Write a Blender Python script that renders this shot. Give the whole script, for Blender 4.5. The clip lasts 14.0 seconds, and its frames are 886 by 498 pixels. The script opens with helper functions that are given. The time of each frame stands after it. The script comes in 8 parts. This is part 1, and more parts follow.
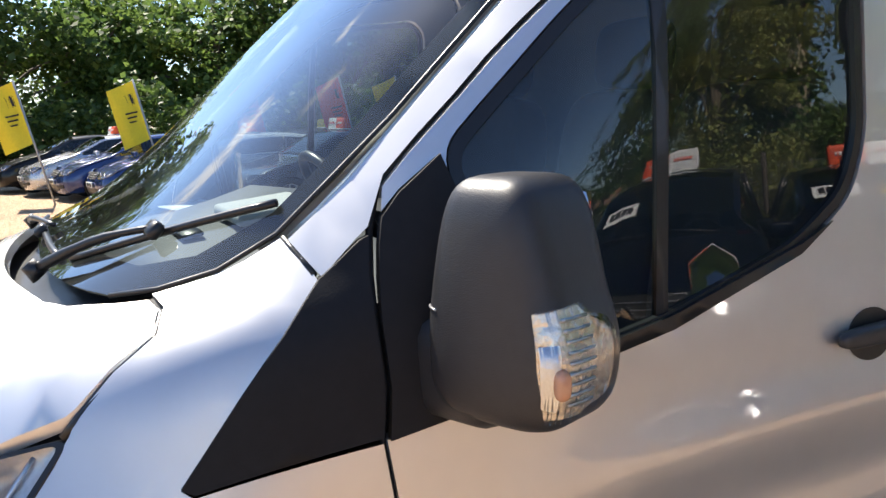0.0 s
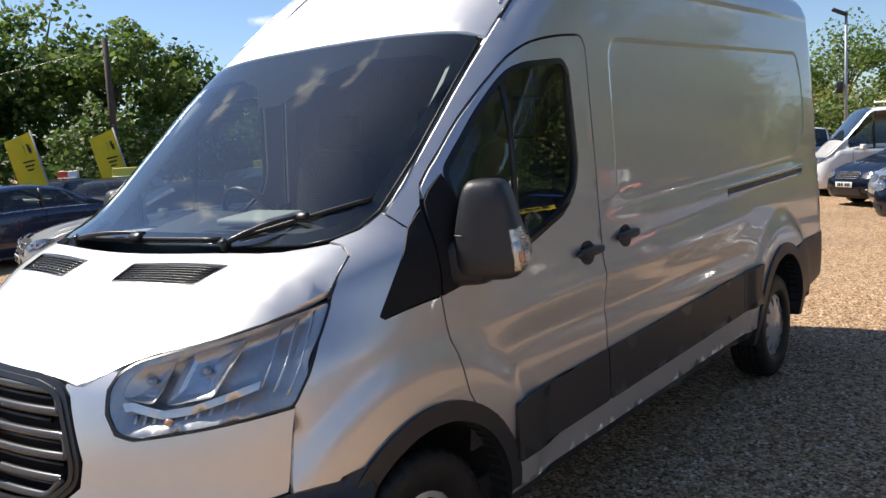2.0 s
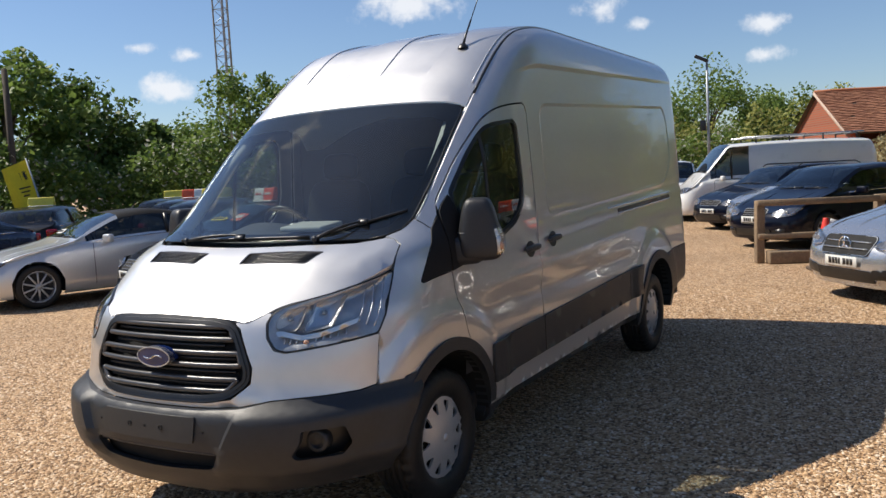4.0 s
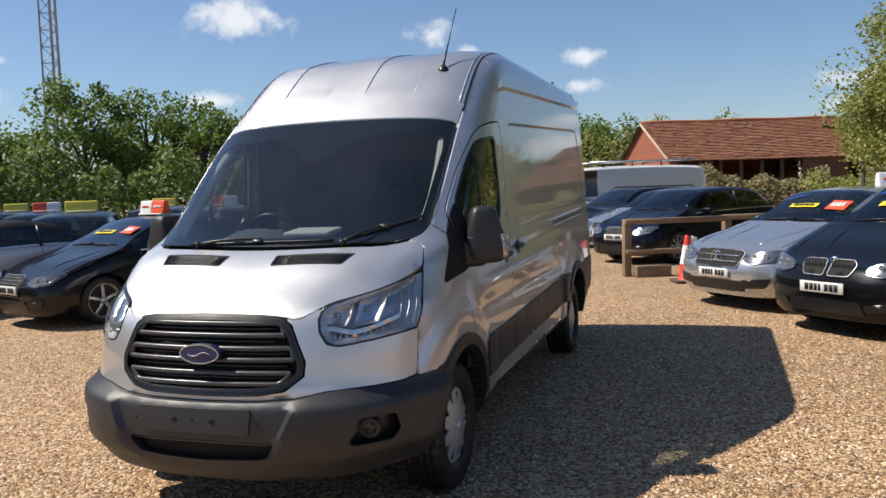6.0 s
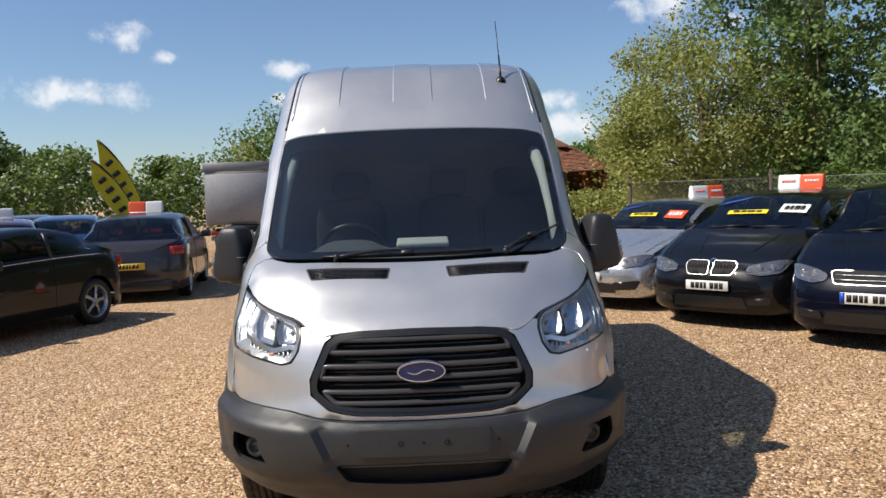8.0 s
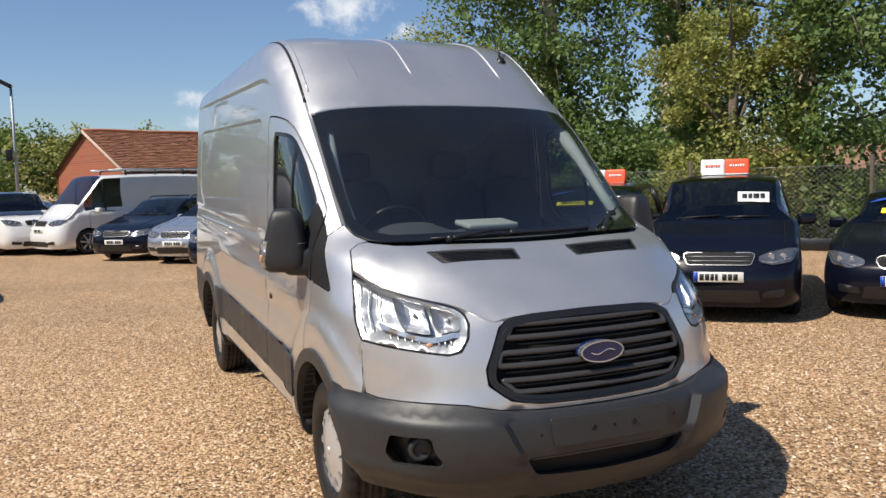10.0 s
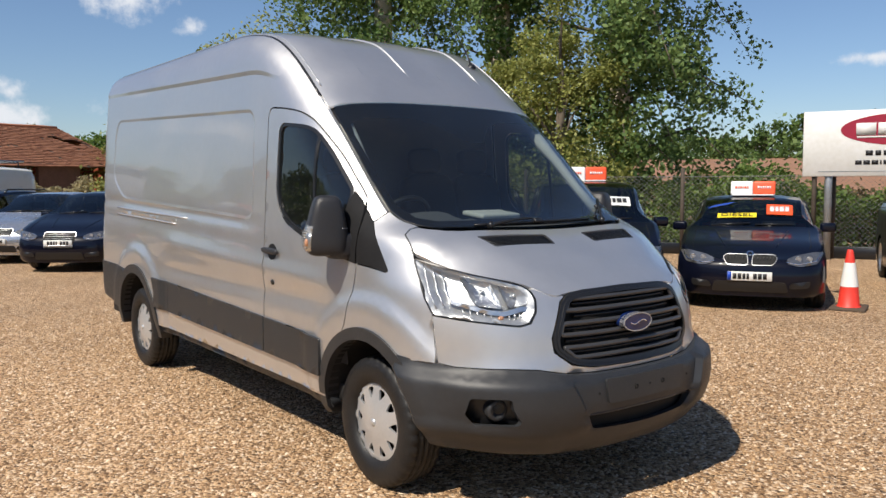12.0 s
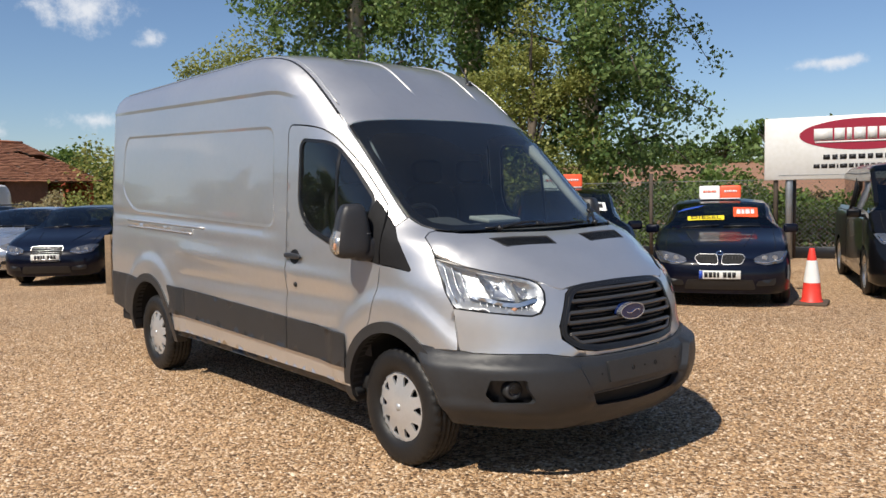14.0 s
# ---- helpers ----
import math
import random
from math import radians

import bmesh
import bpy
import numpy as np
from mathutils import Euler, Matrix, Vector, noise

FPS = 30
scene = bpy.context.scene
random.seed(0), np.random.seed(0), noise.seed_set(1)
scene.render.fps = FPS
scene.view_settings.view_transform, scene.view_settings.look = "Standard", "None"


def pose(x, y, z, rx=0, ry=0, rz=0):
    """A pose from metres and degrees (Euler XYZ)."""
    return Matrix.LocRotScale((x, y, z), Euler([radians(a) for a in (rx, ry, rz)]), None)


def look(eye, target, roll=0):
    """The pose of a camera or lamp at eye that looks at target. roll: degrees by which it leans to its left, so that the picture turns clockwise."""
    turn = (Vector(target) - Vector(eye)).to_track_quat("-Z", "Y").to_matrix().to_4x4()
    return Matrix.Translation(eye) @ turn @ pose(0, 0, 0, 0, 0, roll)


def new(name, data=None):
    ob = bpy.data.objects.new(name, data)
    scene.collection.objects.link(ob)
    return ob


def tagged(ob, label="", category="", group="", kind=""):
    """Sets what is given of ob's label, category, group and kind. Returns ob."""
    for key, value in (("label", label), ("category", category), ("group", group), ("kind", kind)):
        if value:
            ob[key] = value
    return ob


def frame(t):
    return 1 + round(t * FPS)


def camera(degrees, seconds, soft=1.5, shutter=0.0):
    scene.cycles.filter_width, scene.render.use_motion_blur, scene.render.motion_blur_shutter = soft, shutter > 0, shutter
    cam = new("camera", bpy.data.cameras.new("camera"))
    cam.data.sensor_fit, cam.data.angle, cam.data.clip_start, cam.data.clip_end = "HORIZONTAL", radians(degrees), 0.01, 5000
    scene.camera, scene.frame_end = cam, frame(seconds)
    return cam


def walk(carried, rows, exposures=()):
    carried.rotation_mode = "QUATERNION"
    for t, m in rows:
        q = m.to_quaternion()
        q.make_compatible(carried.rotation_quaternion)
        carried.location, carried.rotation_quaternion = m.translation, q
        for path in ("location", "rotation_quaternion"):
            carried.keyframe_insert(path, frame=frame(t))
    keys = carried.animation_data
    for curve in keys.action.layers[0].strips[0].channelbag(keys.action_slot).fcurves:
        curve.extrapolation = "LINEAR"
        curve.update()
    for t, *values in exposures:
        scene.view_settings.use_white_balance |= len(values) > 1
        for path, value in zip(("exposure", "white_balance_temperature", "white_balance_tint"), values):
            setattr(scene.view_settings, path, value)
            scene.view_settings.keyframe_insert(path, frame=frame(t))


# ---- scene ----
cam = camera(56.4, 14.0)
PATH = [
    (0, (2.002, 0.746, 1.614), (0.219, 1.597, 1.299), -1.9),
    (0.5, (2.187, 0.373, 1.618), (0.513, 1.432, 1.341), -2.3),
    (1, (2.289, -0.052, 1.606), (0.801, 1.251, 1.31), -2.5),
    (1.5, (2.469, -0.485, 1.631), (1.153, 0.992, 1.339), -2.7),
    (2, (2.605, -0.897, 1.634), (1.376, 0.664, 1.399), -3.2),
    (4.3, (3.137, -2.651, 1.659), (2.168, -0.911, 1.485), -2.7),
    (4.5, (3.176, -2.744, 1.647), (2.231, -0.989, 1.474), -2.4),
    (5, (3.132, -2.932, 1.656), (2.258, -1.141, 1.475), -1.9),
    (5.5, (2.79, -3.154, 1.662), (2.044, -1.305, 1.504), -1.8),
    (6, (2.342, -3.224, 1.641), (1.706, -1.333, 1.496), -2.1),
    (6.5, (1.806, -3.266, 1.695), (1.304, -1.333, 1.575), -2.0),
    (7, (1.193, -3.416, 1.708), (0.887, -1.443, 1.592), -1.8),
    (7.5, (0.619, -3.456, 1.708), (0.473, -1.466, 1.566), -2.2),
    (8, (0.019, -3.568, 1.701), (0.072, -1.574, 1.562), -2.0),
    (8.5, (-0.566, -3.546, 1.683), (-0.267, -1.574, 1.535), -2.1),
    (10.8, (-2.606, -2.665, 1.615), (-1.658, -0.913, 1.447), -1.5),
    (11, (-2.744, -2.672, 1.607), (-1.757, -0.941, 1.435), -1.5),
    (11.5, (-3.016, -2.697, 1.61), (-1.924, -1.031, 1.436), -1.0),
    (12, (-3.283, -2.594, 1.595), (-2.066, -1.015, 1.439), -0.2),
    (12.5, (-3.463, -2.623, 1.597), (-2.22, -1.064, 1.446), -0.8),
    (13, (-3.594, -2.786, 1.588), (-2.363, -1.217, 1.431), -1.2),
    (13.5, (-3.731, -2.835, 1.593), (-2.477, -1.284, 1.442), -1.1),
    (14, (-3.818, -2.823, 1.592), (-2.537, -1.294, 1.457), -1.1),
]
walk(cam, [(t, look(eye, target, roll)) for t, eye, target, roll in PATH], [(0.0, 1.43), (0.5, 1.0), (1.0, 0.79), (2.0, 0.62), (4.5, 0.27), (8.5, 0.31), (11.0, 0.22), (14.0, 0.17)])

# ---- daylight ----
SUN_DIR = Vector((-0.78, -0.18, 1.0)).normalized()
sun_data = bpy.data.lights.new("sun", "SUN")
sun_data.energy, sun_data.angle, sun_data.color = 4.8, radians(0.53), (1.0, 0.92, 0.80)
sun = new("sun", sun_data)
sun.matrix_world = look(SUN_DIR * 60, (0, 0, 0))

CLOUDS = [  # azimuth from +y to the right, elevation, half width, half height, in degrees
    (-31.8, 11.4, 4.2, 1.7), (-18.8, 10.5, 2.0, 1.3), (-16.3, 9.2, 1.1, 0.6), (-8.5, 8.4, 1.7, 0.8), (-8.7, 6.5, 1.9, 0.7),
    (-46.3, 8.7, 1.4, 0.6), (-49.8, 9.2, 1.4, 0.6), (-47.5, 6.5, 3.8, 1.2), (-34.0, 6.3, 2.4, 0.8), (8.6, 5.9, 3.2, 1.0),
    (9.5, 4.2, 4.2, 1.3), (-22.0, 6.8, 4.8, 1.3), (17.0, 11.8, 3.8, 1.7), (21.0, 10.2, 1.5, 0.9), (17.5, 5.0, 2.8, 0.9),
    (65.0, 7.6, 3.0, 0.6), (-60.0, 6.8, 2.2, 1.2), (-75.0, 14.0, 5.0, 2.0), (-105.0, 12.0, 6.0, 2.2), (110.0, 14.0, 7.0, 2.2),
    (160.0, 18.0, 7.0, 2.6), (-140.0, 36.0, 8.0, 2.6), (-160.0, 24.0, 6.0, 2.0), (95.0, 20.0, 6.0, 2.2), (-35.0, 33.0, 6.0, 3.0), (15.0, 40.0, 6.0, 3.5),
    (-78.5, 34.5, 6.5, 1.7), (-77.0, 42.4, 8.0, 1.7), (-98.0, 20.0, 6.0, 3.4), (-76.0, 48.0, 8.0, 1.8), (-105.0, 35.0, 5.0, 2.6), (-90.0, 28.0, 3.0, 1.4),
]
world = bpy.data.worlds.new("world")
scene.world = world
world.use_nodes = True
wn, wl = world.node_tree.nodes, world.node_tree.links
wn.clear()
w_out, w_back = wn.new("ShaderNodeOutputWorld"), wn.new("ShaderNodeBackground")
sky = wn.new("ShaderNodeTexSky")
sky.sky_type, sky.sun_disc = "NISHITA", False
sky.sun_elevation = math.asin(SUN_DIR.z)
sky.sun_rotation = math.atan2(SUN_DIR.x, SUN_DIR.y)
sky.air_density, sky.dust_density, sky.ozone_density = 1.0, 0.3, 3.0
geo_w = wn.new("ShaderNodeTexCoord")


def w_math(op, a, b=None, c=None):
    n = wn.new("ShaderNodeMath")
    n.operation = op
    for i, v in enumerate((a, b, c)):
        if v is None:
            continue
        if isinstance(v, (int, float)):
            n.inputs[i].default_value = v
        else:
            wl.new(v, n.inputs[i])
    return n.outputs[0]


w_noise = wn.new("ShaderNodeTexNoise")
w_noise.inputs["Scale"].default_value, w_noise.inputs["Detail"].default_value, w_noise.inputs["Roughness"].default_value = 26.0, 8.0, 0.6
wl.new(geo_w.outputs["Generated"], w_noise.inputs["Vector"])
wsep = wn.new("ShaderNodeSeparateXYZ")
wl.new(geo_w.outputs["Generated"], wsep.inputs[0])
w_az = w_math("ARCTAN2", wsep.outputs[0], wsep.outputs[1])
w_el = w_math("ARCSINE", wsep.outputs[2])
cover = None
for az, el, ha, he in CLOUDS:
    a = w_math("MULTIPLY", w_math("SUBTRACT", w_az, radians(az)), 1 / radians(ha))
    b = w_math("MULTIPLY", w_math("SUBTRACT", w_el, radians(el)), 1 / radians(he))
    d = w_math("SUBTRACT", 1.0, w_math("SQRT", w_math("ADD", w_math("MULTIPLY", a, a), w_math("MULTIPLY", b, b))))
    cover = d if cover is None else w_math("MAXIMUM", cover, d)
w_mask = wn.new("ShaderNodeMapRange")
w_mask.interpolation_type = "SMOOTHSTEP"
wl.new(w_math("ADD", cover, w_math("MULTIPLY", w_math("SUBTRACT", w_noise.outputs["Fac"], 0.5), 2.6)), w_mask.inputs[0])
w_mask.inputs[1].default_value, w_mask.inputs[2].default_value, w_mask.inputs[4].default_value = 0.15, 1.0, 0.9
w_mix = wn.new("ShaderNodeMix")
w_mix.data_type = "RGBA"
wl.new(w_mask.outputs[0], w_mix.inputs["Factor"])
w_tint = wn.new("ShaderNodeMix")
w_tint.data_type, w_tint.blend_type = "RGBA", "MULTIPLY"
w_tint.inputs["Factor"].default_value = 1.0
w_tint.inputs[7].default_value = (0.90, 0.95, 1.05, 1)
wl.new(sky.outputs[0], w_tint.inputs[6])
wl.new(w_tint.outputs[2], w_mix.inputs[6])
w_mix.inputs[7].default_value = (8.6, 8.8, 9.2, 1)
wl.new(w_mix.outputs[2], w_back.inputs["Color"])
w_back.inputs["Strength"].default_value = 0.087
wl.new(w_back.outputs[0], w_out.inputs["Surface"])
scene.view_settings.exposure = 0.0

# ---- materials ----


def mat(name, colour=(0.5, 0.5, 0.5), rough=0.5, metal=0.0, coat=0.0, vary=0.0, scale=8.0, bump=0.0, bump_scale=60.0, dirt=None, spec=None):
    """A principled material with colour variation at two scales and fine relief."""
    m = bpy.data.materials.new(name)
    m.use_nodes = True
    n, l = m.node_tree.nodes, m.node_tree.links
    p = n["Principled BSDF"]
    p.inputs["Base Color"].default_value = (*colour, 1)
    p.inputs["Roughness"].default_value, p.inputs["Metallic"].default_value, p.inputs["Coat Weight"].default_value = rough, metal, coat
    p.inputs["Coat Roughness"].default_value = 0.03
    if spec is not None:
        p.inputs["Specular IOR Level"].default_value = spec
    tc = n.new("ShaderNodeTexCoord")
    if vary:
        big, small = n.new("ShaderNodeTexNoise"), n.new("ShaderNodeTexNoise")
        for t, s in ((big, scale), (small, scale * 7.3)):
            t.inputs["Scale"].default_value, t.inputs["Detail"].default_value = s, 5
            l.new(tc.outputs["Object"], t.inputs["Vector"])
        add = n.new("ShaderNodeMath")
        add.operation = "ADD"
        l.new(big.outputs["Fac"], add.inputs[0]), l.new(small.outputs["Fac"], add.inputs[1])
        ramp = n.new("ShaderNodeMapRange")
        ramp.inputs[1].default_value, ramp.inputs[2].default_value = 0.6, 1.4
        l.new(add.outputs[0], ramp.inputs[0])
        mix = n.new("ShaderNodeMix")
        mix.data_type = "RGBA"
        l.new(ramp.outputs[0], mix.inputs["Factor"])
        other = dirt or tuple(min(1, c * (1 + vary)) for c in colour)
        mix.inputs[6].default_value = (*(c * (1 - vary) for c in colour), 1)
        mix.inputs[7].default_value = (*other, 1)
        l.new(mix.outputs[2], p.inputs["Base Color"])
        rr = n.new("ShaderNodeMapRange")
        rr.inputs[3].default_value, rr.inputs[4].default_value = max(0.02, rough * 0.85), min(1, rough * 1.2)
        l.new(big.outputs["Fac"], rr.inputs[0]), l.new(rr.outputs[0], p.inputs["Roughness"])
    if bump:
        bn, b = n.new("ShaderNodeTexNoise"), n.new("ShaderNodeBump")
        bn.inputs["Scale"].default_value, bn.inputs["Detail"].default_value = bump_scale, 4
        l.new(tc.outputs["Object"], bn.inputs["Vector"])
        b.inputs["Strength"].default_value, b.inputs["Distance"].default_value = bump, 0.01
        l.new(bn.outputs["Fac"], b.inputs["Height"]), l.new(b.outputs[0], p.inputs["Normal"])
    return m


def glass_mat(name, tint=(0.6, 0.65, 0.66), ior=1.5, rough=0.0, dust=0.0):
    """A thin pane: lets light straight through, tinted, mirrors by Fresnel on both its faces, and carries a little dust."""
    m = bpy.data.materials.new(name)
    m.use_nodes = True
    n, l = m.node_tree.nodes, m.node_tree.links
    n.remove(n["Principled BSDF"])
    out = n["Material Output"]
    tr, gl, face, power, fr, mix = n.new("ShaderNodeBsdfTransparent"), n.new("ShaderNodeBsdfGlossy"), n.new("ShaderNodeLayerWeight"), n.new("ShaderNodeMath"), n.new("ShaderNodeMapRange"), n.new("ShaderNodeMixShader")
    tr.inputs["Color"].default_value = (*tint, 1)
    gl.inputs["Roughness"].default_value = rough
    face.inputs["Blend"].default_value = 0.5
    power.operation = "POWER"
    power.inputs[1].default_value = 5.0
    fr.inputs[3].default_value = ((ior - 1) / (ior + 1)) ** 2
    two, one, both_faces = n.new("ShaderNodeMath"), n.new("ShaderNodeMath"), n.new("ShaderNodeMath")
    two.operation, one.operation, both_faces.operation = "MULTIPLY", "ADD", "DIVIDE"
    two.inputs[1].default_value, one.inputs[1].default_value = 2.0, 1.0
    l.new(face.outputs["Facing"], power.inputs[0]), l.new(power.outputs[0], fr.inputs[0])
    l.new(fr.outputs[0], two.inputs[0]), l.new(fr.outputs[0], one.inputs[0]), l.new(two.outputs[0], both_faces.inputs[0]), l.new(one.outputs[0], both_faces.inputs[1])
    l.new(both_faces.outputs[0], mix.inputs[0]), l.new(tr.outputs[0], mix.inputs[1]), l.new(gl.outputs[0], mix.inputs[2])
    l.new(mix.outputs[0], out.inputs["Surface"])
    if dust:
        film, over, spots, tc = n.new("ShaderNodeBsdfDiffuse"), n.new("ShaderNodeMixShader"), n.new("ShaderNodeTexNoise"), n.new("ShaderNodeTexCoord")
        film.inputs["Color"].default_value = (0.72, 0.74, 0.74, 1)
        spots.inputs["Scale"].default_value, spots.inputs["Detail"].default_value = 3.0, 8
        amount = n.new("ShaderNodeMapRange")
        amount.inputs[1].default_value, amount.inputs[2].default_value, amount.inputs[3].default_value, amount.inputs[4].default_value = 0.3, 0.7, dust * 0.5, dust * 1.5
        l.new(tc.outputs["Object"], spots.inputs["Vector"]), l.new(spots.outputs["Fac"], amount.inputs[0]), l.new(amount.outputs[0], over.inputs[0])
        l.new(mix.outputs[0], over.inputs[1]), l.new(film.outputs[0], over.inputs[2]), l.new(over.outputs[0], out.inputs["Surface"])
    return m


SILVER = mat("silver_metallic_paint", (0.64, 0.635, 0.63), 0.41, 0.80, 1.0, 0.03, 3.0)
SILVER.node_tree.nodes["Principled BSDF"].inputs["Coat IOR"].default_value = 1.6
PLASTIC = mat("dark_grey_moulded_plastic", (0.025, 0.026, 0.028), 0.44, 0, 0, 0.18, 5.0, 0.12, 420.0)
BLACK_TRIM = mat("black_trim", (0.012, 0.012, 0.013), 0.35, 0, 0, 0.2, 6.0, 0.05, 300.0)
# near-black colour carries the dark of insides and undersides
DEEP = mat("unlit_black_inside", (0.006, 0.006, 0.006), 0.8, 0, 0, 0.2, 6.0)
RUBBER = mat("tyre_rubber", (0.009, 0.009, 0.010), 0.50, 0, 0, 0.25, 12.0, 0.2, 90.0, (0.017, 0.016, 0.015), 0.4)
HUBCAP = mat("silver_painted_hubcap", (0.56, 0.57, 0.58), 0.34, 0.55, 0.2, 0.06, 9.0)
CHROME = mat("chrome", (0.86, 0.87, 0.88), 0.08, 1.0)
SLAT_GREY = mat("satin_grey_grille_bar", (0.06, 0.06, 0.063), 0.30, 0.25, 0.2, 0.08, 8.0)
REFLECTOR = mat("headlamp_reflector", (0.66, 0.67, 0.69), 0.33, 1.0, 0, 0.15, 40.0, 0.2, 90.0)
LAMP_GREY = mat("headlamp_bezel_silver", (0.46, 0.465, 0.475), 0.34, 0.75, 0, 0.2, 24.0, 0.2, 40.0)
AMBER = mat("amber_bulb", (0.55, 0.28, 0.16), 0.25, 0, 0.4)
MATT_BLACK = mat("matt_black_plastic", (0.013, 0.013, 0.014), 0.65, 0, 0, 0.2, 6.0, 0.05, 300.0, None, 0.2)
BLUE_BADGE = mat("dark_blue_enamel", (0.007, 0.020, 0.095), 0.2, 0.0, 0.5)
SCREEN_GLASS = glass_mat("windscreen_glass", (0.66, 0.72, 0.71), 1.54, 0.0, 0.006)
SIDE_GLASS = glass_mat("tinted_side_glass", (0.44, 0.50, 0.47), 1.55, 0.0, 0.006)
LENS = glass_mat("clear_lamp_lens", (0.97, 0.98, 0.98), 1.3)
FRIT = mat("black_ceramic_screen_border", (0.006, 0.006, 0.007), 0.7, 0, 0, 0, 8.0, 0, 60.0, None, 0.05)
DASH = mat("grey_dashboard_plastic", (0.085, 0.086, 0.09), 0.6, 0, 0, 0.12, 6.0, 0.1, 200.0)
SEAT = mat("dark_grey_seat_cloth", (0.028, 0.028, 0.030), 0.9, 0, 0, 0.2, 30.0, 0.2, 400.0)
BULKHEAD = mat("grey_painted_bulkhead", (0.13, 0.13, 0.133), 0.6, 0, 0, 0.12, 4.0)
LINING = mat("pale_grey_cab_lining", (0.50, 0.50, 0.48), 0.75, 0, 0, 0.08, 6.0)
PAPER = mat("white_paper", (0.78, 0.78, 0.76), 0.7, 0, 0, 0.05, 12.0)

# ---- mesh tools ----
from mathutils import geometry


def link_mesh(name, bm, material, parent=None, label="", smooth=True):
    me = bpy.data.meshes.new(name)
    bm.to_mesh(me)
    bm.free()
    if smooth:
        me.polygons.foreach_set("use_smooth", [True] * len(me.polygons))
    me.materials.append(material)
    ob = new(name, me)
    if parent is not None:
        ob.parent = parent
    return tagged(ob, label)


def part(name, bm, material, parent, label="", smooth=True):
    """One mesh object under a thing or under a part; each bar of a line of writing is a part of its own."""
    if name.endswith("_bars") or name == "side_glass":
        bm.verts.index_update()
        left, made = set(bm.verts), None
        while left:
            island, front = set(), [min(left, key=lambda v: v.index)]
            while front:
                v = front.pop()
                if v in island:
                    continue
                island.add(v)
                front += [e.other_vert(v) for e in v.link_edges]
            left -= island
            one = bmesh.new()
            twin = {v: one.verts.new(v.co) for v in sorted(island, key=lambda v: v.index)}
            for f in {f for v in island for f in v.link_faces}:
                one.faces.new([twin[v] for v in f.verts])
            made = link_mesh(name.removesuffix("s") if name.endswith("_bars") else name, one, material, parent, label, smooth)
        bm.free()
        return made
    return link_mesh(name, bm, material, parent, label, smooth)


def share(name, me, parent, m=None, label=""):
    """Another object on the same mesh."""
    ob = new(name, me)
    ob.parent = parent
    if m is not None:
        ob.matrix_local = m
    return tagged(ob, label)


def thing(name, label, category, group="", m=None):
    ob = new(name)
    ob.empty_display_size = 0.2
    if m is not None:
        ob.matrix_world = m
    return tagged(ob, label, category, group)


def box_bm(sx, sy, sz, m=None, bevel=0.0, seg=2, bm=None):
    """A box of that size about the origin, bevelled, moved by m, added to bm."""
    b = bmesh.new()
    bmesh.ops.create_cube(b, size=1.0)
    bmesh.ops.scale(b, vec=(sx, sy, sz), verts=b.verts)
    if bevel:
        bmesh.ops.bevel(b, geom=b.edges[:] + b.verts[:], offset=bevel, segments=seg, affect="EDGES", profile=0.6)
    return merged(b, m, bm)


def merged(b, m, bm):
    if m is not None:
        b.transform(m)
    if bm is None:
        return b
    me = bpy.data.meshes.new("join")
    b.to_mesh(me)
    b.free()
    bm.from_mesh(me)
    bpy.data.meshes.remove(me)
    return bm


def cyl_bm(r1, r2, h, seg=24, m=None, bm=None, caps=True):
    b = bmesh.new()
    bmesh.ops.create_cone(b, cap_ends=caps, segments=seg, radius1=r1, radius2=r2, depth=h)
    return merged(b, m, bm)


def tube_bm(points, r, seg=8, bm=None, closed=False):
    """A round rod along points; r is one radius or one for each point."""
    b = bm if bm is not None else bmesh.new()
    pts = [Vector(p) for p in points]
    n = len(pts)
    rings = []
    side = None
    for i, p in enumerate(pts):
        a, c = (pts[(i - 1) % n], pts[(i + 1) % n]) if closed else (pts[max(i - 1, 0)], pts[min(i + 1, n - 1)])
        d = (c - a).normalized()
        ref = side if side is not None else (Vector((0, 0, 1)) if abs(d.z) < 0.9 else Vector((1, 0, 0)))
        u = (ref - d * ref.dot(d)).normalized()
        side = u
        v = d.cross(u)
        rr = r[i] if isinstance(r, (list, tuple)) else r
        rings.append([b.verts.new(p + (u * math.cos(t) + v * math.sin(t)) * rr) for t in (2 * math.pi * k / seg for k in range(seg))])
    for i in range(n if closed else n - 1):
        a, c = rings[i], rings[(i + 1) % n]
        for k in range(seg):
            b.faces.new((a[k], a[(k + 1) % seg], c[(k + 1) % seg], c[k]))
    if not closed:
        b.faces.new(rings[0][::-1]), b.faces.new(rings[-1])
    return b


def lathe_bm(profile, seg=48, bm=None, m=None):
    """Turns a profile of (radius, along x) about the x axis."""
    b = bmesh.new()
    rings = []
    for r, x in profile:
        rings.append([b.verts.new((x, r * math.cos(t), r * math.sin(t))) for t in (2 * math.pi * k / seg for k in range(seg))])
    for a, c in zip(rings, rings[1:]):
        for k in range(seg):
            b.faces.new((a[k], a[(k + 1) % seg], c[(k + 1) % seg], c[k]))
    bmesh.ops.recalc_face_normals(b, faces=b.faces)
    return merged(b, m, bm)


def resample(poly, step):
    out = []
    for i, a in enumerate(poly):
        b = poly[(i + 1) % len(poly)]
        k = max(1, int(math.hypot(b[0] - a[0], b[1] - a[1]) / step))
        out += [(a[0] + (b[0] - a[0]) * j / k, a[1] + (b[1] - a[1]) * j / k) for j in range(k)]
    return out


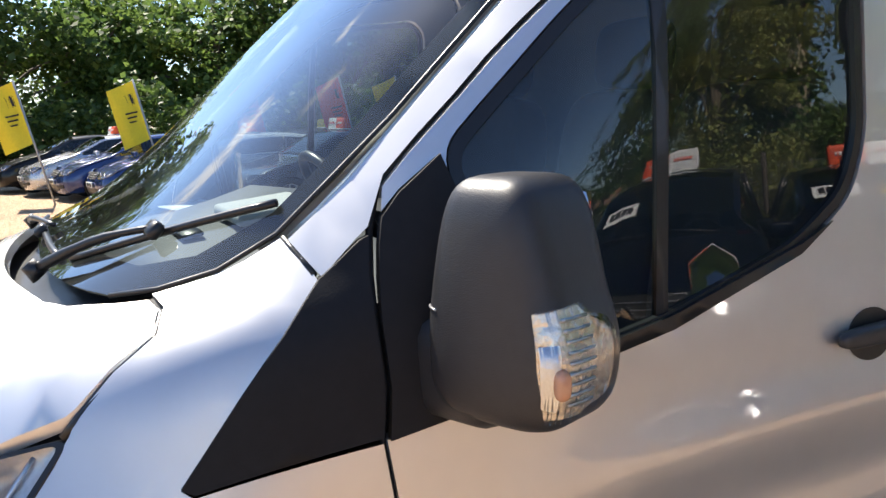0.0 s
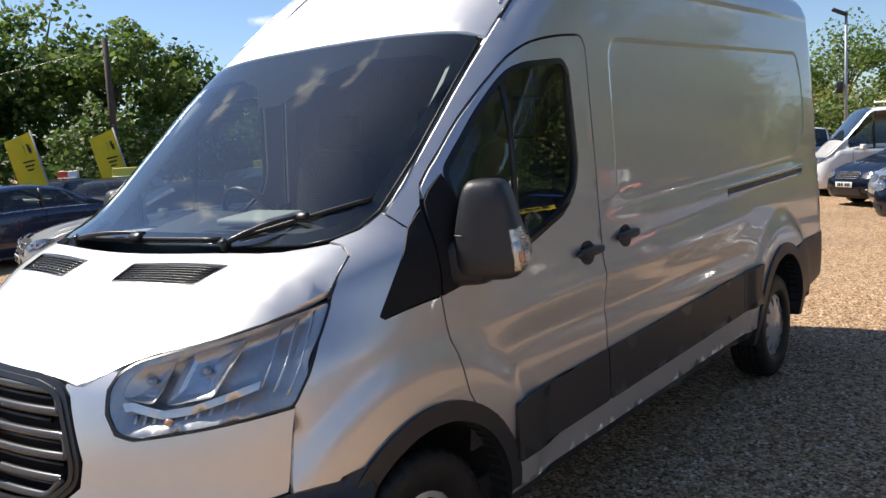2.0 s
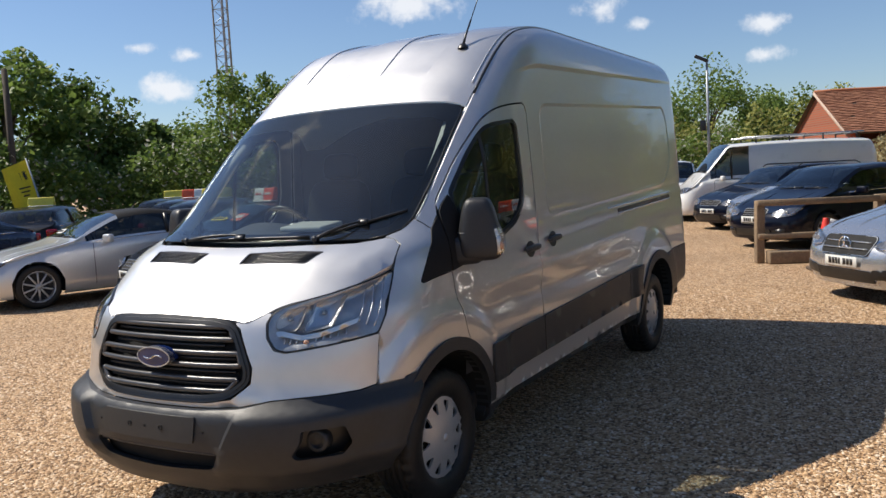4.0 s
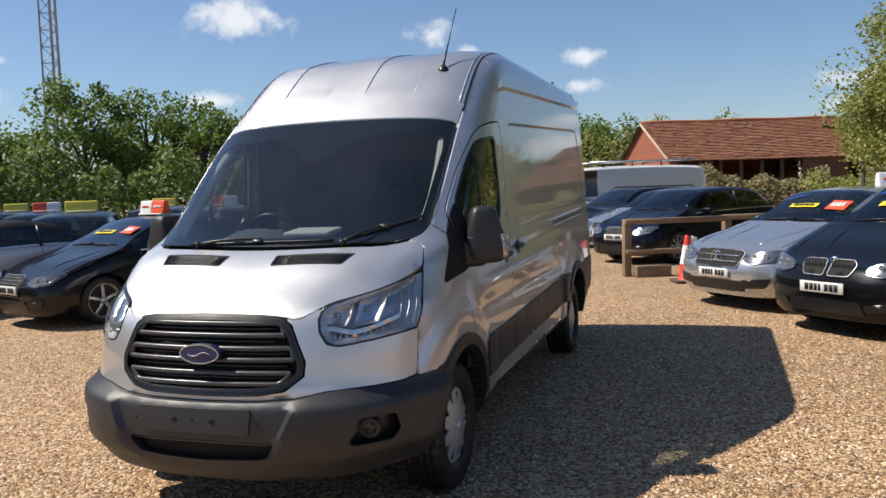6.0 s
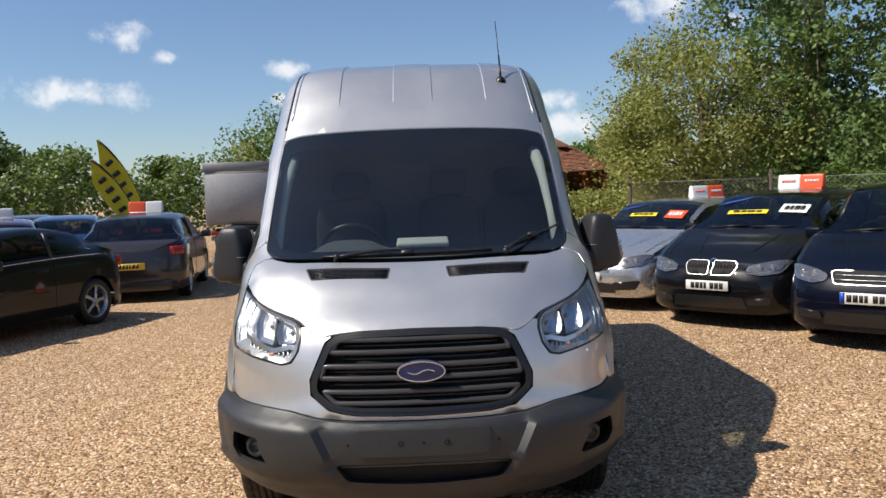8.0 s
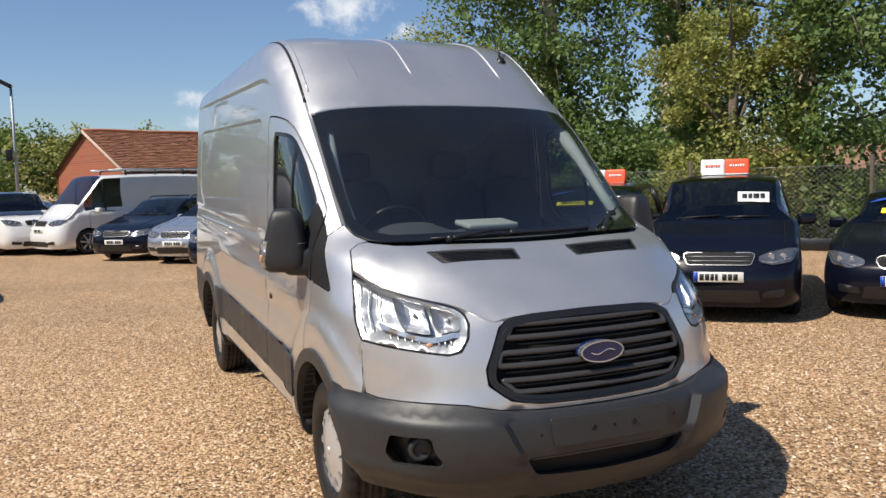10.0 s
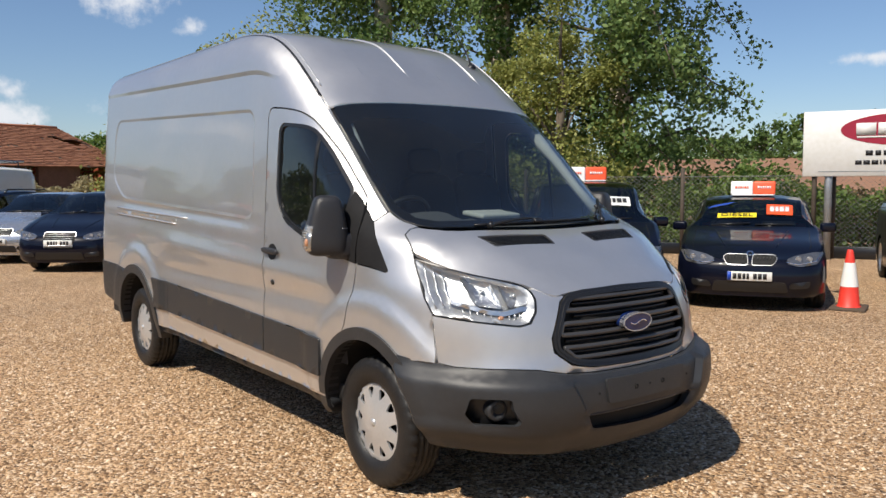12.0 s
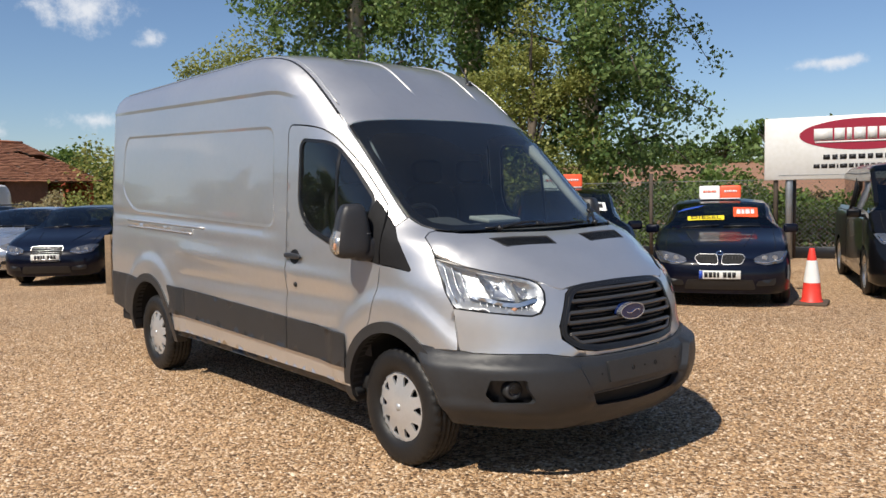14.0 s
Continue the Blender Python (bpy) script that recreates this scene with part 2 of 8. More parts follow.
def rounded(poly, r, n=5):
    """The polygon with rounded corners."""
    out = []
    for i, p in enumerate(poly):
        a, c = Vector(poly[i - 1]), Vector(poly[(i + 1) % len(poly)])
        p = Vector(p)
        u, v = a - p, c - p
        d = min(r, u.length * 0.45, v.length * 0.45)
        s, e = p + u.normalized() * d, p + v.normalized() * d
        for k in range(n + 1):
            t = k / n
            q = s * (1 - t) ** 2 + p * 2 * t * (1 - t) + e * t * t
            out.append((q.x, q.y))
    return out


def inset(poly, d):
    """The polygon moved inwards by d (outwards where negative)."""
    area = sum(a[0] * b[1] - b[0] * a[1] for a, b in zip(poly, poly[1:] + poly[:1]))
    sign = 1 if area > 0 else -1
    out = []
    for i, p in enumerate(poly):
        a, c = Vector(poly[i - 1]), Vector(poly[(i + 1) % len(poly)])
        p = Vector(p)
        u, v = (p - a), (c - p)
        if u.length < 1e-7 or v.length < 1e-7:
            continue
        u.normalize(), v.normalize()
        nrm = Vector((-u.y - v.y, u.x + v.x))
        nrm = nrm.normalized() if nrm.length > 1e-6 else Vector((-u.y, u.x))
        k = max(0.5, nrm.dot(Vector((-u.y, u.x))))
        q = p + nrm * (sign * d / k)
        out.append((q.x, q.y))
    return out


def in_poly(poly, x, y):
    px, py = poly[:, 0], poly[:, 1]
    qx, qy = np.roll(px, -1), np.roll(py, -1)
    with np.errstate(divide="ignore", invalid="ignore"):
        hits = ((py > y) != (qy > y)) & (x < (qx - px) * (y - py) / (qy - py) + px)
    return hits.sum() % 2 == 1


def sheet(outer, place, step=0.05, holes=(), lines=(), guides=(), depth=0.0, flip=False, inward=None, bstep=None):
    """A curved panel: the flat outline, less its holes, is triangulated and laid on a surface by place(u, v). depth: how far its rim turns inwards."""
    rings = [resample(p, bstep or step) for p in (outer, *holes)]
    verts, edges = [], []
    for ring in rings:
        k = len(verts)
        verts += [Vector(p) for p in ring]
        edges += [(k + i, k + (i + 1) % len(ring)) for i in range(len(ring))]
    first_line = len(edges)
    for number, line in enumerate((*lines, *guides)):
        if number == len(lines):
            first_guide = len(edges)
        k = len(verts)
        pts = []
        for p, q in zip(line, line[1:]):
            k2 = max(1, int(math.dist(p, q) / (0.45 * step)))
            pts += [(p[0] + (q[0] - p[0]) * i / k2, p[1] + (q[1] - p[1]) * i / k2) for i in range(k2)]
        pts.append(line[-1])
        verts += [Vector(p) for p in pts]
        edges += [(k + i, k + i + 1) for i in range(len(pts) - 1)]
    arrays = [np.array(r) for r in rings]
    lo, hi = arrays[0].min(0), arrays[0].max(0)
    bound = np.concatenate([np.array([v[:] for v in verts])])
    for i, u in enumerate(np.arange(lo[0] + step / 2, hi[0], step)):
        for v in np.arange(lo[1] + step * (0.25 + 0.5 * (i % 2)), hi[1], step):
            if in_poly(arrays[0], u, v) and not any(in_poly(h, u, v) for h in arrays[1:]) and ((bound - (u, v)) ** 2).sum(1).min() > (0.42 * step) ** 2:
                verts.append(Vector((u, v)))
    last_line = first_guide if guides else len(edges)
    vs, es, fs, _, from_edges, _ = geometry.delaunay_2d_cdt(verts, edges, [], 0, 1e-6)
    bm = bmesh.new()
    made = [bm.verts.new(place(v.x, v.y)) for v in vs]
    for f in fs:
        c = sum((vs[i] for i in f), Vector((0, 0))) / len(f)
        if in_poly(arrays[0], c.x, c.y) and not any(in_poly(h, c.x, c.y) for h in arrays[1:]):
            ids = [made[i] for i in f]
            bm.faces.new(ids[::-1] if flip else ids)
    for (p, q), source in zip(es, from_edges):
        if any(first_line <= i < last_line for i in source):
            e = bm.edges.get((made[p], made[q]))
            if e:
                e.smooth = False
    bmesh.ops.delete(bm, geom=[v for v in bm.verts if not v.link_faces], context="VERTS")
    bm.normal_update()
    if depth:
        rim = [e for e in bm.edges if e.is_boundary]
        dirs = {v: (inward(v.co) if inward else -v.normal) for e in rim for v in e.verts}
        twin = {v: bm.verts.new(v.co + d * depth) for v, d in dirs.items()}
        for e in rim:
            loop = e.link_loops[0]
            a, b = loop.vert, loop.link_loop_next.vert
            bm.faces.new((b, a, twin[a], twin[b]))
            e.smooth = False
    return bm


def ring_bm(outer, inner, place, depth, inward=None):
    """A frame between two outlines of equally many points, with thickness."""
    bm = bmesh.new()
    o, i = [bm.verts.new(place(*p)) for p in outer], [bm.verts.new(place(*p)) for p in inner]
    n = len(o)
    for k in range(n):
        bm.faces.new((o[k], o[(k + 1) % n], i[(k + 1) % n], i[k]))
    bm.normal_update()
    for loopv in (o, i):
        low = [bm.verts.new(v.co + (inward(v.co) if inward else -v.normal) * depth) for v in loopv]
        for k in range(n):
            bm.faces.new((loopv[(k + 1) % n], loopv[k], low[k], low[(k + 1) % n]))
            e = bm.edges.get((loopv[k], loopv[(k + 1) % n]))
            e.smooth = False
    bmesh.ops.recalc_face_normals(bm, faces=bm.faces)
    return bm


def curve(points):
    """A smooth monotone curve through (at, value), as a lookup."""
    x, y = np.array(points, float).T
    h, s = np.diff(x), np.diff(y) / np.diff(x)
    d = np.zeros_like(y)
    d[1:-1] = np.where(s[:-1] * s[1:] > 0, 2 * s[:-1] * s[1:] / np.where(s[:-1] + s[1:] == 0, 1, s[:-1] + s[1:]), 0)
    d[0], d[-1] = s[0], s[-1]
    xs = np.linspace(x[0], x[-1], 3000)
    i = np.clip(np.searchsorted(x, xs, side="right") - 1, 0, len(h) - 1)
    t = (xs - x[i]) / h[i]
    ys = (1 + 2 * t) * (1 - t) ** 2 * y[i] + t * (1 - t) ** 2 * h[i] * d[i] + t * t * (3 - 2 * t) * y[i + 1] + t * t * (t - 1) * h[i] * d[i + 1]
    lo, k = x[0], 2999 / (x[-1] - x[0])

    def at(v):
        f = min(max((v - lo) * k, 0.0), 2998.999)
        j = int(f)
        return float(ys[j] + (ys[j + 1] - ys[j]) * (f - j))

    return at


def mirror_bm(bm):
    b = bm.copy()
    bmesh.ops.scale(b, vec=(-1, 1, 1), verts=b.verts)
    bmesh.ops.reverse_faces(b, faces=b.faces)
    return b


def smooth01(a, b, v):
    t = min(1.0, max(0.0, (v - a) / (b - a)))
    return t * t * (3 - 2 * t)

# ---- the silver van: one hull, from which all panels are cut ----
# nose position, half width, depth and squareness of the rounded nose, by height
NOSE = curve([(0.25, 0.10), (0.36, 0.055), (0.45, 0.02), (0.55, 0.0), (0.66, 0.01), (0.70, 0.05), (0.76, 0.075), (0.9, 0.10), (1.02, 0.135), (1.08, 0.17),
              (1.12, 0.225), (1.2, 0.36), (1.27, 0.475), (1.32, 0.58), (1.36, 0.69), (1.4, 0.79), (1.5, 0.945), (1.7, 1.17), (1.9, 1.385), (2.06, 1.575),
              (2.2, 1.745), (2.4, 2.0), (2.55, 2.24), (2.62, 2.48), (2.68, 2.85), (2.73, 3.3), (2.765, 4.2), (2.8, 9)])
HALF = curve([(0.25, 0.93), (0.36, 0.955), (0.5, 0.985), (0.75, 1.0), (0.95, 1.0), (1.15, 0.992), (1.36, 0.98), (1.6, 0.966), (2.0, 0.94), (2.3, 0.915),
              (2.42, 0.903), (2.55, 0.86), (2.62, 0.80), (2.68, 0.69), (2.72, 0.55), (2.75, 0.33), (2.765, 0.05), (2.8, 0.0)])
DEPTH = curve([(0.25, 0.85), (1.15, 0.85), (1.36, 0.80), (1.6, 0.70), (2.1, 0.62), (2.8, 0.6)])
SQUARE = curve([(0.25, 2.5), (1.1, 2.5), (1.4, 3.5), (1.8, 3.7), (2.8, 3.7)])
AXLES = ((1.015, 0.345, 0.445, 0.51), (4.773, 0.36, 0.47, 0.545))


def half_at(y, z):
    """The hull's half width at y and z."""
    d, n = DEPTH(z), SQUARE(z)
    u, v = min(1, max(0, (NOSE(z) + d - y) / d)), min(1, max(0, (y - 5.72) / 0.26))
    return HALF(z) * max(0, 1 - u**n) ** (1 / n) * max(0, 1 - v**4) ** 0.25


def nose_at(x, z):
    d, n = DEPTH(z), SQUARE(z)
    return NOSE(z) + d * (1 - max(0, 1 - min(1, abs(x) / HALF(z)) ** n) ** (1 / n))


def top_at(x, y):
    lo, hi = 0.8, 2.7649
    for _ in range(22):
        mid = (lo + hi) / 2
        lo, hi = (mid, hi) if half_at(y, mid) > abs(x) else (lo, mid)
    return lo


SIDE_RECESS = [(5.42, 2.20), (2.45, 2.09), (2.42, 1.365), (5.2, 1.475), (5.52, 1.66), (5.50, 2.05)]
RECESS_ARR = np.array(rounded(SIDE_RECESS, 0.12))


def recess_depth(y, z):
    """1 well inside the pressed panel of the side, 0 outside, sloping over its edge."""
    a, b = RECESS_ARR, np.roll(RECESS_ARR, -1, 0)
    ab, ap = b - a, np.array((y, z)) - a
    t = np.clip((ap * ab).sum(1) / ((ab**2).sum(1) + 1e-12), 0, 1)
    dist = np.sqrt(((ap - ab * t[:, None]) ** 2).sum(1).min())
    return smooth01(0, 0.022, dist) if in_poly(RECESS_ARR, y, z) else 0.0


def crease_z(y):
    """The height of the roof-side step."""
    return 2.435 - 0.035 * (5.5 - y) / 1.0 if y > 2.5 else 2.33 - 0.30 * max(0, 2.5 - y) ** 1.4 * 1.1


def side_at(y, z, out=0.0, detail=True):
    x = half_at(y, z)
    if detail and y > 1.3:
        x -= 0.005 * recess_depth(y, z)
        if y > 2.0:
            x += 0.008 * smooth01(crease_z(y) - 0.014, crease_z(y) + 0.014, z) * smooth01(2.0, 2.35, y)
    for cy, cz, _, r2 in AXLES:
        d = math.hypot(y - cy, z - cz)
        if z > 0.3:
            x += 0.024 * (1 - smooth01(r2 + 0.12, r2 + 0.20, d))
    if detail:
        x -= 0.010 * math.exp(-(((z - 1.33 - 0.035 * (y - 2.0)) / 0.035) ** 2)) * smooth01(2.2, 2.6, y)
        rise = 0.035 * (y - 2.0)
        x += (0.012 * math.exp(-(((z - 1.07 - rise) / 0.045) ** 2)) - 0.011 * math.exp(-(((z - 0.93) / 0.045) ** 2))) * smooth01(1.25, 1.7, y) * (1 - smooth01(3.9, 4.3, y))
        x -= 0.005 * math.exp(-(((z - 1.20 - rise) / 0.03) ** 2)) * smooth01(2.2, 2.6, y)
    return x + out


SEAM = curve([(0.5, 0.90), (0.9, 0.86), (1.05, 0.843), (1.2, 0.84), (1.5, 0.832), (1.74, 0.82), (1.95, 0.807), (2.38, 0.793), (2.8, 0.785), (6.2, 0.785)])


def seam_z(y):
    return top_at(SEAM(y), y)


van = thing("panel_van", "silver high-roof panel van parked on gravel, number plate removed", "van")


def both(name, make, material, label="", **kw):
    """A panel of the left side and its mirror image on the right."""
    bm = make()
    other = mirror_bm(bm)
    return part(name, bm, material, van, label), part(name, other, material, van, label)


def on_side(out=0.0, detail=True):
    return lambda y, z: Vector((side_at(y, z, out, detail), y, z))


def arch(cy, cz, r, a0, a1, n=28):
    return [(cy + r * math.cos(radians(a0 + (a1 - a0) * k / n)), cz + r * math.sin(radians(a0 + (a1 - a0) * k / n))) for k in range(n + 1)]


def to_inside(co):
    return Vector((-1 if co.x > 0 else 1, 0, 0))


(F_Y, F_Z, F_IN, F_OUT), (R_Y, R_Z, R_IN, R_OUT) = AXLES
DOOR_FRONT = [(1.135, 1.178), (1.148, 1.08), (1.172, 0.98), (1.216, 0.844), (1.285, 0.74)]
WINDOW = [(2.09, 1.93), (2.047, 1.973), (1.782, 1.946), (1.69, 1.920), (1.610, 1.868), (1.490, 1.771), (1.402, 1.688), (1.34, 1.630), (1.270, 1.562), (1.345, 1.215), (1.64, 1.272), (1.93, 1.362), (2.06, 1.45), (2.10, 1.56)]
WINDOW_R = rounded(WINDOW, 0.05)
GAP = curve([(1.156, 1.458), (1.168, 1.488), (1.185, 1.523), (1.235, 1.574), (1.304, 1.638), (1.372, 1.704), (1.48, 1.797), (1.617, 1.902), (1.728, 1.976), (1.872, 2.034), (2.068, 2.066), (2.2, 2.077)])
DOOR_TOP = [(2.24, 2.03), (2.215, 2.066)] + [(y, GAP(y) - 0.005) for y in np.linspace(2.19, 1.185, 22)] + [(1.174, 1.484), (1.204, 1.514), (1.262, 1.558), (1.333, 1.205)]
SAIL = [(1.268, 1.562), (1.346, 1.208), (1.139, 1.177), (1.146, 1.25), (1.142, 1.345), (1.150, 1.398), (1.160, 1.440), (1.172, 1.476), (1.202, 1.509)]

# wing, laid out along the hull slantwise: y, and height less width
def on_shoulder(out=0.0):
    def place(y, q):
        lo, hi = -0.6, 1.4
        for _ in range(26):
            m = (lo + hi) / 2
            lo, hi = (m, hi) if m < half_at(y, q + m) else (lo, m)
        x = lo
        for cy, cz, _, r2 in AXLES:
            x += 0.024 * (1 - smooth01(r2 + 0.12, r2 + 0.20, math.hypot(y - cy, q + lo - cz)))
        return Vector((x + out * 0.7, y, q + lo + out * 0.7))

    return place


def by_side(points):
    """Points (y, z) of the side, on the shoulder's layout."""
    return [(y, z - half_at(y, z)) for y, z in points]


def by_top(points):
    return [(y, top_at(x, y) - x) for x, y in points]


TRI_EDGE = [(1.072, 1.396), (1.012, 1.334), (0.943, 1.259), (0.862, 1.159)]
LAMP_EDGE = [(0.550, 0.972), (0.607, 1.05), (0.668, 1.135), (0.742, 1.232)]
BONNET_SIDE = [(0.894, 0.752), (0.884, 0.802), (0.870, 0.860), (0.824, 0.877), (0.780, 0.868)]
wing = by_side([(0.503, 0.748)] + LAMP_EDGE) + by_top(BONNET_SIDE + [(0.797, 0.905), (0.816, 0.945), (0.829, 0.99), (0.838, 1.044)])
wing += by_side([(1.060, 1.425)] + TRI_EDGE + [(0.876, 1.148), (1.129, 1.174)] + [(y - 0.007, z) for y, z in DOOR_FRONT[1:]] + arch(F_Y, F_Z, F_OUT - 0.02, 52, 128))
both("front_wing", lambda: sheet(wing, on_shoulder(), 0.04, depth=0.02, inward=lambda co: Vector((-0.7, 0.1, -0.7)), flip=True), SILVER)
tri = TRI_EDGE[::-1] + [(1.136, 1.444), (1.149, 1.450), (1.137, 1.398), (1.132, 1.345), (1.136, 1.25), (1.129, 1.180), (0.877, 1.150)]
both("quarter_trim", lambda: sheet(by_side(tri), on_shoulder(0.004), 0.04, depth=0.012, inward=to_inside), MATT_BLACK, "black plastic triangle ahead of the door")

door = [(2.235, 0.60)] + DOOR_TOP + DOOR_FRONT + arch(F_Y, F_Z, F_OUT - 0.02, 48, 30, 5) + [(1.46, 0.60)]
door_l, door_r = both("front_door", lambda: sheet(door, on_side(), 0.04, [inset(WINDOW_R + [], -0.004)], depth=0.025, inward=to_inside), SILVER)
sail_l, sail_r = [part("sail_panel", b, MATT_BLACK, d) for b, d in zip((lambda b: (b, mirror_bm(b)))(sheet(SAIL, on_side(0.004), 0.05, depth=0.014, inward=to_inside)), (door_l, door_r))]
for d, s in ((door_l, 1), (door_r, -1)):
    ring = ring_bm(WINDOW_R, inset(WINDOW_R, 0.018), on_side(-0.004), 0.012, to_inside)
    pane = sheet(inset(WINDOW_R, 0.012), on_side(-0.014), 0.06, flip=True)
    bar = sheet([(1.612, 1.262), (1.640, 1.884), (1.664, 1.902), (1.636, 1.264)], on_side(-0.008), 0.08, depth=0.01, inward=to_inside, flip=True)
    sill = sheet([(1.34, 1.205), (1.64, 1.262), (1.93, 1.356), (2.01, 1.408), (1.93, 1.374), (1.64, 1.286), (1.34, 1.228)], on_side(0.004), 0.05, depth=0.015, inward=to_inside)
    for nm, b, mt in (("window_rubber", ring, BLACK_TRIM), ("window_pane", pane, SIDE_GLASS), ("window_divider", bar, BLACK_TRIM), ("waist_seal", sill, BLACK_TRIM)):
        part(nm, b if s > 0 else mirror_bm(b), mt, d)

# load-space side, from the door back, up to the roof gutter, with the pillar over the door
for s in (1, -1):
    gap_line = [(2.238, z) for z in np.arange(0.62, 2.0, 0.15)] + [(2.232, 2.04), (2.21, 2.072)] + [(y, GAP(y)) for y in np.linspace(2.18, 1.18, 20)] + [(1.156, 1.456), (1.143, 1.398), (1.137, 1.345), (1.141, 1.25), (1.132, 1.177)] + [(y - 0.003, z) for y, z in DOOR_FRONT[1:]]
    part("door_seal", tube_bm([(s * (side_at(y, z) - 0.013), y, z) for y, z in gap_line], 0.0055, 6), MATT_BLACK, van)
side = [(2.245, 0.60)] + [(y, z) for y, z in [(2.25, 2.03), (2.225, 2.074)] + [(y, GAP(y) + 0.005) for y in np.linspace(2.19, 1.19, 18)] + [(1.152, 1.464), (1.132, 1.448), (1.078, 1.401)]]
side += [(y, seam_z(y) - 0.004) for y in np.concatenate([np.arange(1.05, 3.0, 0.05), np.arange(3.0, 5.9, 0.12), [5.9]])]
side += [(5.955, 2.4), (5.972, 1.6), (5.972, 0.86), (5.33, 0.86)] + arch(R_Y, R_Z, R_OUT - 0.02, 62, 180 - 25) + [(4.24, 0.64)]
sil = [[(y, crease_z(y) - 0.014) for y in np.arange(2.15, 5.9, 0.12)], [(y, crease_z(y) + 0.014) for y in np.arange(2.15, 5.9, 0.12)]]
rec = rounded(SIDE_RECESS, 0.12)
sil += [rec + rec[:1], inset(rec, 0.022) + inset(rec, 0.022)[:1]]
groove = [[(y, 1.33 + 0.035 * (y - 2.0) + k) for y in (2.62, 5.15 if abs(k) < 0.1 else 5.1)] for k in (-0.055, -0.035, -0.018, 0.0, 0.018)]
both("side_panel", lambda: sheet(side, on_side(), 0.04, lines=sil, guides=groove, depth=0.02, inward=to_inside, flip=True), SILVER)
sill_poly = [(1.46, 0.40), (4.27, 0.44), (4.29, 0.612), (1.50, 0.538)]
both("sill", lambda: sheet(sill_poly, lambda y, z: Vector((side_at(y, 0.50, 0.002, False) + 0.06 * (z - 0.5), y, z)), 0.04, depth=0.03, inward=to_inside), SILVER)
low_sill = [(1.44, 0.335), (4.24, 0.385), (4.27, 0.435), (1.46, 0.395)]
both("sill_skirt", lambda: sheet(low_sill, on_side(-0.012, False), 0.08, depth=0.06, inward=to_inside), PLASTIC)

# grey mouldings and arch lips
for a, b in ((1.475, 2.225), (2.235, 3.98), (3.985, 4.36)):
    zt, zb = (lambda y: 0.728 + 0.036 * (y - 1.4)), (lambda y: 0.515 + 0.026 * (y - 1.4))
    strip = [(a, zb(a)), (b, zb(b)), (b, zt(b)), (a, zt(a))]
    if b > 4.3:
        strip = [(a, zb(a)), (4.29, zb(4.29)), (4.25, 0.70), (4.31, zt(4.31)), (a, zt(a))]
    both("side_moulding", lambda: sheet(rounded(strip, 0.012, 2), lambda y, z: Vector((side_at(y, 0.50, 0.029, False), y, z)), 0.05, depth=0.02, inward=to_inside), PLASTIC, "dark grey plastic side moulding")
for cy, cz, r1, r2, a0, a1 in ((F_Y, F_Z, F_IN, F_OUT, -6, 152), (R_Y, R_Z, R_IN, R_OUT, -4, 184)):
    lip = arch(cy, cz, r2, a0, a1) + arch(cy, cz, r1, a1, a0)
    both("arch_lip", lambda: sheet(lip, on_side(0.014, False), 0.04, depth=0.09, inward=to_inside), PLASTIC, "dark grey plastic wheel-arch lip")
    for s in (1, -1):
        b = bmesh.new()
        rows = [[b.verts.new((s * x, cy + r1 * math.cos(t), cz + r1 * math.sin(t))) for t in np.linspace(radians(4), radians(176), 30)] for x in (0.99, 0.55)]
        for k in range(29):
            b.faces.new((rows[0][k], rows[0][k + 1], rows[1][k + 1], rows[1][k]))
        b.faces.new([v for v in rows[1]])
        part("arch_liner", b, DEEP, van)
rear_cap = arch(R_Y, R_Z, R_OUT - 0.01, 64, 12, 12) + [(5.31, 0.47), (5.93, 0.56), (5.965, 0.62), (5.965, 0.872), (5.2, 0.86)]
both("rear_bumper_corner", lambda: sheet(rear_cap, on_side(0.010, False), 0.05, depth=0.04, inward=to_inside), PLASTIC)

# back, floor and inner bulkhead
b = bmesh.new()
for z0, z1 in ((0.44, 2.5),):
    box_bm(1.72, 0.05, z1 - z0, pose(0, 5.93, (z0 + z1) / 2), 0.02, 2, b)
part("rear_doors", b, SILVER, van)
b = box_bm(1.80, 0.10, 0.22, pose(0, 5.95, 0.62), 0.03, 2)
part("rear_step", b, PLASTIC, van)
b = box_bm(1.84, 5.2, 0.10, pose(0, 3.2, 0.42), 0.01, 1)
box_bm(1.3, 0.5, 0.5, pose(0, 0.65, 0.62), 0.05, 2, b), box_bm(0.9, 4.5, 0.12, pose(0, 3.4, 0.32), 0.01, 1, b)
part("floor_pan", b, DEEP, van)
b = sheet([(-0.93, 0.5), (0.93, 0.5), (0.93, 1.9), (0.86, 2.38), (0.6, 2.55), (-0.6, 2.55), (-0.86, 2.38), (-0.93, 1.9)], lambda x, z: Vector((x, 2.32, z)), 0.2)
part("bulkhead", b, BULKHEAD, van, "grey bulkhead behind the seats")

# roof with its pressed channels and the gutter
ROOF_BANDS = [(-0.48, -0.125), (0.125, 0.48)]


def roof_at(x, y):
    z = top_at(x, y)
    for a, c in ROOF_BANDS:
        z -= 0.008 * smooth01(a, a + 0.006, x) * (1 - smooth01(c - 0.006, c, x)) * smooth01(1.84, 1.95, y)
    return Vector((x, y, z))


SCREEN_TOP = curve([(0, 2.098), (0.3, 2.094), (0.5, 2.087), (0.64, 2.079), (0.74, 2.068), (0.80, 2.052)])


def brow(x):
    """The y of the windscreen's top edge."""
    x = min(0.80, abs(x))
    return nose_at(x, SCREEN_TOP(x) + 0.008)


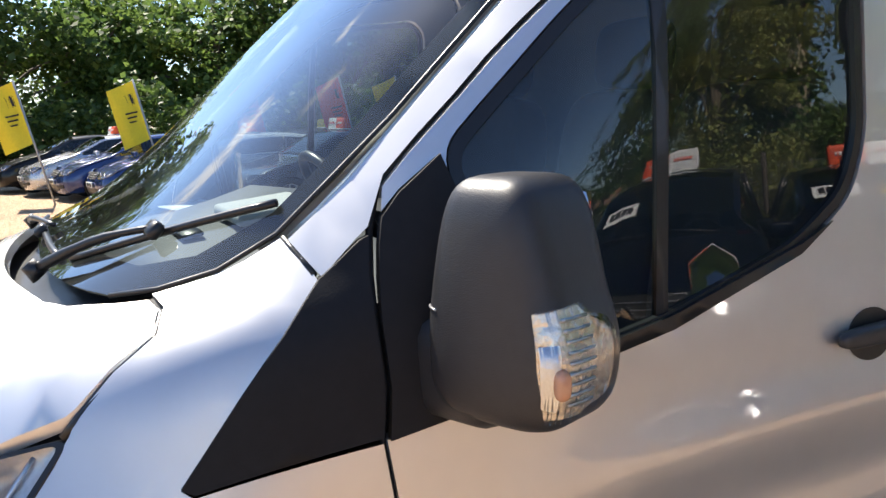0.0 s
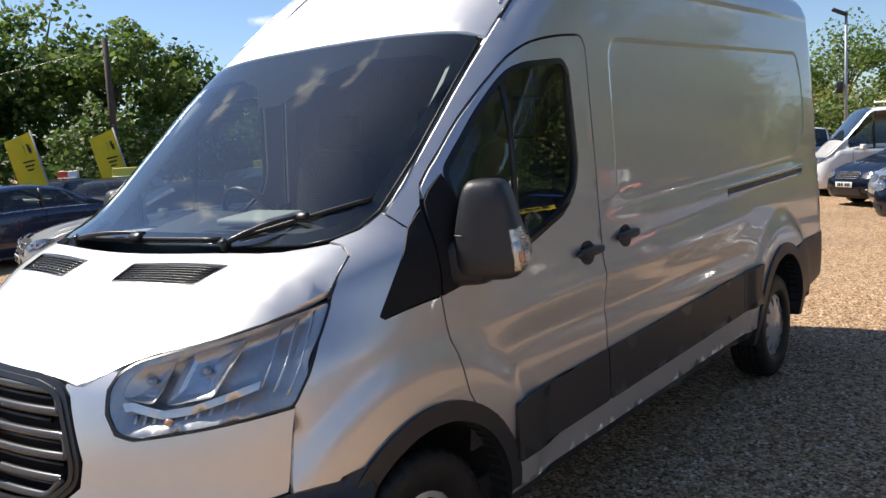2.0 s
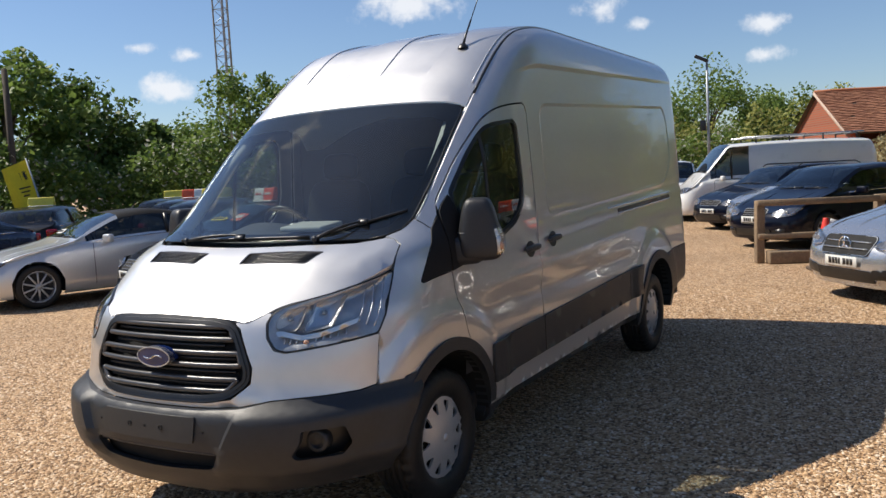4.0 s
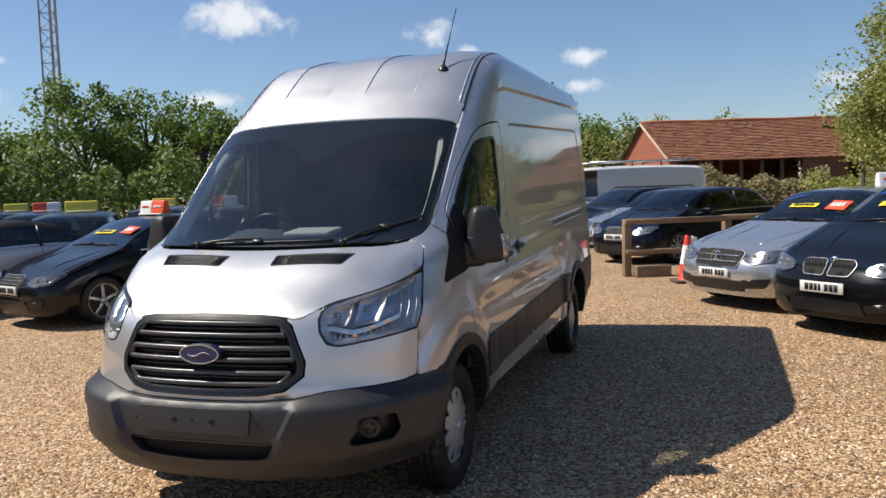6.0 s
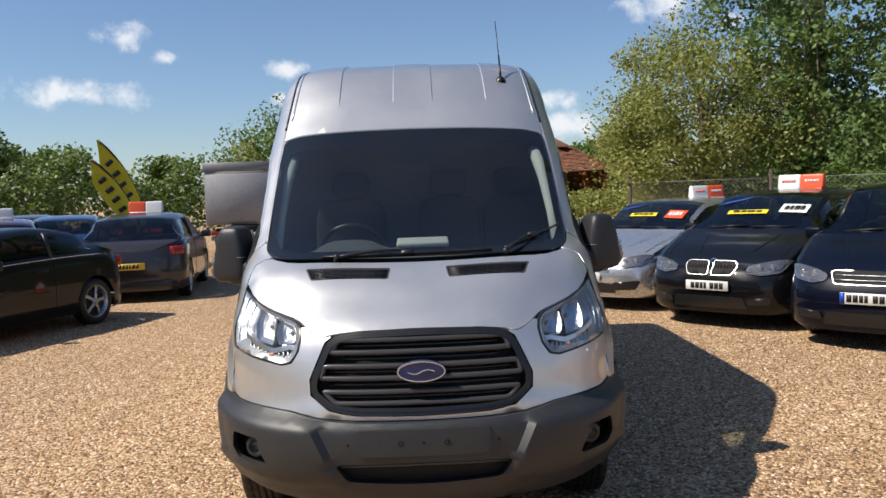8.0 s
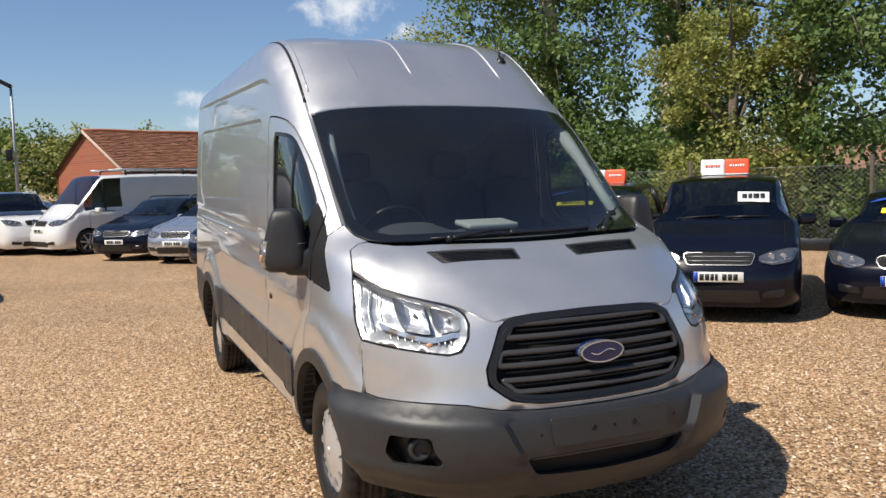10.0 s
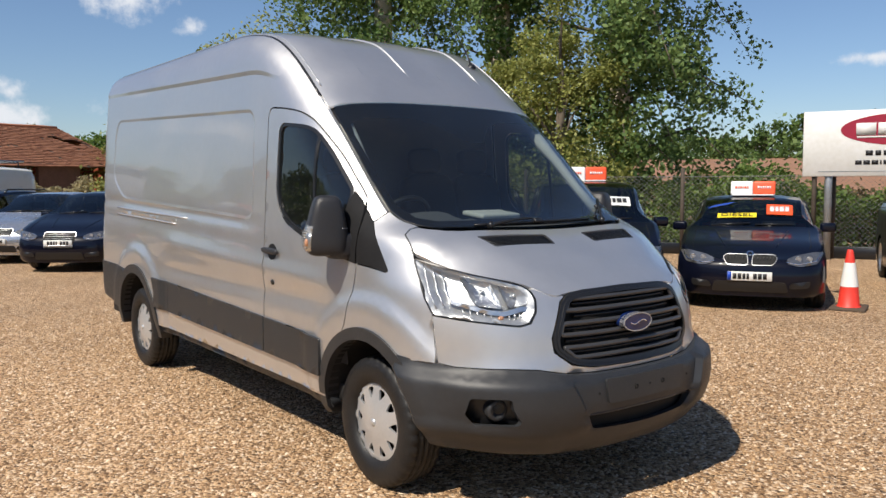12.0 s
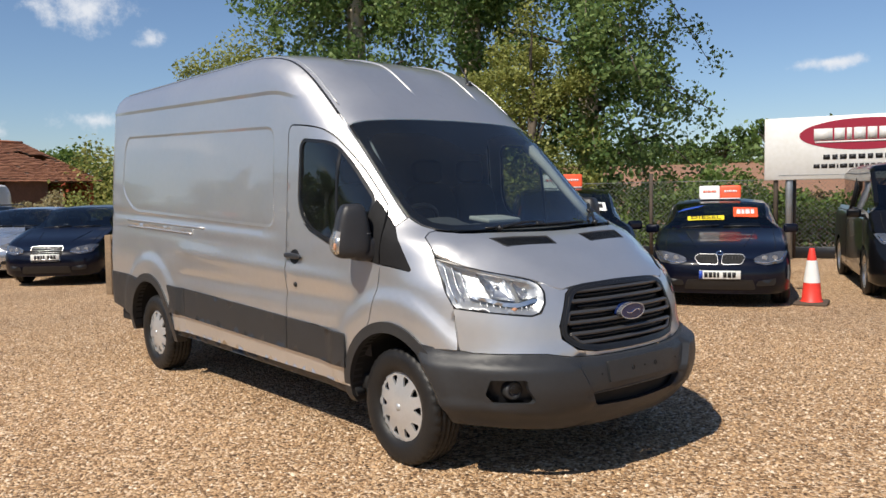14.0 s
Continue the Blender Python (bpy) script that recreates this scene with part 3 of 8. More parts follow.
roof = [(x, brow(x)) for x in np.linspace(-0.812, 0.812, 25)]
roof += [(SEAM(y) - 0.006, y) for y in np.arange(1.82, 5.9, 0.1)] + [(x, 5.95) for x in np.linspace(0.75, -0.75, 9)] + [(-SEAM(y) + 0.006, y) for y in np.arange(5.82, 1.80, -0.1)]
rl = [[(x, 1.85), (x, 5.9)] for a, c in ROOF_BANDS for x in (a, a + 0.006, c - 0.006, c)]
part("roof", sheet(roof, roof_at, 0.055, lines=rl, depth=0.012, inward=lambda co: Vector((0, 0, -1))), SILVER, van)
for s in (1, -1):
    b = tube_bm([(s * SEAM(y), y, seam_z(y) - 0.006) for y in np.concatenate([np.arange(1.80, 3.0, 0.06), np.arange(3.0, 5.9, 0.2)])], 0.010, 6)
    part("roof_gutter", b, BLACK_TRIM, van)
    b = tube_bm([(s * (SEAM(y) - 0.03), y, top_at(SEAM(y) - 0.03, y) + 0.001) for y in np.concatenate([np.arange(1.85, 3.0, 0.06), np.arange(3.0, 5.9, 0.2)])], 0.005, 6)
    part("gutter_trim", b, SILVER, van)
b = lathe_bm([(0.001, 0.03), (0.018, 0.028), (0.03, 0.012), (0.036, 0.0)], 16)
b.transform(pose(0.600, 2.10, 2.436, 0, -90, 0) @ pose(0, 0, 0))
tube_bm([(0.600, 2.10, 2.45), (0.602, 2.14, 2.52), (0.604, 2.22, 2.63)], [0.010, 0.007, 0.005], 8, b)
aerial = part("aerial_base", b, BLACK_TRIM, van)
part("aerial_whip", tube_bm([(0.604, 2.22, 2.63), (0.606, 2.42, 2.90)], 0.0032, 6), BLACK_TRIM, van)

# windscreen with its black border, seal and cowl
screen = [(x, 1.372) for x in np.linspace(-0.72, 0.72, 13)] + [(0.775, 1.384), (0.812, 1.408), (0.826, 1.455), (0.826, 1.62), (0.815, 1.9), (0.805, 2.02)]
screen += [(x, SCREEN_TOP(abs(x))) for x in np.linspace(0.79, -0.79, 19)] + [(-0.805, 2.02), (-0.815, 1.9), (-0.826, 1.62), (-0.826, 1.455), (-0.812, 1.408), (-0.775, 1.384)]


def on_screen(out=0.0):
    return lambda x, z: Vector((x, nose_at(x, z) - out * 0.7, z + out * 0.7))


wind = part("windscreen", sheet(screen, on_screen(0.002), 0.06), SCREEN_GLASS, van)
clear = [(x, 1.405) for x in np.linspace(-0.66, 0.66, 11)] + [(0.745, 1.425), (0.785, 1.485), (0.782, 1.88), (0.765, 1.955), (0.68, 1.992)]
clear += [(0.36, 2.004), (0.20, 1.955), (0.06, 1.85), (-0.06, 1.85), (-0.20, 1.95), (-0.36, 1.995)] + [(-0.68, 1.985), (-0.765, 1.95), (-0.782, 1.88), (-0.785, 1.485), (-0.745, 1.425)]
part("screen_border", sheet(screen, on_screen(-0.004), 0.06, [clear]), FRIT, wind, "black printed border of the windscreen")


def bonnet_rear(x):
    return 0.652 + 0.085 * (abs(x) / 0.66) ** 2 + 0.085 * smooth01(0.64, 0.80, abs(x))


b = bmesh.new()
rows = [[], [], [], []]
for x in np.linspace(-0.79, 0.79, 25):
    yb, yg = bonnet_rear(x), nose_at(x, 1.385)
    zb = top_at(x, yb)
    for r, (y, z) in zip(rows, ((yb - 0.03, zb - 0.055), (yb + 0.02, zb - 0.05), (max(yb + 0.03, yg - 0.02), zb - 0.02), (yg + 0.03, min(1.383, zb + 0.012)))):
        r.append(b.verts.new((x, y, z)))
for ra, rb in zip(rows, rows[1:]):
    for k in range(24):
        b.faces.new((ra[k], ra[k + 1], rb[k + 1], rb[k]))
part("cowl", b, BLACK_TRIM, van, "black plastic cowl under the wipers")
for s in (1, -1):
    pts = [(0.72, 1.372), (0.775, 1.384), (0.813, 1.408), (0.828, 1.455), (0.828, 1.62), (0.817, 1.9), (0.806, 2.03)]
    part("screen_seal", tube_bm([on_screen(0.0)(s * x, z) for x, z in pts], 0.004, 6), BLACK_TRIM, wind)

# bonnet with its two air grilles
LAMP_TOP = curve([(0.46, 0.203), (0.52, 0.250), (0.575, 0.325), (0.66, 0.405), (0.75, 0.500), (0.82, 0.592), (0.887, 0.742)])


def bonnet_front(x):
    return 0.170 + 0.033 * (abs(x) / 0.46) ** 2 if abs(x) < 0.46 else LAMP_TOP(min(abs(x), 0.886))


edge_in = [(0.8875, 0.752), (0.878, 0.80), (0.864, 0.853), (0.822, 0.869), (0.783, 0.861)]
bon = [(x, bonnet_front(x)) for x in np.linspace(-0.886, 0.886, 45)] + edge_in
bon += [(x, bonnet_rear(x)) for x in np.linspace(0.75, -0.75, 23)] + [(-x, y) for x, y in edge_in[::-1]]
VENT = [(0.15, 0.492), (0.535, 0.535), (0.573, 0.645), (0.138, 0.592)]


def bonnet_at(x, y):
    z = top_at(x, y)
    crease = 0.47 + 0.27 * smooth01(0.18, 0.80, y)
    z -= 0.010 * smooth01(crease - 0.07, crease + 0.05, abs(x)) * smooth01(0.2, 0.42, y) * (1 - smooth01(0.70, 0.84, abs(x)))
    return Vector((x, y, z))


vents = [rounded(VENT, 0.015, 2), rounded([(-x, y) for x, y in VENT[::-1]], 0.015, 2)]
# black tubes sunk in the panel gaps stand in for their shade
for s in (1, -1):
    part("seam_rubber", tube_bm([(s * x, y, top_at(x, y) - 0.011) for x, y in ((0.892, 0.735), (0.891, 0.752), (0.881, 0.801), (0.867, 0.857), (0.823, 0.873), (0.782, 0.866))], 0.007, 6), BLACK_TRIM, van)
    part("seam_rubber", tube_bm([(s * (half_at(y, z) - 0.008), y, z) for y, z in ((1.047, 1.449), (1.054, 1.434), (1.062, 1.418), (1.070, 1.402))], 0.006, 6), BLACK_TRIM, van)
bonnet = part("bonnet", sheet(bon, bonnet_at, 0.045, vents, depth=0.018, inward=lambda co: Vector((0, 0.5, -1)).normalized(), bstep=0.03), SILVER, van)
for v, s in zip(vents, (1, -1)):
    b = sheet(v, lambda x, y: bonnet_at(x, y) - Vector((0, 0, 0.035)), 0.08)
    box = part("air_grille", b, DEEP, bonnet, "black slatted air grille in the bonnet")
    f = ring_bm(inset(v, 0.0), inset(v, 0.008), lambda x, y: bonnet_at(x, y) + Vector((0, 0, 0.001)), 0.03, lambda co: Vector((0, 0, -1)))
    part("grille_frame", f, SLAT_GREY, bonnet)
    for k in range(8):
        t = (k + 0.7) / 8.4
        a, c = Vector(VENT[0]).lerp(Vector(VENT[3]), t), Vector(VENT[1]).lerp(Vector(VENT[2]), t)
        pts = [bonnet_at(s * (a.x + (c.x - a.x) * u), a.y + (c.y - a.y) * u) - Vector((0, 0, 0.008)) for u in np.linspace(0.02, 0.98, 6)]
        part("slat", tube_bm(pts, 0.0030, 5), BLACK_TRIM, bonnet)
    for k in range(9):
        a, c = Vector(VENT[0]).lerp(Vector(VENT[1]), (k + 1) / 10), Vector(VENT[3]).lerp(Vector(VENT[2]), (k + 1) / 10)
        pts = [bonnet_at(s * (a.x + (c.x - a.x) * u), a.y + (c.y - a.y) * u) - Vector((0, 0, 0.011)) for u in (0.03, 0.5, 0.97)]
        part("grille_rib", tube_bm(pts, 0.0026, 5), BLACK_TRIM, bonnet)


# front face: laid out by the angle round the nose (0 ahead, 90 at the side) and the height
def angle_x(x, z):
    return math.copysign(math.degrees(math.asin(min(1, (abs(x) / HALF(z)) ** (SQUARE(z) / 2)))), x)


def angle_y(y, z):
    c = min(1, max(0, (NOSE(z) + DEPTH(z) - y) / DEPTH(z)))
    return math.degrees(math.acos(c ** (SQUARE(z) / 2)))


def round_nose(out=0.0, bulge=None):
    def place(a, z):
        a = a * 100
        n, d, w = SQUARE(z), DEPTH(z), HALF(z)
        s, c = abs(math.sin(radians(a))) ** (2 / n), abs(math.cos(radians(a))) ** (2 / n)
        p = Vector((math.copysign(w * s, a), NOSE(z) + d - d * c, z))
        o = out + (bulge(a, z) if bulge else 0)
        if o:
            h = Vector((math.copysign(s ** (n - 1), a) / w, -(c ** (n - 1)) / d, 0)).normalized()
            p += h * o
        return p

    return place


def ax(points):
    """Points (x, z) as (angle / 100, z)."""
    return [(angle_x(x, z) / 100, z) for x, z in points]


LAMP = [(half_at(y, z), z) for y, z in ((0.736, 1.228), (0.665, 1.135), (0.604, 1.05), (0.547, 0.972))] + [(0.80, 0.947), (0.645, 0.927), (0.60, 0.940), (0.566, 0.99), (0.552, 1.05), (0.560, 1.09), (0.582, 1.112), (0.66, 1.136), (0.75, 1.160), (0.83, 1.192)]
LAMP_A = rounded(ax(LAMP), 0.014, 3)
GRILLE_HALF = [(0.0, 1.085), (0.30, 1.078), (0.38, 1.062), (0.43, 1.03), (0.505, 0.865), (0.502, 0.80), (0.42, 0.735), (0.30, 0.716), (0.0, 0.71)]
GRILLE_XZ = rounded(GRILLE_HALF + [(-x, z) for x, z in GRILLE_HALF[-2:0:-1]], 0.075, 5)
BUMPER_TOP = [(0.0, 0.684), (0.30, 0.687), (0.465, 0.695), (0.60, 0.722), (0.71, 0.728), (0.89, 0.732), (0.945, 0.742)]
face = ax([(0.0, 0.688), (0.30, 0.691), (0.465, 0.699), (0.60, 0.726), (0.71, 0.732), (0.89, 0.736)]) + [(angle_y(0.5015, 0.746) / 100, 0.746), (angle_y(0.5475, 0.965) / 100, 0.965)]
face += ax([(0.80, 0.941), (0.645, 0.921), (0.595, 0.935), (0.560, 0.988), (0.546, 1.05), (0.552, 1.09)] + [(x, top_at(x, bonnet_front(x)) - 0.007) for x in (0.535, 0.50, 0.47, 0.44, 0.41)])
face += ax([(0.41, 1.050), (0.437, 1.032), (0.512, 0.865), (0.508, 0.796), (0.424, 0.729), (0.30, 0.710), (0.0, 0.704)])
both("front_panel", lambda: sheet(face, lambda a, z: Vector((*round_nose()(a, max(z, 0.725)).xy, z)), 0.03, depth=0.02, inward=lambda co: Vector((-0.3 if co.x > 0 else 0.3, 1, 0)).normalized()), SILVER)

# lamps
LAMP_ARR = np.array(LAMP_A)


def dish(a, z):
    """The lamp's back: deep in the middle, rising to the lens at its edge."""
    p, q = LAMP_ARR, np.roll(LAMP_ARR, -1, 0)
    pq, at = q - p, np.array((a, z)) - p
    t = np.clip((at * pq).sum(1) / ((pq**2).sum(1) + 1e-12), 0, 1)
    edge = np.sqrt(((at - pq * t[:, None]) ** 2).sum(1).min())
    return round_nose(-0.004 - 0.07 * smooth01(0, 0.07, edge))(a, z)


for s in (1, -1):
    lens = sheet(LAMP_A, round_nose(0.0), 0.03, flip=True)
    unit = part("headlamp", lens if s > 0 else mirror_bm(lens), LENS, van, "clear headlamp")
    frame_b = ring_bm(inset(LAMP_A, -0.003), inset(LAMP_A, 0.003), round_nose(0.001), 0.012, lambda co: Vector((-0.35, 0.9, 0)).normalized())
    back = sheet(inset(LAMP_A, 0.002), dish, 0.02, flip=True)
    path = [(0.578, 1.000), (0.62, 1.004), (0.66, 0.992), (0.70, 0.982), (0.76, 0.990), (0.82, 1.012), (0.875, 1.036)]
    top_e, low_e = ax([(x, z + 0.010) for x, z in path]), ax([(x, z - 0.012) for x, z in path[::-1]])
    sweep = sheet(top_e + low_e, round_nose(-0.022), 0.03, depth=0.035, flip=True, inward=lambda co: Vector((-0.3, 0.9, 0)), bstep=0.02)
    pieces = [("lamp_frame", frame_b, BLACK_TRIM), ("lamp_back", back, LAMP_GREY), ("lamp_sweep", sweep, REFLECTOR)]
    for outline, deep in (([(0.590, 1.022), (0.672, 1.008), (0.690, 1.05), (0.682, 1.112), (0.60, 1.092), (0.584, 1.06)], 0.05), ([(0.704, 1.004), (0.80, 1.018), (0.812, 1.09), (0.80, 1.150), (0.704, 1.122)], 0.055)):
        rim = rounded(ax(outline), 0.012, 3)
        cu, cv = sum(p[0] for p in rim) / len(rim), sum(p[1] for p in rim) / len(rim)
        bowl = bmesh.new()
        rows = []
        for f, d in ((1.0, 0.0), (0.96, 0.3), (0.82, 0.62), (0.6, 0.84), (0.34, 0.97), (0.16, 1.0)):
            rows.append([bowl.verts.new(round_nose(-0.020 - deep * d)(cu + (u - cu) * f, cv + (v - cv) * f)) for u, v in rim])
        for ra, rb in zip(rows, rows[1:]):
            for k in range(len(rim)):
                bowl.faces.new((ra[k], ra[(k + 1) % len(rim)], rb[(k + 1) % len(rim)], rb[k]))
        bowl.faces.new(rows[-1])
        bmesh.ops.recalc_face_normals(bowl, faces=bowl.faces)
        pieces.append(("reflector", bowl, REFLECTOR))
        c, ahead = round_nose(-0.020 - deep * 0.9)(cu, cv), Vector((0.25, -1, 0.05)).normalized()
        q = ahead.to_track_quat("X", "Z").to_matrix().to_4x4()
        pieces.append(("bulb", lathe_bm([(0.011, 0.0), (0.009, 0.014), (0.008, 0.018), (0.004, 0.022), (0.001, 0.023)], 14, None, Matrix.Translation(c) @ q), LAMP_GREY))
    ball = lathe_bm([(0.001, -0.02), (0.010, -0.012), (0.013, 0.0), (0.010, 0.012), (0.001, 0.018)], 12)
    ball.transform(Matrix.Translation(round_nose(-0.028)(*ax([(0.715, 0.960)])[0])))
    pieces.append(("indicator_bulb", ball, AMBER))
    for k in range(11):
        cx = 0.605 + 0.024 * k
        if abs(cx - 0.715) > 0.02:
            ends = ax([(cx, 0.944 + 0.06 * max(0, cx - 0.70)), (cx + 0.004, 0.980 + 0.14 * max(0, cx - 0.70))])
            pieces.append(("lamp_rib", tube_bm([round_nose(-0.030)(*p) for p in ends], 0.006, 6), LAMP_GREY))
    for k in range(3):
        line = []
        for f in np.linspace(0.06 + 0.05 * k, 0.93 - 0.09 * k, 9):
            z_, y_ = 0.985 + 0.235 * f, 0.555 + 0.172 * f
            line.append(round_nose(-0.016 - 0.010 * k)(angle_y(y_, z_) / 100 - 0.022 - 0.030 * k, z_))
        pieces.append(("light_guide", tube_bm(line, 0.0034, 6), REFLECTOR))
    for nm, b, mt in pieces:
        part(nm, b if s > 0 else mirror_bm(b), mt, unit, smooth=nm != "reflector")

# grille
front_in = lambda co: Vector((0, 1, 0))
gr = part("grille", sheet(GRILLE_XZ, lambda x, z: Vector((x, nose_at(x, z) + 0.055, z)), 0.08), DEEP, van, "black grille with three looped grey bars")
part("grille_surround", ring_bm(GRILLE_XZ, inset(GRILLE_XZ, 0.030), lambda x, z: Vector((x, nose_at(x, z) - 0.004, z)), 0.05, front_in), BLACK_TRIM, gr)
inner = inset(GRILLE_XZ, 0.014)
part("surround_rim", ring_bm(inner, inset(inner, 0.014), lambda x, z: Vector((x, nose_at(x, z) - 0.008, z)), 0.03, front_in), BLACK_TRIM, gr)
for z0, z1, h0, h1 in ((0.975, 1.048, 0.425, 0.385), (0.862, 0.935, 0.468, 0.45), (0.752, 0.822, 0.40, 0.462)):
    loop_p = rounded([(-h0, z0), (h0, z0), (h1, z1), (-h1, z1)], 0.025, 4)
    b = tube_bm([(x, nose_at(x, z) + 0.008, z) for x, z in resample(inset(loop_p, 0.010), 0.03)], 0.0132, 8, None, True)
    part("bar_loop", b, SLAT_GREY, gr)
    for zz in (z0 - 0.020, (z0 + z1) / 2):
        b = tube_bm([(x, nose_at(x, zz) + 0.028, zz) for x in np.linspace(-h1 + 0.03, h1 - 0.03, 15)], 0.008, 6)
        part("inner_bar", b, BLACK_TRIM, gr)
oval = [(0.108 * math.cos(t), 0.905 + 0.047 * math.sin(t)) for t in np.linspace(0, 2 * math.pi, 40, endpoint=False)]
on_badge = lambda o: (lambda x, z: Vector((x, 0.072 - o + 0.35 * x * x, z)))
bd = part("badge", sheet(oval, on_badge(0.012), 0.03, depth=0.05, inward=front_in, bstep=0.012), BLUE_BADGE, gr, "dark blue oval badge with a chrome rim")
part("badge_rim", ring_bm(oval, inset(oval, 0.005), on_badge(0.014), 0.03, front_in), HUBCAP, bd)
squiggle = [(x, 0.009 * math.sin(x * 52)) for x in np.linspace(-0.06, 0.06, 25)]
part("badge_mark", tube_bm([on_badge(0.014)(x, 0.905 + z) for x, z in squiggle], 0.0035, 6), CHROME, bd)

# front bumper
low = [(0.0, 0.30), (0.35, 0.30), (0.62, 0.315), (0.80, 0.33)]
bump = ax(BUMPER_TOP[:-1]) + [(angle_y(y, z) / 100, z) for y, z in ((0.50, 0.744), (0.62, 0.752), (0.725, 0.762), (0.727, 0.70), (0.656, 0.62), (0.612, 0.55), (0.585, 0.48), (0.566, 0.40), (0.556, 0.345))] + ax(low[::-1])
INTAKE = [(0.0, 0.516), (0.395, 0.508), (0.345, 0.424), (0.0, 0.410)]
FOG = [(0.860, 0.608), (0.735, 0.608), (0.728, 0.555), (0.695, 0.498), (0.705, 0.480), (0.842, 0.482), (0.872, 0.53)]
full = bump + [(-a, z) for a, z in bump[-2:0:-1]]
intake = rounded(ax(INTAKE[:-1]) + ax([INTAKE[-1]]) + [(-a, z) for a, z in ax(INTAKE)[-2:0:-1]], 0.02, 3)
fog_a = rounded(ax(FOG), 0.012, 3)


def bumper_bulge(a, z):
    x = abs(math.sin(radians(a))) ** (2 / 2.5)
    y = NOSE(z) + 0.85 - 0.85 * abs(math.cos(radians(a))) ** (2 / 2.5)
    corner = smooth01(0.484 - 0.47 * (0.70 - z), 0.508 - 0.47 * (0.70 - z), x)
    chin = 0.432 + 0.05 * smooth01(0.6, 0.95, x)
    flare = 0.022 * (1 - smooth01(0.49, 0.62, math.hypot(y - F_Y, z - F_Z)))
    return 0.012 + flare + 0.034 * corner * smooth01(0.36, 0.46, z) * (1 - smooth01(0.67, 0.725, z)) + 0.013 * (1 - smooth01(chin - 0.012, chin + 0.003, z)) * smooth01(0.4, 0.6, x) - 0.02 * (1 - smooth01(0.30, 0.36, z))


crease = [[(s * angle_x(x0 - 0.47 * (0.70 - z), z) / 100, z) for z in np.linspace(0.53, 0.665, 6)] for x0 in (0.484, 0.508) for s in (1, -1)]
bumper = part("front_bumper", sheet(full, round_nose(0, bumper_bulge), 0.028, [intake, fog_a, [(-a, z) for a, z in fog_a]], lines=crease, depth=0.035,
              inward=lambda co: Vector((-0.4 * co.x, 1, 0)).normalized()), PLASTIC, van, "dark grey textured plastic front bumper without number plate")
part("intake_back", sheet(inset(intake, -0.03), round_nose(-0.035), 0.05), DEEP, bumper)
part("intake_lip", tube_bm([round_nose(0.0)(a, z) for a, z in ax([(-0.375, 0.498), (-0.2, 0.503), (0, 0.505), (0.2, 0.503), (0.375, 0.498)])], 0.006, 6), SLAT_GREY, bumper)
plate_xz = rounded([(-0.285, 0.548), (0.285, 0.548), (0.296, 0.664), (-0.296, 0.664)], 0.012, 2)
part("plate_panel", sheet(plate_xz, lambda x, z: Vector((x, nose_at(x, z) * 0.9 - 0.020, z)), 0.06, depth=0.02, inward=front_in), PLASTIC, bumper, "bare number-plate panel with screw holes")
for x in (-0.101, 0.101, 0.0, -0.335, 0.335):
    b = lathe_bm([(0.013, -0.004), (0.013, 0.002), (0.009, 0.003), (0.008, -0.006), (0.001, -0.006)] if abs(x) > 0.05 and abs(x) < 0.2 else [(0.006, -0.003), (0.006, 0.002), (0.004, 0.001), (0.001, 0.001)], 14)
    b.transform(pose(x, nose_at(x, 0.607) * 0.9 - 0.0205 if abs(x) < 0.3 else nose_at(x, 0.60) - 0.012, 0.607 if abs(x) < 0.3 else 0.60, 0, 0, -90))
    part("screw_hole", b, DEEP, bumper)
for s in (1, -1):
    b = sheet(inset(fog_a, -0.012), round_nose(-0.020), 0.05, flip=True)
    nest = part("fog_nest", b if s > 0 else mirror_bm(b), BLACK_TRIM, bumper)
    q = Vector((0.25, -1, 0)).normalized().to_track_quat("X", "Z").to_matrix().to_4x4()
    for nm, prof, mt in (("fog_ring", [(0.034, 0.026), (0.046, 0.03), (0.052, 0.018), (0.052, -0.03)], PLASTIC), ("fog_reflector", [(0.036, 0.02), (0.028, 0.004), (0.012, -0.006), (0.001, -0.006)], SLAT_GREY), ("fog_lens", [(0.036, 0.022), (0.02, 0.028), (0.001, 0.03)], LENS)):
        b = lathe_bm(prof, 24, None, Matrix.Translation(round_nose(-0.02)(*ax([(0.792, 0.545)])[0])) @ q)
        part(nm, b if s > 0 else mirror_bm(b), mt, nest)

# wheels
TYRE_PROFILE = [(0.205, -0.085), (0.215, -0.100), (0.25, -0.112), (0.29, -0.114), (0.325, -0.106), (0.341, -0.092), (0.346, -0.075)]
for g in (-0.052, -0.018, 0.018, 0.052):
    TYRE_PROFILE += [(0.348, g - 0.006), (0.340, g - 0.005), (0.340, g + 0.005), (0.348, g + 0.006)]
TYRE_PROFILE += [(r, -x) for r, x in TYRE_PROFILE[:7][::-1]]
cap_out = [(0.216 * math.cos(t), 0.216 * math.sin(t)) for t in np.linspace(0, 2 * math.pi, 80, endpoint=False)]
cap_holes = []
for k in range(10):
    t0 = 2 * math.pi * k / 10
    cap_holes.append(rounded([(r * math.cos(t0 + d), r * math.sin(t0 + d)) for r, d in ((0.130, -0.035), (0.130, 0.035), (0.176, 0.150), (0.186, 0.10), (0.186, -0.10), (0.176, -0.150))], 0.008, 2))


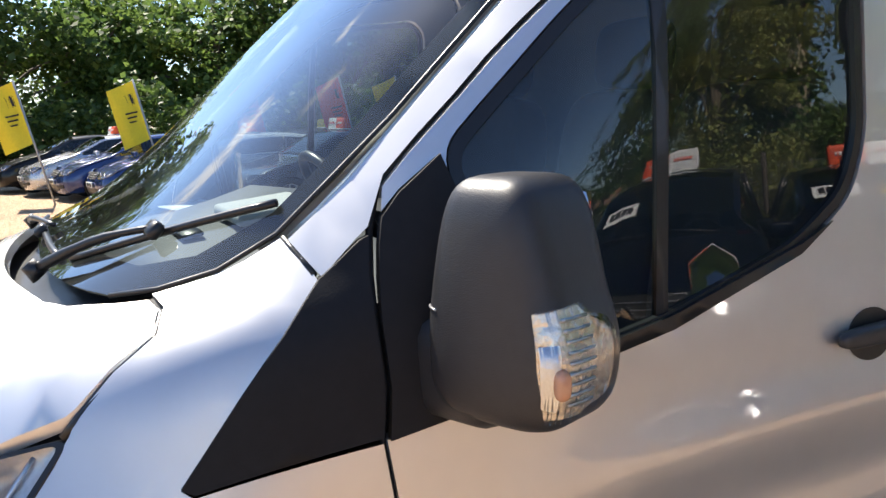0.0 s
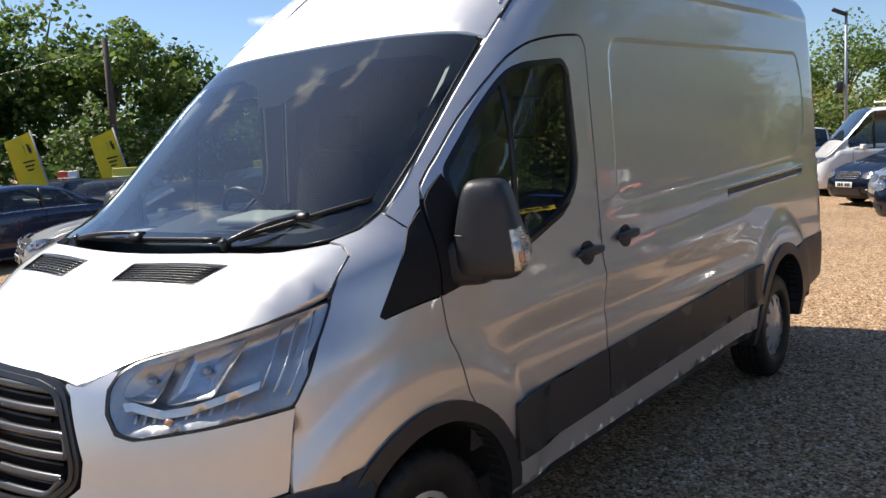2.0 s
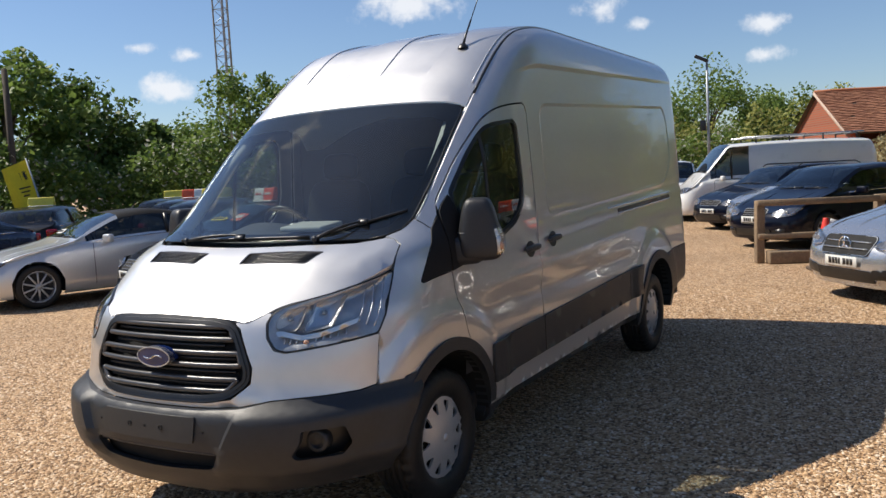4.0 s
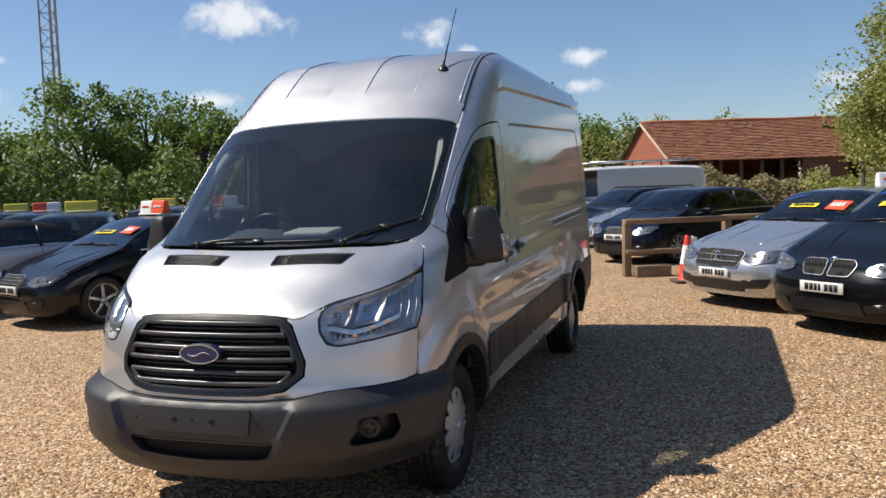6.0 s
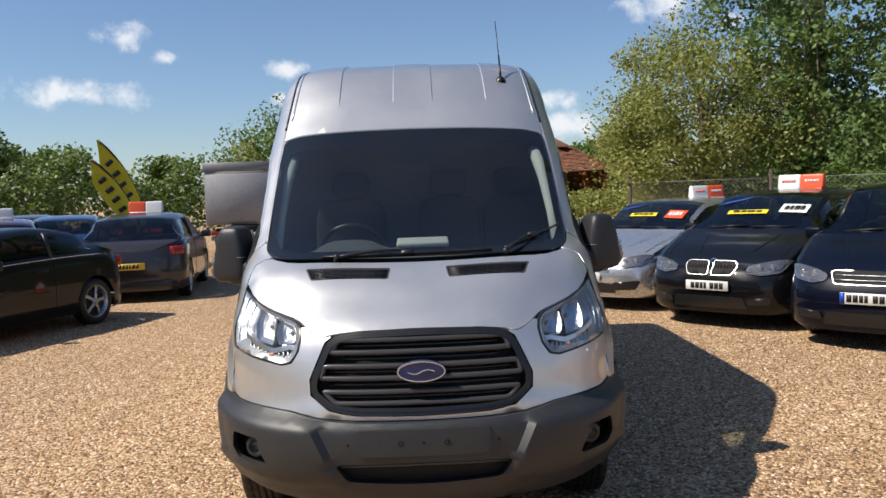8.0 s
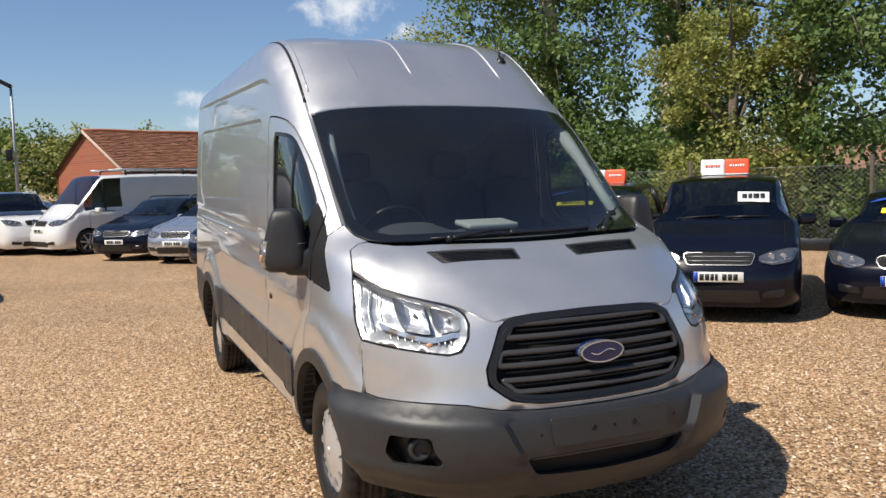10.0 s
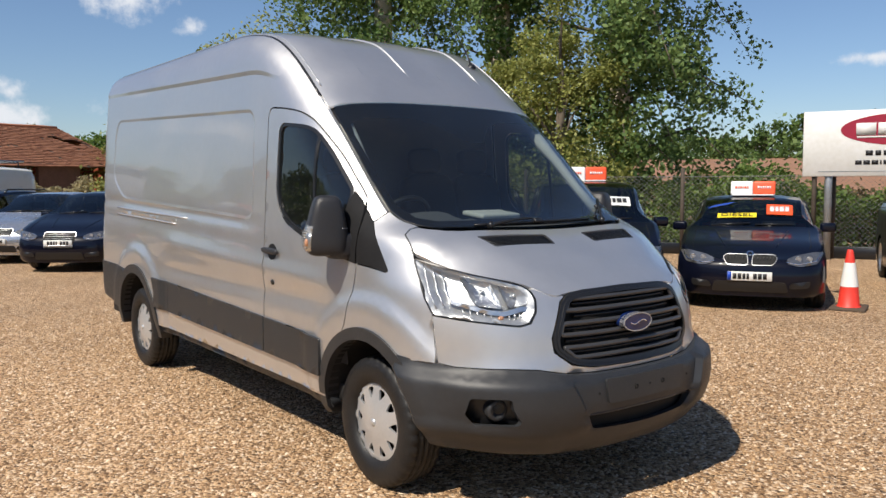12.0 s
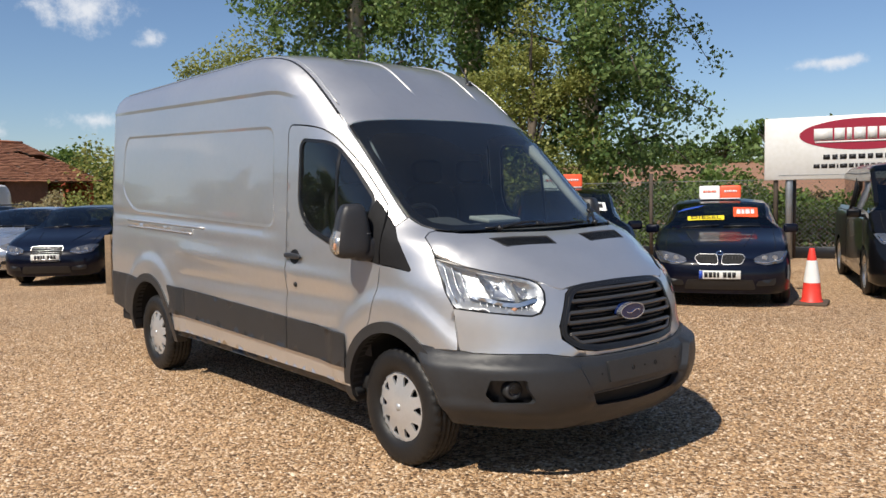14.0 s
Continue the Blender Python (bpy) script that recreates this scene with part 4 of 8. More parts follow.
def cap_at(u, v):
    r = math.hypot(u, v)
    return Vector((0.082 + 0.026 * (1 - smooth01(0.03, 0.216, r)) + 0.006 * smooth01(0.196, 0.204, r) * (1 - smooth01(0.207, 0.216, r)) - 0.005 * smooth01(0.209, 0.216, r), u, v))


tyre_me = cap_me = None
for cy, s in ((F_Y, 1), (F_Y, -1), (R_Y, 1), (R_Y, -1)):
    wheel = new("wheel")
    wheel.parent = van
    wheel.matrix_local = pose(s * 0.862, cy, 0.345, 0, 0, 0 if s > 0 else 180) @ pose(0, 0, 0, 17 * (cy + s), 0, 0)
    if tyre_me is None:
        b = lathe_bm(TYRE_PROFILE, 180)
        for w in b.verts:
            r, k = math.hypot(w.co.y, w.co.z), round(math.atan2(w.co.z, w.co.y) / (2 * math.pi / 180))
            if r > 0.336 and abs(w.co.x) > 0.045 and k % 5 in (0, 1):
                w.co.y, w.co.z = w.co.y * (1 - 0.006 / r), w.co.z * (1 - 0.006 / r)
        tyre_me = part("tyre", b, RUBBER, wheel, "black tyre with a block tread").data
        b = sheet(cap_out, cap_at, 0.022, cap_holes, depth=0.012, inward=lambda co: Vector((-1, 0, 0)))
        cap_me = part("hubcap", b, HUBCAP, wheel, "silver plastic hubcap with ten slots").data
        rim_me = part("rim", lathe_bm([(0.001, 0.06), (0.12, 0.06), (0.17, 0.045), (0.19, 0.02), (0.205, 0.08), (0.216, 0.092), (0.216, -0.09)], 40), DEEP, wheel).data
        nut_me = part("centre_boss", lathe_bm([(0.001, 0.116), (0.016, 0.115), (0.022, 0.109), (0.024, 0.095)], 20), HUBCAP, wheel).data
    else:
        for nm, me in (("tyre", tyre_me), ("hubcap", cap_me), ("rim", rim_me), ("centre_boss", nut_me)):
            share(nm, me, wheel)

# door mirrors


def super_bm(rx, ry, rz, e=0.35, m=None, bm=None, nu=28, nv=20):
    """A rounded block: a superellipsoid."""
    b = bmesh.new()
    f = lambda c, p: math.copysign(abs(c) ** p, c)
    rows = []
    for j in range(1, nv):
        ph = -math.pi / 2 + math.pi * j / nv
        rows.append([b.verts.new((rx * f(math.cos(ph), e) * f(math.cos(t), e), ry * f(math.cos(ph), e) * f(math.sin(t), e), rz * f(math.sin(ph), e))) for t in (2 * math.pi * i / nu for i in range(nu))])
    for a, c in zip(rows, rows[1:]):
        for i in range(nu):
            b.faces.new((a[i], a[(i + 1) % nu], c[(i + 1) % nu], c[i]))
    b.faces.new(rows[0][::-1]), b.faces.new(rows[-1])
    return merged(b, m, bm)


MIRROR = mat("mirror_glass", (0.9, 0.9, 0.9), 0.02, 1.0)
MIRROR_SKIN = mat("black_grained_mirror_plastic", (0.022, 0.022, 0.024), 0.42, 0, 0, 0.15, 8.0, 0.15, 500.0)
IND_BACK = mat("pale_indicator_reflector", (0.72, 0.60, 0.48), 0.16, 0.7, 0.6, 0.25, 30.0, 0.5, 60.0, (0.92, 0.84, 0.72))
MIRROR_M = pose(1.080, 1.285, 1.377, 0, 0, 22)


def shell(t, z, out=0.0):
    """A point of the mirror's housing, narrower at the top, by the angle round it and the height."""
    e, f = 0.42, (lambda c, p: math.copysign(abs(c) ** p, c))
    rx, ry, rz = 0.106, 0.085, 0.162
    k = max(0, 1 - min(1, abs(z) / rz) ** (2 / e)) ** (e / 2)
    u = (z + rz) / (2 * rz)
    x, y = (rx * k + out) * f(math.cos(t), e), (ry * k + out) * f(math.sin(t), e)
    wide = 1.06 - 0.36 * smooth01(0.28, 1.05, u)
    x = x * wide + (0.010 if x > 0 else 0.0) * (1 - smooth01(0.3, 0.6, u)) * k - 0.006 * u
    return MIRROR_M @ Vector((x, y + 0.018 * u + x * x, z))


def shell_bm(t0, t1, z0, z1, out, nu, nv, closed=False):
    b = bmesh.new()
    ts, zs = np.linspace(t0, t1, nu, endpoint=not closed), np.linspace(z0, z1, nv)
    if closed:
        zs = 0.162 * np.sin(np.linspace(-math.pi / 2, math.pi / 2, nv)) * 0.999
    g = [[b.verts.new(shell(t, z, out)) for t in ts] for z in zs]
    for ra, rb in zip(g, g[1:]):
        for k in range(nu if closed else nu - 1):
            b.faces.new((ra[k], ra[(k + 1) % nu], rb[(k + 1) % nu], rb[k]))
    if closed:
        b.faces.new(g[0][::-1]), b.faces.new(g[-1])
    return b


for s in (1, -1):
    b = shell_bm(0, 2 * math.pi, 0, 0, 0, 44, 30, True)
    head = part("mirror_head", b if s > 0 else mirror_bm(b), MIRROR_SKIN, van, "black plastic door-mirror housing")
    b = box_bm(0.13, 0.010, 0.25, MIRROR_M @ pose(-0.01, 0.098, 0.01), 0.015, 2)
    part("mirror_glass", b if s > 0 else mirror_bm(b), MIRROR, head)
    lamp_o = rounded([(-1.06, 0.000), (-0.05, 0.006), (0.10, -0.05), (0.08, -0.112), (-0.10, -0.131), (-0.96, -0.130), (-1.14, -0.065)], 0.028, 4)
    inward = lambda co: (MIRROR_M @ Vector((0.05, 0, -0.065)) - co).normalized()
    b = sheet(lamp_o, lambda t, z: shell(t, z, 0.0015), 0.03, depth=0.012, inward=inward, bstep=0.02)
    unit = part("side_indicator", b if s > 0 else mirror_bm(b), IND_BACK, head, "clear side indicator with an amber bulb")
    b = sheet(inset(lamp_o, -0.004), lambda t, z: shell(t, z, 0.008), 0.03, depth=0.009, inward=inward, bstep=0.02)
    part("indicator_lens", b if s > 0 else mirror_bm(b), LENS, unit)
    b = super_bm(0.011, 0.011, 0.020, 0.8, Matrix.Translation(shell(-0.62, -0.085, 0.002)))
    part("indicator_bulb", b if s > 0 else mirror_bm(b), AMBER, unit)
    b = sheet(rounded([(-1.08, -0.038), (-0.62, -0.036), (-0.70, -0.120), (-1.04, -0.115)], 0.02, 3), lambda t, z: shell(t, z, 0.003), 0.03)
    part("indicator_reflector", b if s > 0 else mirror_bm(b), REFLECTOR, unit)
    for k in range(9):
        b = tube_bm([shell(t, -0.008 - 0.013 * k, 0.004) for t in np.linspace(-0.46, -0.02, 6)], 0.0022, 5)
        part("lens_rib", b if s > 0 else mirror_bm(b), REFLECTOR, unit)
    # pale silver thread paints the light caught along the housing joint
    b = tube_bm([shell(radians(a), -0.014, 0.0008) for a in np.linspace(-172, -112, 10)], 0.0018, 5)
    part("housing_joint", b if s > 0 else mirror_bm(b), LAMP_GREY, head)
    b = box_bm(0.19, 0.15, 0.15, pose(1.0, 1.268, 1.270, 0, -4, 14), 0.05, 4)
    part("mirror_arm", b if s > 0 else mirror_bm(b), MIRROR_SKIN, van)

# handles and locks


def ellipse(cy, cz, ry, rz, n=28):
    return [(cy + ry * math.cos(t), cz + rz * math.sin(t)) for t in np.linspace(0, 2 * math.pi, n, endpoint=False)]


def handle(y, z, s):
    cup = sheet(ellipse(y, z, 0.062, 0.050), on_side(0.002), 0.02, depth=0.02, inward=to_inside, bstep=0.02, flip=True)
    h = part("door_handle", cup if s > 0 else mirror_bm(cup), BLACK_TRIM, van, "black plastic door handle")
    x = side_at(y, z)
    b = super_bm(0.016, 0.105, 0.019, 0.6, pose(x + 0.020, y, z + 0.006, 2, 0, 0))
    part("grip", b if s > 0 else mirror_bm(b), PLASTIC, h)


handle(2.11, 1.188, 1), handle(2.47, 1.218, 1), handle(2.125, 1.18, -1)
b = lathe_bm([(0.001, 0.010), (0.015, 0.009), (0.018, 0.0), (0.018, -0.01)], 18, None, pose(-side_at(2.11, 0.992), 2.11, 0.992, 0, 0, 180))
part("door_lock", b, BLACK_TRIM, van)
for s in (1, -1):
    zr = lambda y: 1.315 + 0.029 * (y - 3.85)
    slot = [(3.82, zr(3.82) - 0.018), (5.36, zr(5.36) - 0.018), (5.36, zr(5.36) + 0.016), (3.82, zr(3.82) + 0.016)]
    b = sheet(rounded(slot, 0.008, 2), on_side(0.002, True), 0.07, depth=0.01, inward=to_inside)
    rl_ = part("slide_rail", b if s > 0 else mirror_bm(b), BLACK_TRIM if s > 0 else SILVER, van)
    b = tube_bm([(side_at(y, zr(y) - 0.022) + 0.004, y, zr(y) - 0.022) for y in np.linspace(3.83, 5.35, 14)], 0.007, 6)
    part("rail_lip", b if s > 0 else mirror_bm(b), SILVER, rl_)
    b = tube_bm([(side_at(y, zr(y) + 0.035) + 0.003, y, zr(y) + 0.035) for y in np.linspace(3.6, 5.35, 14)], 0.009, 6)
    part("rail_cover_edge", b if s > 0 else mirror_bm(b), SILVER, rl_)

# wipers
on = on_screen(0.02)
for pivot, tip, blade in (((0.46, 1.368), (0.625, 1.442), ((0.46, 1.388), (0.795, 1.490))), ((-0.42, 1.366), (-0.04, 1.390), ((-0.50, 1.374), (0.39, 1.384)))):
    arm = part("wiper_arm", tube_bm([on(pivot[0] + (tip[0] - pivot[0]) * u, pivot[1] + (tip[1] - pivot[1]) * u) + Vector((0, -0.012 * math.sin(math.pi * u), 0.012 * math.sin(math.pi * u))) for u in np.linspace(0, 1, 9)], [0.010] * 3 + [0.008] * 3 + [0.006] * 3, 6), BLACK_TRIM, van, "black windscreen wiper")
    b = tube_bm([on_screen(0.010)(blade[0][0] + (blade[1][0] - blade[0][0]) * u, blade[0][1] + (blade[1][1] - blade[0][1]) * u) for u in np.linspace(0, 1, 12)], 0.0065, 6)
    part("wiper_blade", b, BLACK_TRIM, arm)
    p = on(*((blade[0][0] + blade[1][0]) / 2, (blade[0][1] + blade[1][1]) / 2))
    part("blade_clip", box_bm(0.06, 0.02, 0.03, Matrix.Translation(p) @ pose(0, 0, 0, -45, 0, 0), 0.005, 1), BLACK_TRIM, arm)
    part("pivot_cap", cyl_bm(0.018, 0.014, 0.03, 14, Matrix.Translation(on(*pivot)) @ pose(0, 0, 0, 40, 0, 0)), BLACK_TRIM, arm)

# cab inside
prof = [(0.86, 1.22), (0.855, 1.315), (1.0, 1.355), (1.25, 1.368), (1.41, 1.345), (1.49, 1.27), (1.48, 1.05), (1.40, 0.75)]
b = bmesh.new()
rows = []
for x in np.linspace(-0.86, 0.86, 33):
    hood = math.exp(-(((x + 0.40) / 0.20) ** 4)) * 0.07
    pod = math.exp(-(((x - 0.02) / 0.16) ** 4)) * 0.03
    rows.append([b.verts.new((x, y + 0.06 * (abs(x) / 0.86) ** 2 + (0.06 if z < 1.3 else 0.03) * (hood / 0.07), z + (hood + pod) * (1 if 1.1 < y < 1.495 and z > 1.2 else 0) - 0.02 * (abs(x) / 0.86) ** 3)) for y, z in prof])
for r0, r1 in zip(rows, rows[1:]):
    for k in range(len(prof) - 1):
        b.faces.new((r0[k], r0[k + 1], r1[k + 1], r1[k]))
bmesh.ops.recalc_face_normals(b, faces=b.faces)
dash = part("dashboard", b, DASH, van, "grey plastic dashboard")
part("dash_tray", box_bm(0.30, 0.20, 0.03, pose(0.03, 1.22, 1.412, 6, 0, 0), 0.012, 2), LINING, dash)
part("dash_vent", box_bm(0.20, 0.05, 0.012, pose(0.02, 1.03, 1.372, 10, 0, 0), 0.004, 1), BLACK_TRIM, dash)
part("paper", box_bm(0.21, 0.15, 0.003, pose(-0.62, 1.16, 1.366, 3, 3, 20), 0, 1), PAPER, dash)
ring = [Vector((-0.40 + 0.185 * math.cos(t), 1.555 - 0.10 * math.sin(t), 1.36 + 0.155 * math.sin(t))) for t in np.linspace(0, 2 * math.pi, 30, endpoint=False)]
sw = part("steering_wheel", tube_bm(ring, 0.016, 8, None, True), BLACK_TRIM, van)
b = super_bm(0.07, 0.03, 0.06, 0.6, pose(-0.40, 1.55, 1.36, -30, 0, 0))
for a in (-0.17, 0.17):
    tube_bm([(-0.40, 1.55, 1.35), (-0.40 + a, 1.56, 1.345)], 0.014, 6, b)
tube_bm([(-0.40, 1.55, 1.36), (-0.40, 1.42, 1.24)], 0.03, 8, b)
part("wheel_hub", b, BLACK_TRIM, sw)
for x, wd in ((-0.45, 0.48), (0.22, 0.44), (0.66, 0.42)):
    seat_b = super_bm(wd / 2, 0.26, 0.09, 0.45, pose(x, 1.80, 0.98))
    seat_ob = part("seat", seat_b, SEAT, van, "dark cloth seat")
    part("backrest", super_bm(wd / 2, 0.075, 0.34, 0.4, pose(x, 2.10, 1.33, -9, 0, 0)), SEAT, seat_ob)
    part("headrest", super_bm(0.13, 0.05, 0.09, 0.5, pose(x, 2.17, 1.76, -6, 0, 0)), SEAT, seat_ob)
for s in (1, -1):
    b = tube_bm([on_screen(-0.06)(s * x, z) for x, z in ((0.785, 1.45), (0.785, 1.62), (0.775, 1.80), (0.755, 1.98))], [0.032, 0.030, 0.034, 0.045], 8)
    part("pillar_lining", b, LINING, van)
    card = [(1.30, 0.60), (2.22, 0.60), (2.22, 1.40), (1.93, 1.33), (1.64, 1.24), (1.32, 1.18)]
    b = sheet(card, on_side(-0.07, False), 0.15)
    part("door_card", b if s > 0 else mirror_bm(b), SEAT, door_l if s > 0 else door_r)
head_l = [(x, brow(x) + 0.03) for x in np.linspace(-0.76, 0.76, 9)] + [(0.74, 2.30), (-0.74, 2.30)]
part("headlining", sheet(head_l, lambda x, y: Vector((x, y, min(2.12, top_at(x, y) - 0.06))), 0.12), LINING, van)

# ---- ground ----
GRAVEL = bpy.data.materials.new("tan_gravel")
GRAVEL.use_nodes = True
gn, gl_ = GRAVEL.node_tree.nodes, GRAVEL.node_tree.links
gp = gn["Principled BSDF"]
gp.inputs["Roughness"].default_value = 0.85
gtc = gn.new("ShaderNodeTexCoord")
vor, vor2, big_n, mid_n = gn.new("ShaderNodeTexVoronoi"), gn.new("ShaderNodeTexVoronoi"), gn.new("ShaderNodeTexNoise"), gn.new("ShaderNodeTexNoise")
vor.inputs["Scale"].default_value, vor2.inputs["Scale"].default_value = 54.0, 120.0
big_n.inputs["Scale"].default_value, mid_n.inputs["Scale"].default_value, big_n.inputs["Detail"].default_value = 0.35, 3.0, 6
for n_ in (vor, vor2, big_n, mid_n):
    gl_.new(gtc.outputs["Object"], n_.inputs["Vector"])
g_ramp = gn.new("ShaderNodeValToRGB")
for k, (pos_, col_) in enumerate([(0.0, (0.09, 0.050, 0.023)), (0.3, (0.33, 0.190, 0.090)), (0.65, (0.55, 0.345, 0.18)), (1.0, (0.76, 0.58, 0.40))]):
    e_ = g_ramp.color_ramp.elements[k] if k < 2 else g_ramp.color_ramp.elements.new(pos_)
    e_.position, e_.color = pos_, (*col_, 1)
g_hsv = gn.new("ShaderNodeSeparateColor")
gl_.new(vor.outputs["Color"], g_hsv.inputs[0]), gl_.new(g_hsv.outputs[0], g_ramp.inputs[0])
g_mix = gn.new("ShaderNodeMix")
g_mix.data_type, g_mix.blend_type = "RGBA", "MULTIPLY"
g_mix.inputs["Factor"].default_value = 1.0
g_map = gn.new("ShaderNodeMapRange")
g_map.inputs[1].default_value, g_map.inputs[2].default_value, g_map.inputs[3].default_value, g_map.inputs[4].default_value = 0.3, 0.7, 0.86, 1.1
gl_.new(big_n.outputs["Fac"], g_map.inputs[0]), gl_.new(g_ramp.outputs[0], g_mix.inputs[6]), gl_.new(g_map.outputs[0], g_mix.inputs[7])
gl_.new(g_mix.outputs[2], gp.inputs["Base Color"])
g_bump, g_bump2 = gn.new("ShaderNodeBump"), gn.new("ShaderNodeBump")
g_bump.invert = g_bump2.invert = True
g_bump.inputs["Strength"].default_value, g_bump.inputs["Distance"].default_value = 0.9, 0.02
g_bump2.inputs["Strength"].default_value, g_bump2.inputs["Distance"].default_value = 0.6, 0.008
gl_.new(vor.outputs["Distance"], g_bump.inputs["Height"]), gl_.new(vor2.outputs["Distance"], g_bump2.inputs["Height"])
gl_.new(g_bump2.outputs[0], g_bump.inputs["Normal"]), gl_.new(g_bump.outputs[0], gp.inputs["Normal"])
b = bmesh.new()
edges_ = sorted(set([-2500, -400, -120, -60, -30] + list(range(-20, 31, 2)) + [40, 60, 120, 400, 2500]))
grid_v = {}
for x in edges_:
    for y in edges_:
        near = max(0.0, 1 - math.hypot(x - 1, y - 3) / 18)
        grid_v[x, y] = b.verts.new((x, y, 0.0 if near > 0 else -0.0))
for x0, x1 in zip(edges_, edges_[1:]):
    for y0, y1 in zip(edges_, edges_[1:]):
        b.faces.new((grid_v[x0, y0], grid_v[x1, y0], grid_v[x1, y1], grid_v[x0, y1]))
tagged(link_mesh("ground", b, GRAVEL), "tan gravel yard", "ground", kind="structure")

STONE = bpy.data.materials.new("loose_gravel_stone")
STONE.use_nodes = True
sn_, sl_ = STONE.node_tree.nodes, STONE.node_tree.links
s_geo, s_ramp = sn_.new("ShaderNodeNewGeometry"), sn_.new("ShaderNodeValToRGB")
for k, (pos_, col_) in enumerate([(0.0, (0.13, 0.070, 0.034)), (0.35, (0.38, 0.23, 0.115)), (0.75, (0.59, 0.39, 0.215)), (1.0, (0.80, 0.66, 0.50))]):
    e_ = s_ramp.color_ramp.elements[k] if k < 2 else s_ramp.color_ramp.elements.new(pos_)
    e_.position, e_.color = pos_, (*col_, 1)
sl_.new(s_geo.outputs["Random Per Island"], s_ramp.inputs[0]), sl_.new(s_ramp.outputs[0], sn_["Principled BSDF"].inputs["Base Color"])
sn_["Principled BSDF"].inputs["Roughness"].default_value = 0.75
rng_s = np.random.default_rng(12)
n_s = 105000
xy = np.column_stack([rng_s.uniform(-5.2, 5.2, n_s), rng_s.uniform(-2.2, 8.5, n_s)])
keep = ~((np.abs(xy[:, 0]) < 0.8) & (xy[:, 1] > 0.6) & (xy[:, 1] < 5.6))
near_w = np.exp(-((np.hypot(xy[:, 0], xy[:, 1] - 1.0) - 2.0).clip(0) / 4.0) ** 2)
keep &= rng_s.uniform(0, 1, n_s) < 0.25 + 0.75 * near_w
xy = xy[keep]
n_s = len(xy)
octa = np.array([(1, 0, 0), (0, 1, 0), (-1, 0, 0), (0, -1, 0), (0, 0, 1)], float)
rad = rng_s.uniform(0.006, 0.0145, n_s)
jig = octa[None] * rad[:, None, None] * rng_s.uniform(0.65, 1.35, (n_s, 5, 3)) + rng_s.normal(size=(n_s, 5, 3)) * rad[:, None, None] * 0.12
jig[:, :, 2] *= 0.75
turn_s = rng_s.uniform(0, 2 * math.pi, n_s)
cs, sn = np.cos(turn_s)[:, None], np.sin(turn_s)[:, None]
pts_s = np.stack([jig[:, :, 0] * cs - jig[:, :, 1] * sn + xy[:, :1], jig[:, :, 0] * sn + jig[:, :, 1] * cs + xy[:, 1:], np.maximum(jig[:, :, 2], -0.002) + 0.0015], 2).reshape(-1, 3)
tri_s = (np.array([(0, 1, 4), (1, 2, 4), (2, 3, 4), (3, 0, 4)])[None] + 5 * np.arange(n_s)[:, None, None]).reshape(-1, 3)
me_s = bpy.data.meshes.new("gravel_stones")
me_s.vertices.add(len(pts_s)), me_s.loops.add(tri_s.size), me_s.polygons.add(len(tri_s))
me_s.vertices.foreach_set("co", pts_s.astype(np.float32).ravel())
me_s.loops.foreach_set("vertex_index", tri_s.astype(np.int32).ravel())
me_s.polygons.foreach_set("loop_start", np.arange(0, tri_s.size, 3, dtype=np.int32))
me_s.update()
me_s.materials.append(STONE)
tagged(new("gravel_stones", me_s), "loose tan gravel stones", "gravel", kind="stuff")

# ---- parked cars ----
CAR_GLASS = glass_mat("car_window_glass", (0.34, 0.37, 0.37))
PAINTS = {
    "black": mat("black_car_paint", (0.005, 0.005, 0.006), 0.3, 0.0, 0.6, 0.2, 4.0, 0, 60, None, 0.1),
    "navy": mat("dark_blue_car_paint", (0.003, 0.004, 0.011), 0.3, 0.0, 0.5, 0.15, 4.0, 0, 60, None, 0.1),
    "silver": mat("silver_car_paint", (0.52, 0.53, 0.55), 0.26, 0.75, 0.9, 0.04, 4.0),
    "white": mat("white_car_paint", (0.72, 0.72, 0.70), 0.28, 0.0, 0.9, 0.04, 4.0),
    "grey": mat("dark_grey_car_paint", (0.040, 0.037, 0.042), 0.3, 0.4, 0.8, 0.1, 4.0, 0, 60, None, 0.2),
    "blue": mat("blue_car_paint", (0.012, 0.035, 0.14), 0.24, 0.3, 1.0, 0.1, 4.0),
    "deep_blue": mat("deep_blue_car_paint", (0.006, 0.014, 0.05), 0.26, 0.2, 1.0, 0.1, 4.0),
    "pale_silver": mat("pale_silver_car_paint", (0.66, 0.665, 0.67), 0.30, 0.45, 1.0, 0.04, 4.0),
    "red": mat("red_car_paint", (0.26, 0.012, 0.014), 0.24, 0.1, 1.0, 0.1, 4.0),
    "maroon": mat("maroon_car_paint", (0.06, 0.010, 0.018), 0.24, 0.2, 1.0, 0.1, 4.0),
}
ALLOY = mat("silver_alloy", (0.50, 0.51, 0.52), 0.28, 0.85, 0.1, 0.05, 12.0)
TAIL = mat("red_tail_lamp", (0.28, 0.008, 0.012), 0.12, 0, 0.8)
LAMP_CLEAR = mat("clear_headlamp_unit", (0.16, 0.165, 0.175), 0.12, 0.6, 1.0, 0.5, 16.0)
PLATE_WHITE = mat("white_number_plate", (0.72, 0.72, 0.68), 0.35, 0, 0.3, 0.03, 20.0)
PLATE_YELLOW = mat("yellow_number_plate", (0.72, 0.50, 0.02), 0.35, 0, 0.3, 0.03, 20.0)
INK = mat("black_lettering", (0.012, 0.012, 0.013), 0.5)
EURO = mat("blue_plate_band", (0.01, 0.06, 0.42), 0.4)
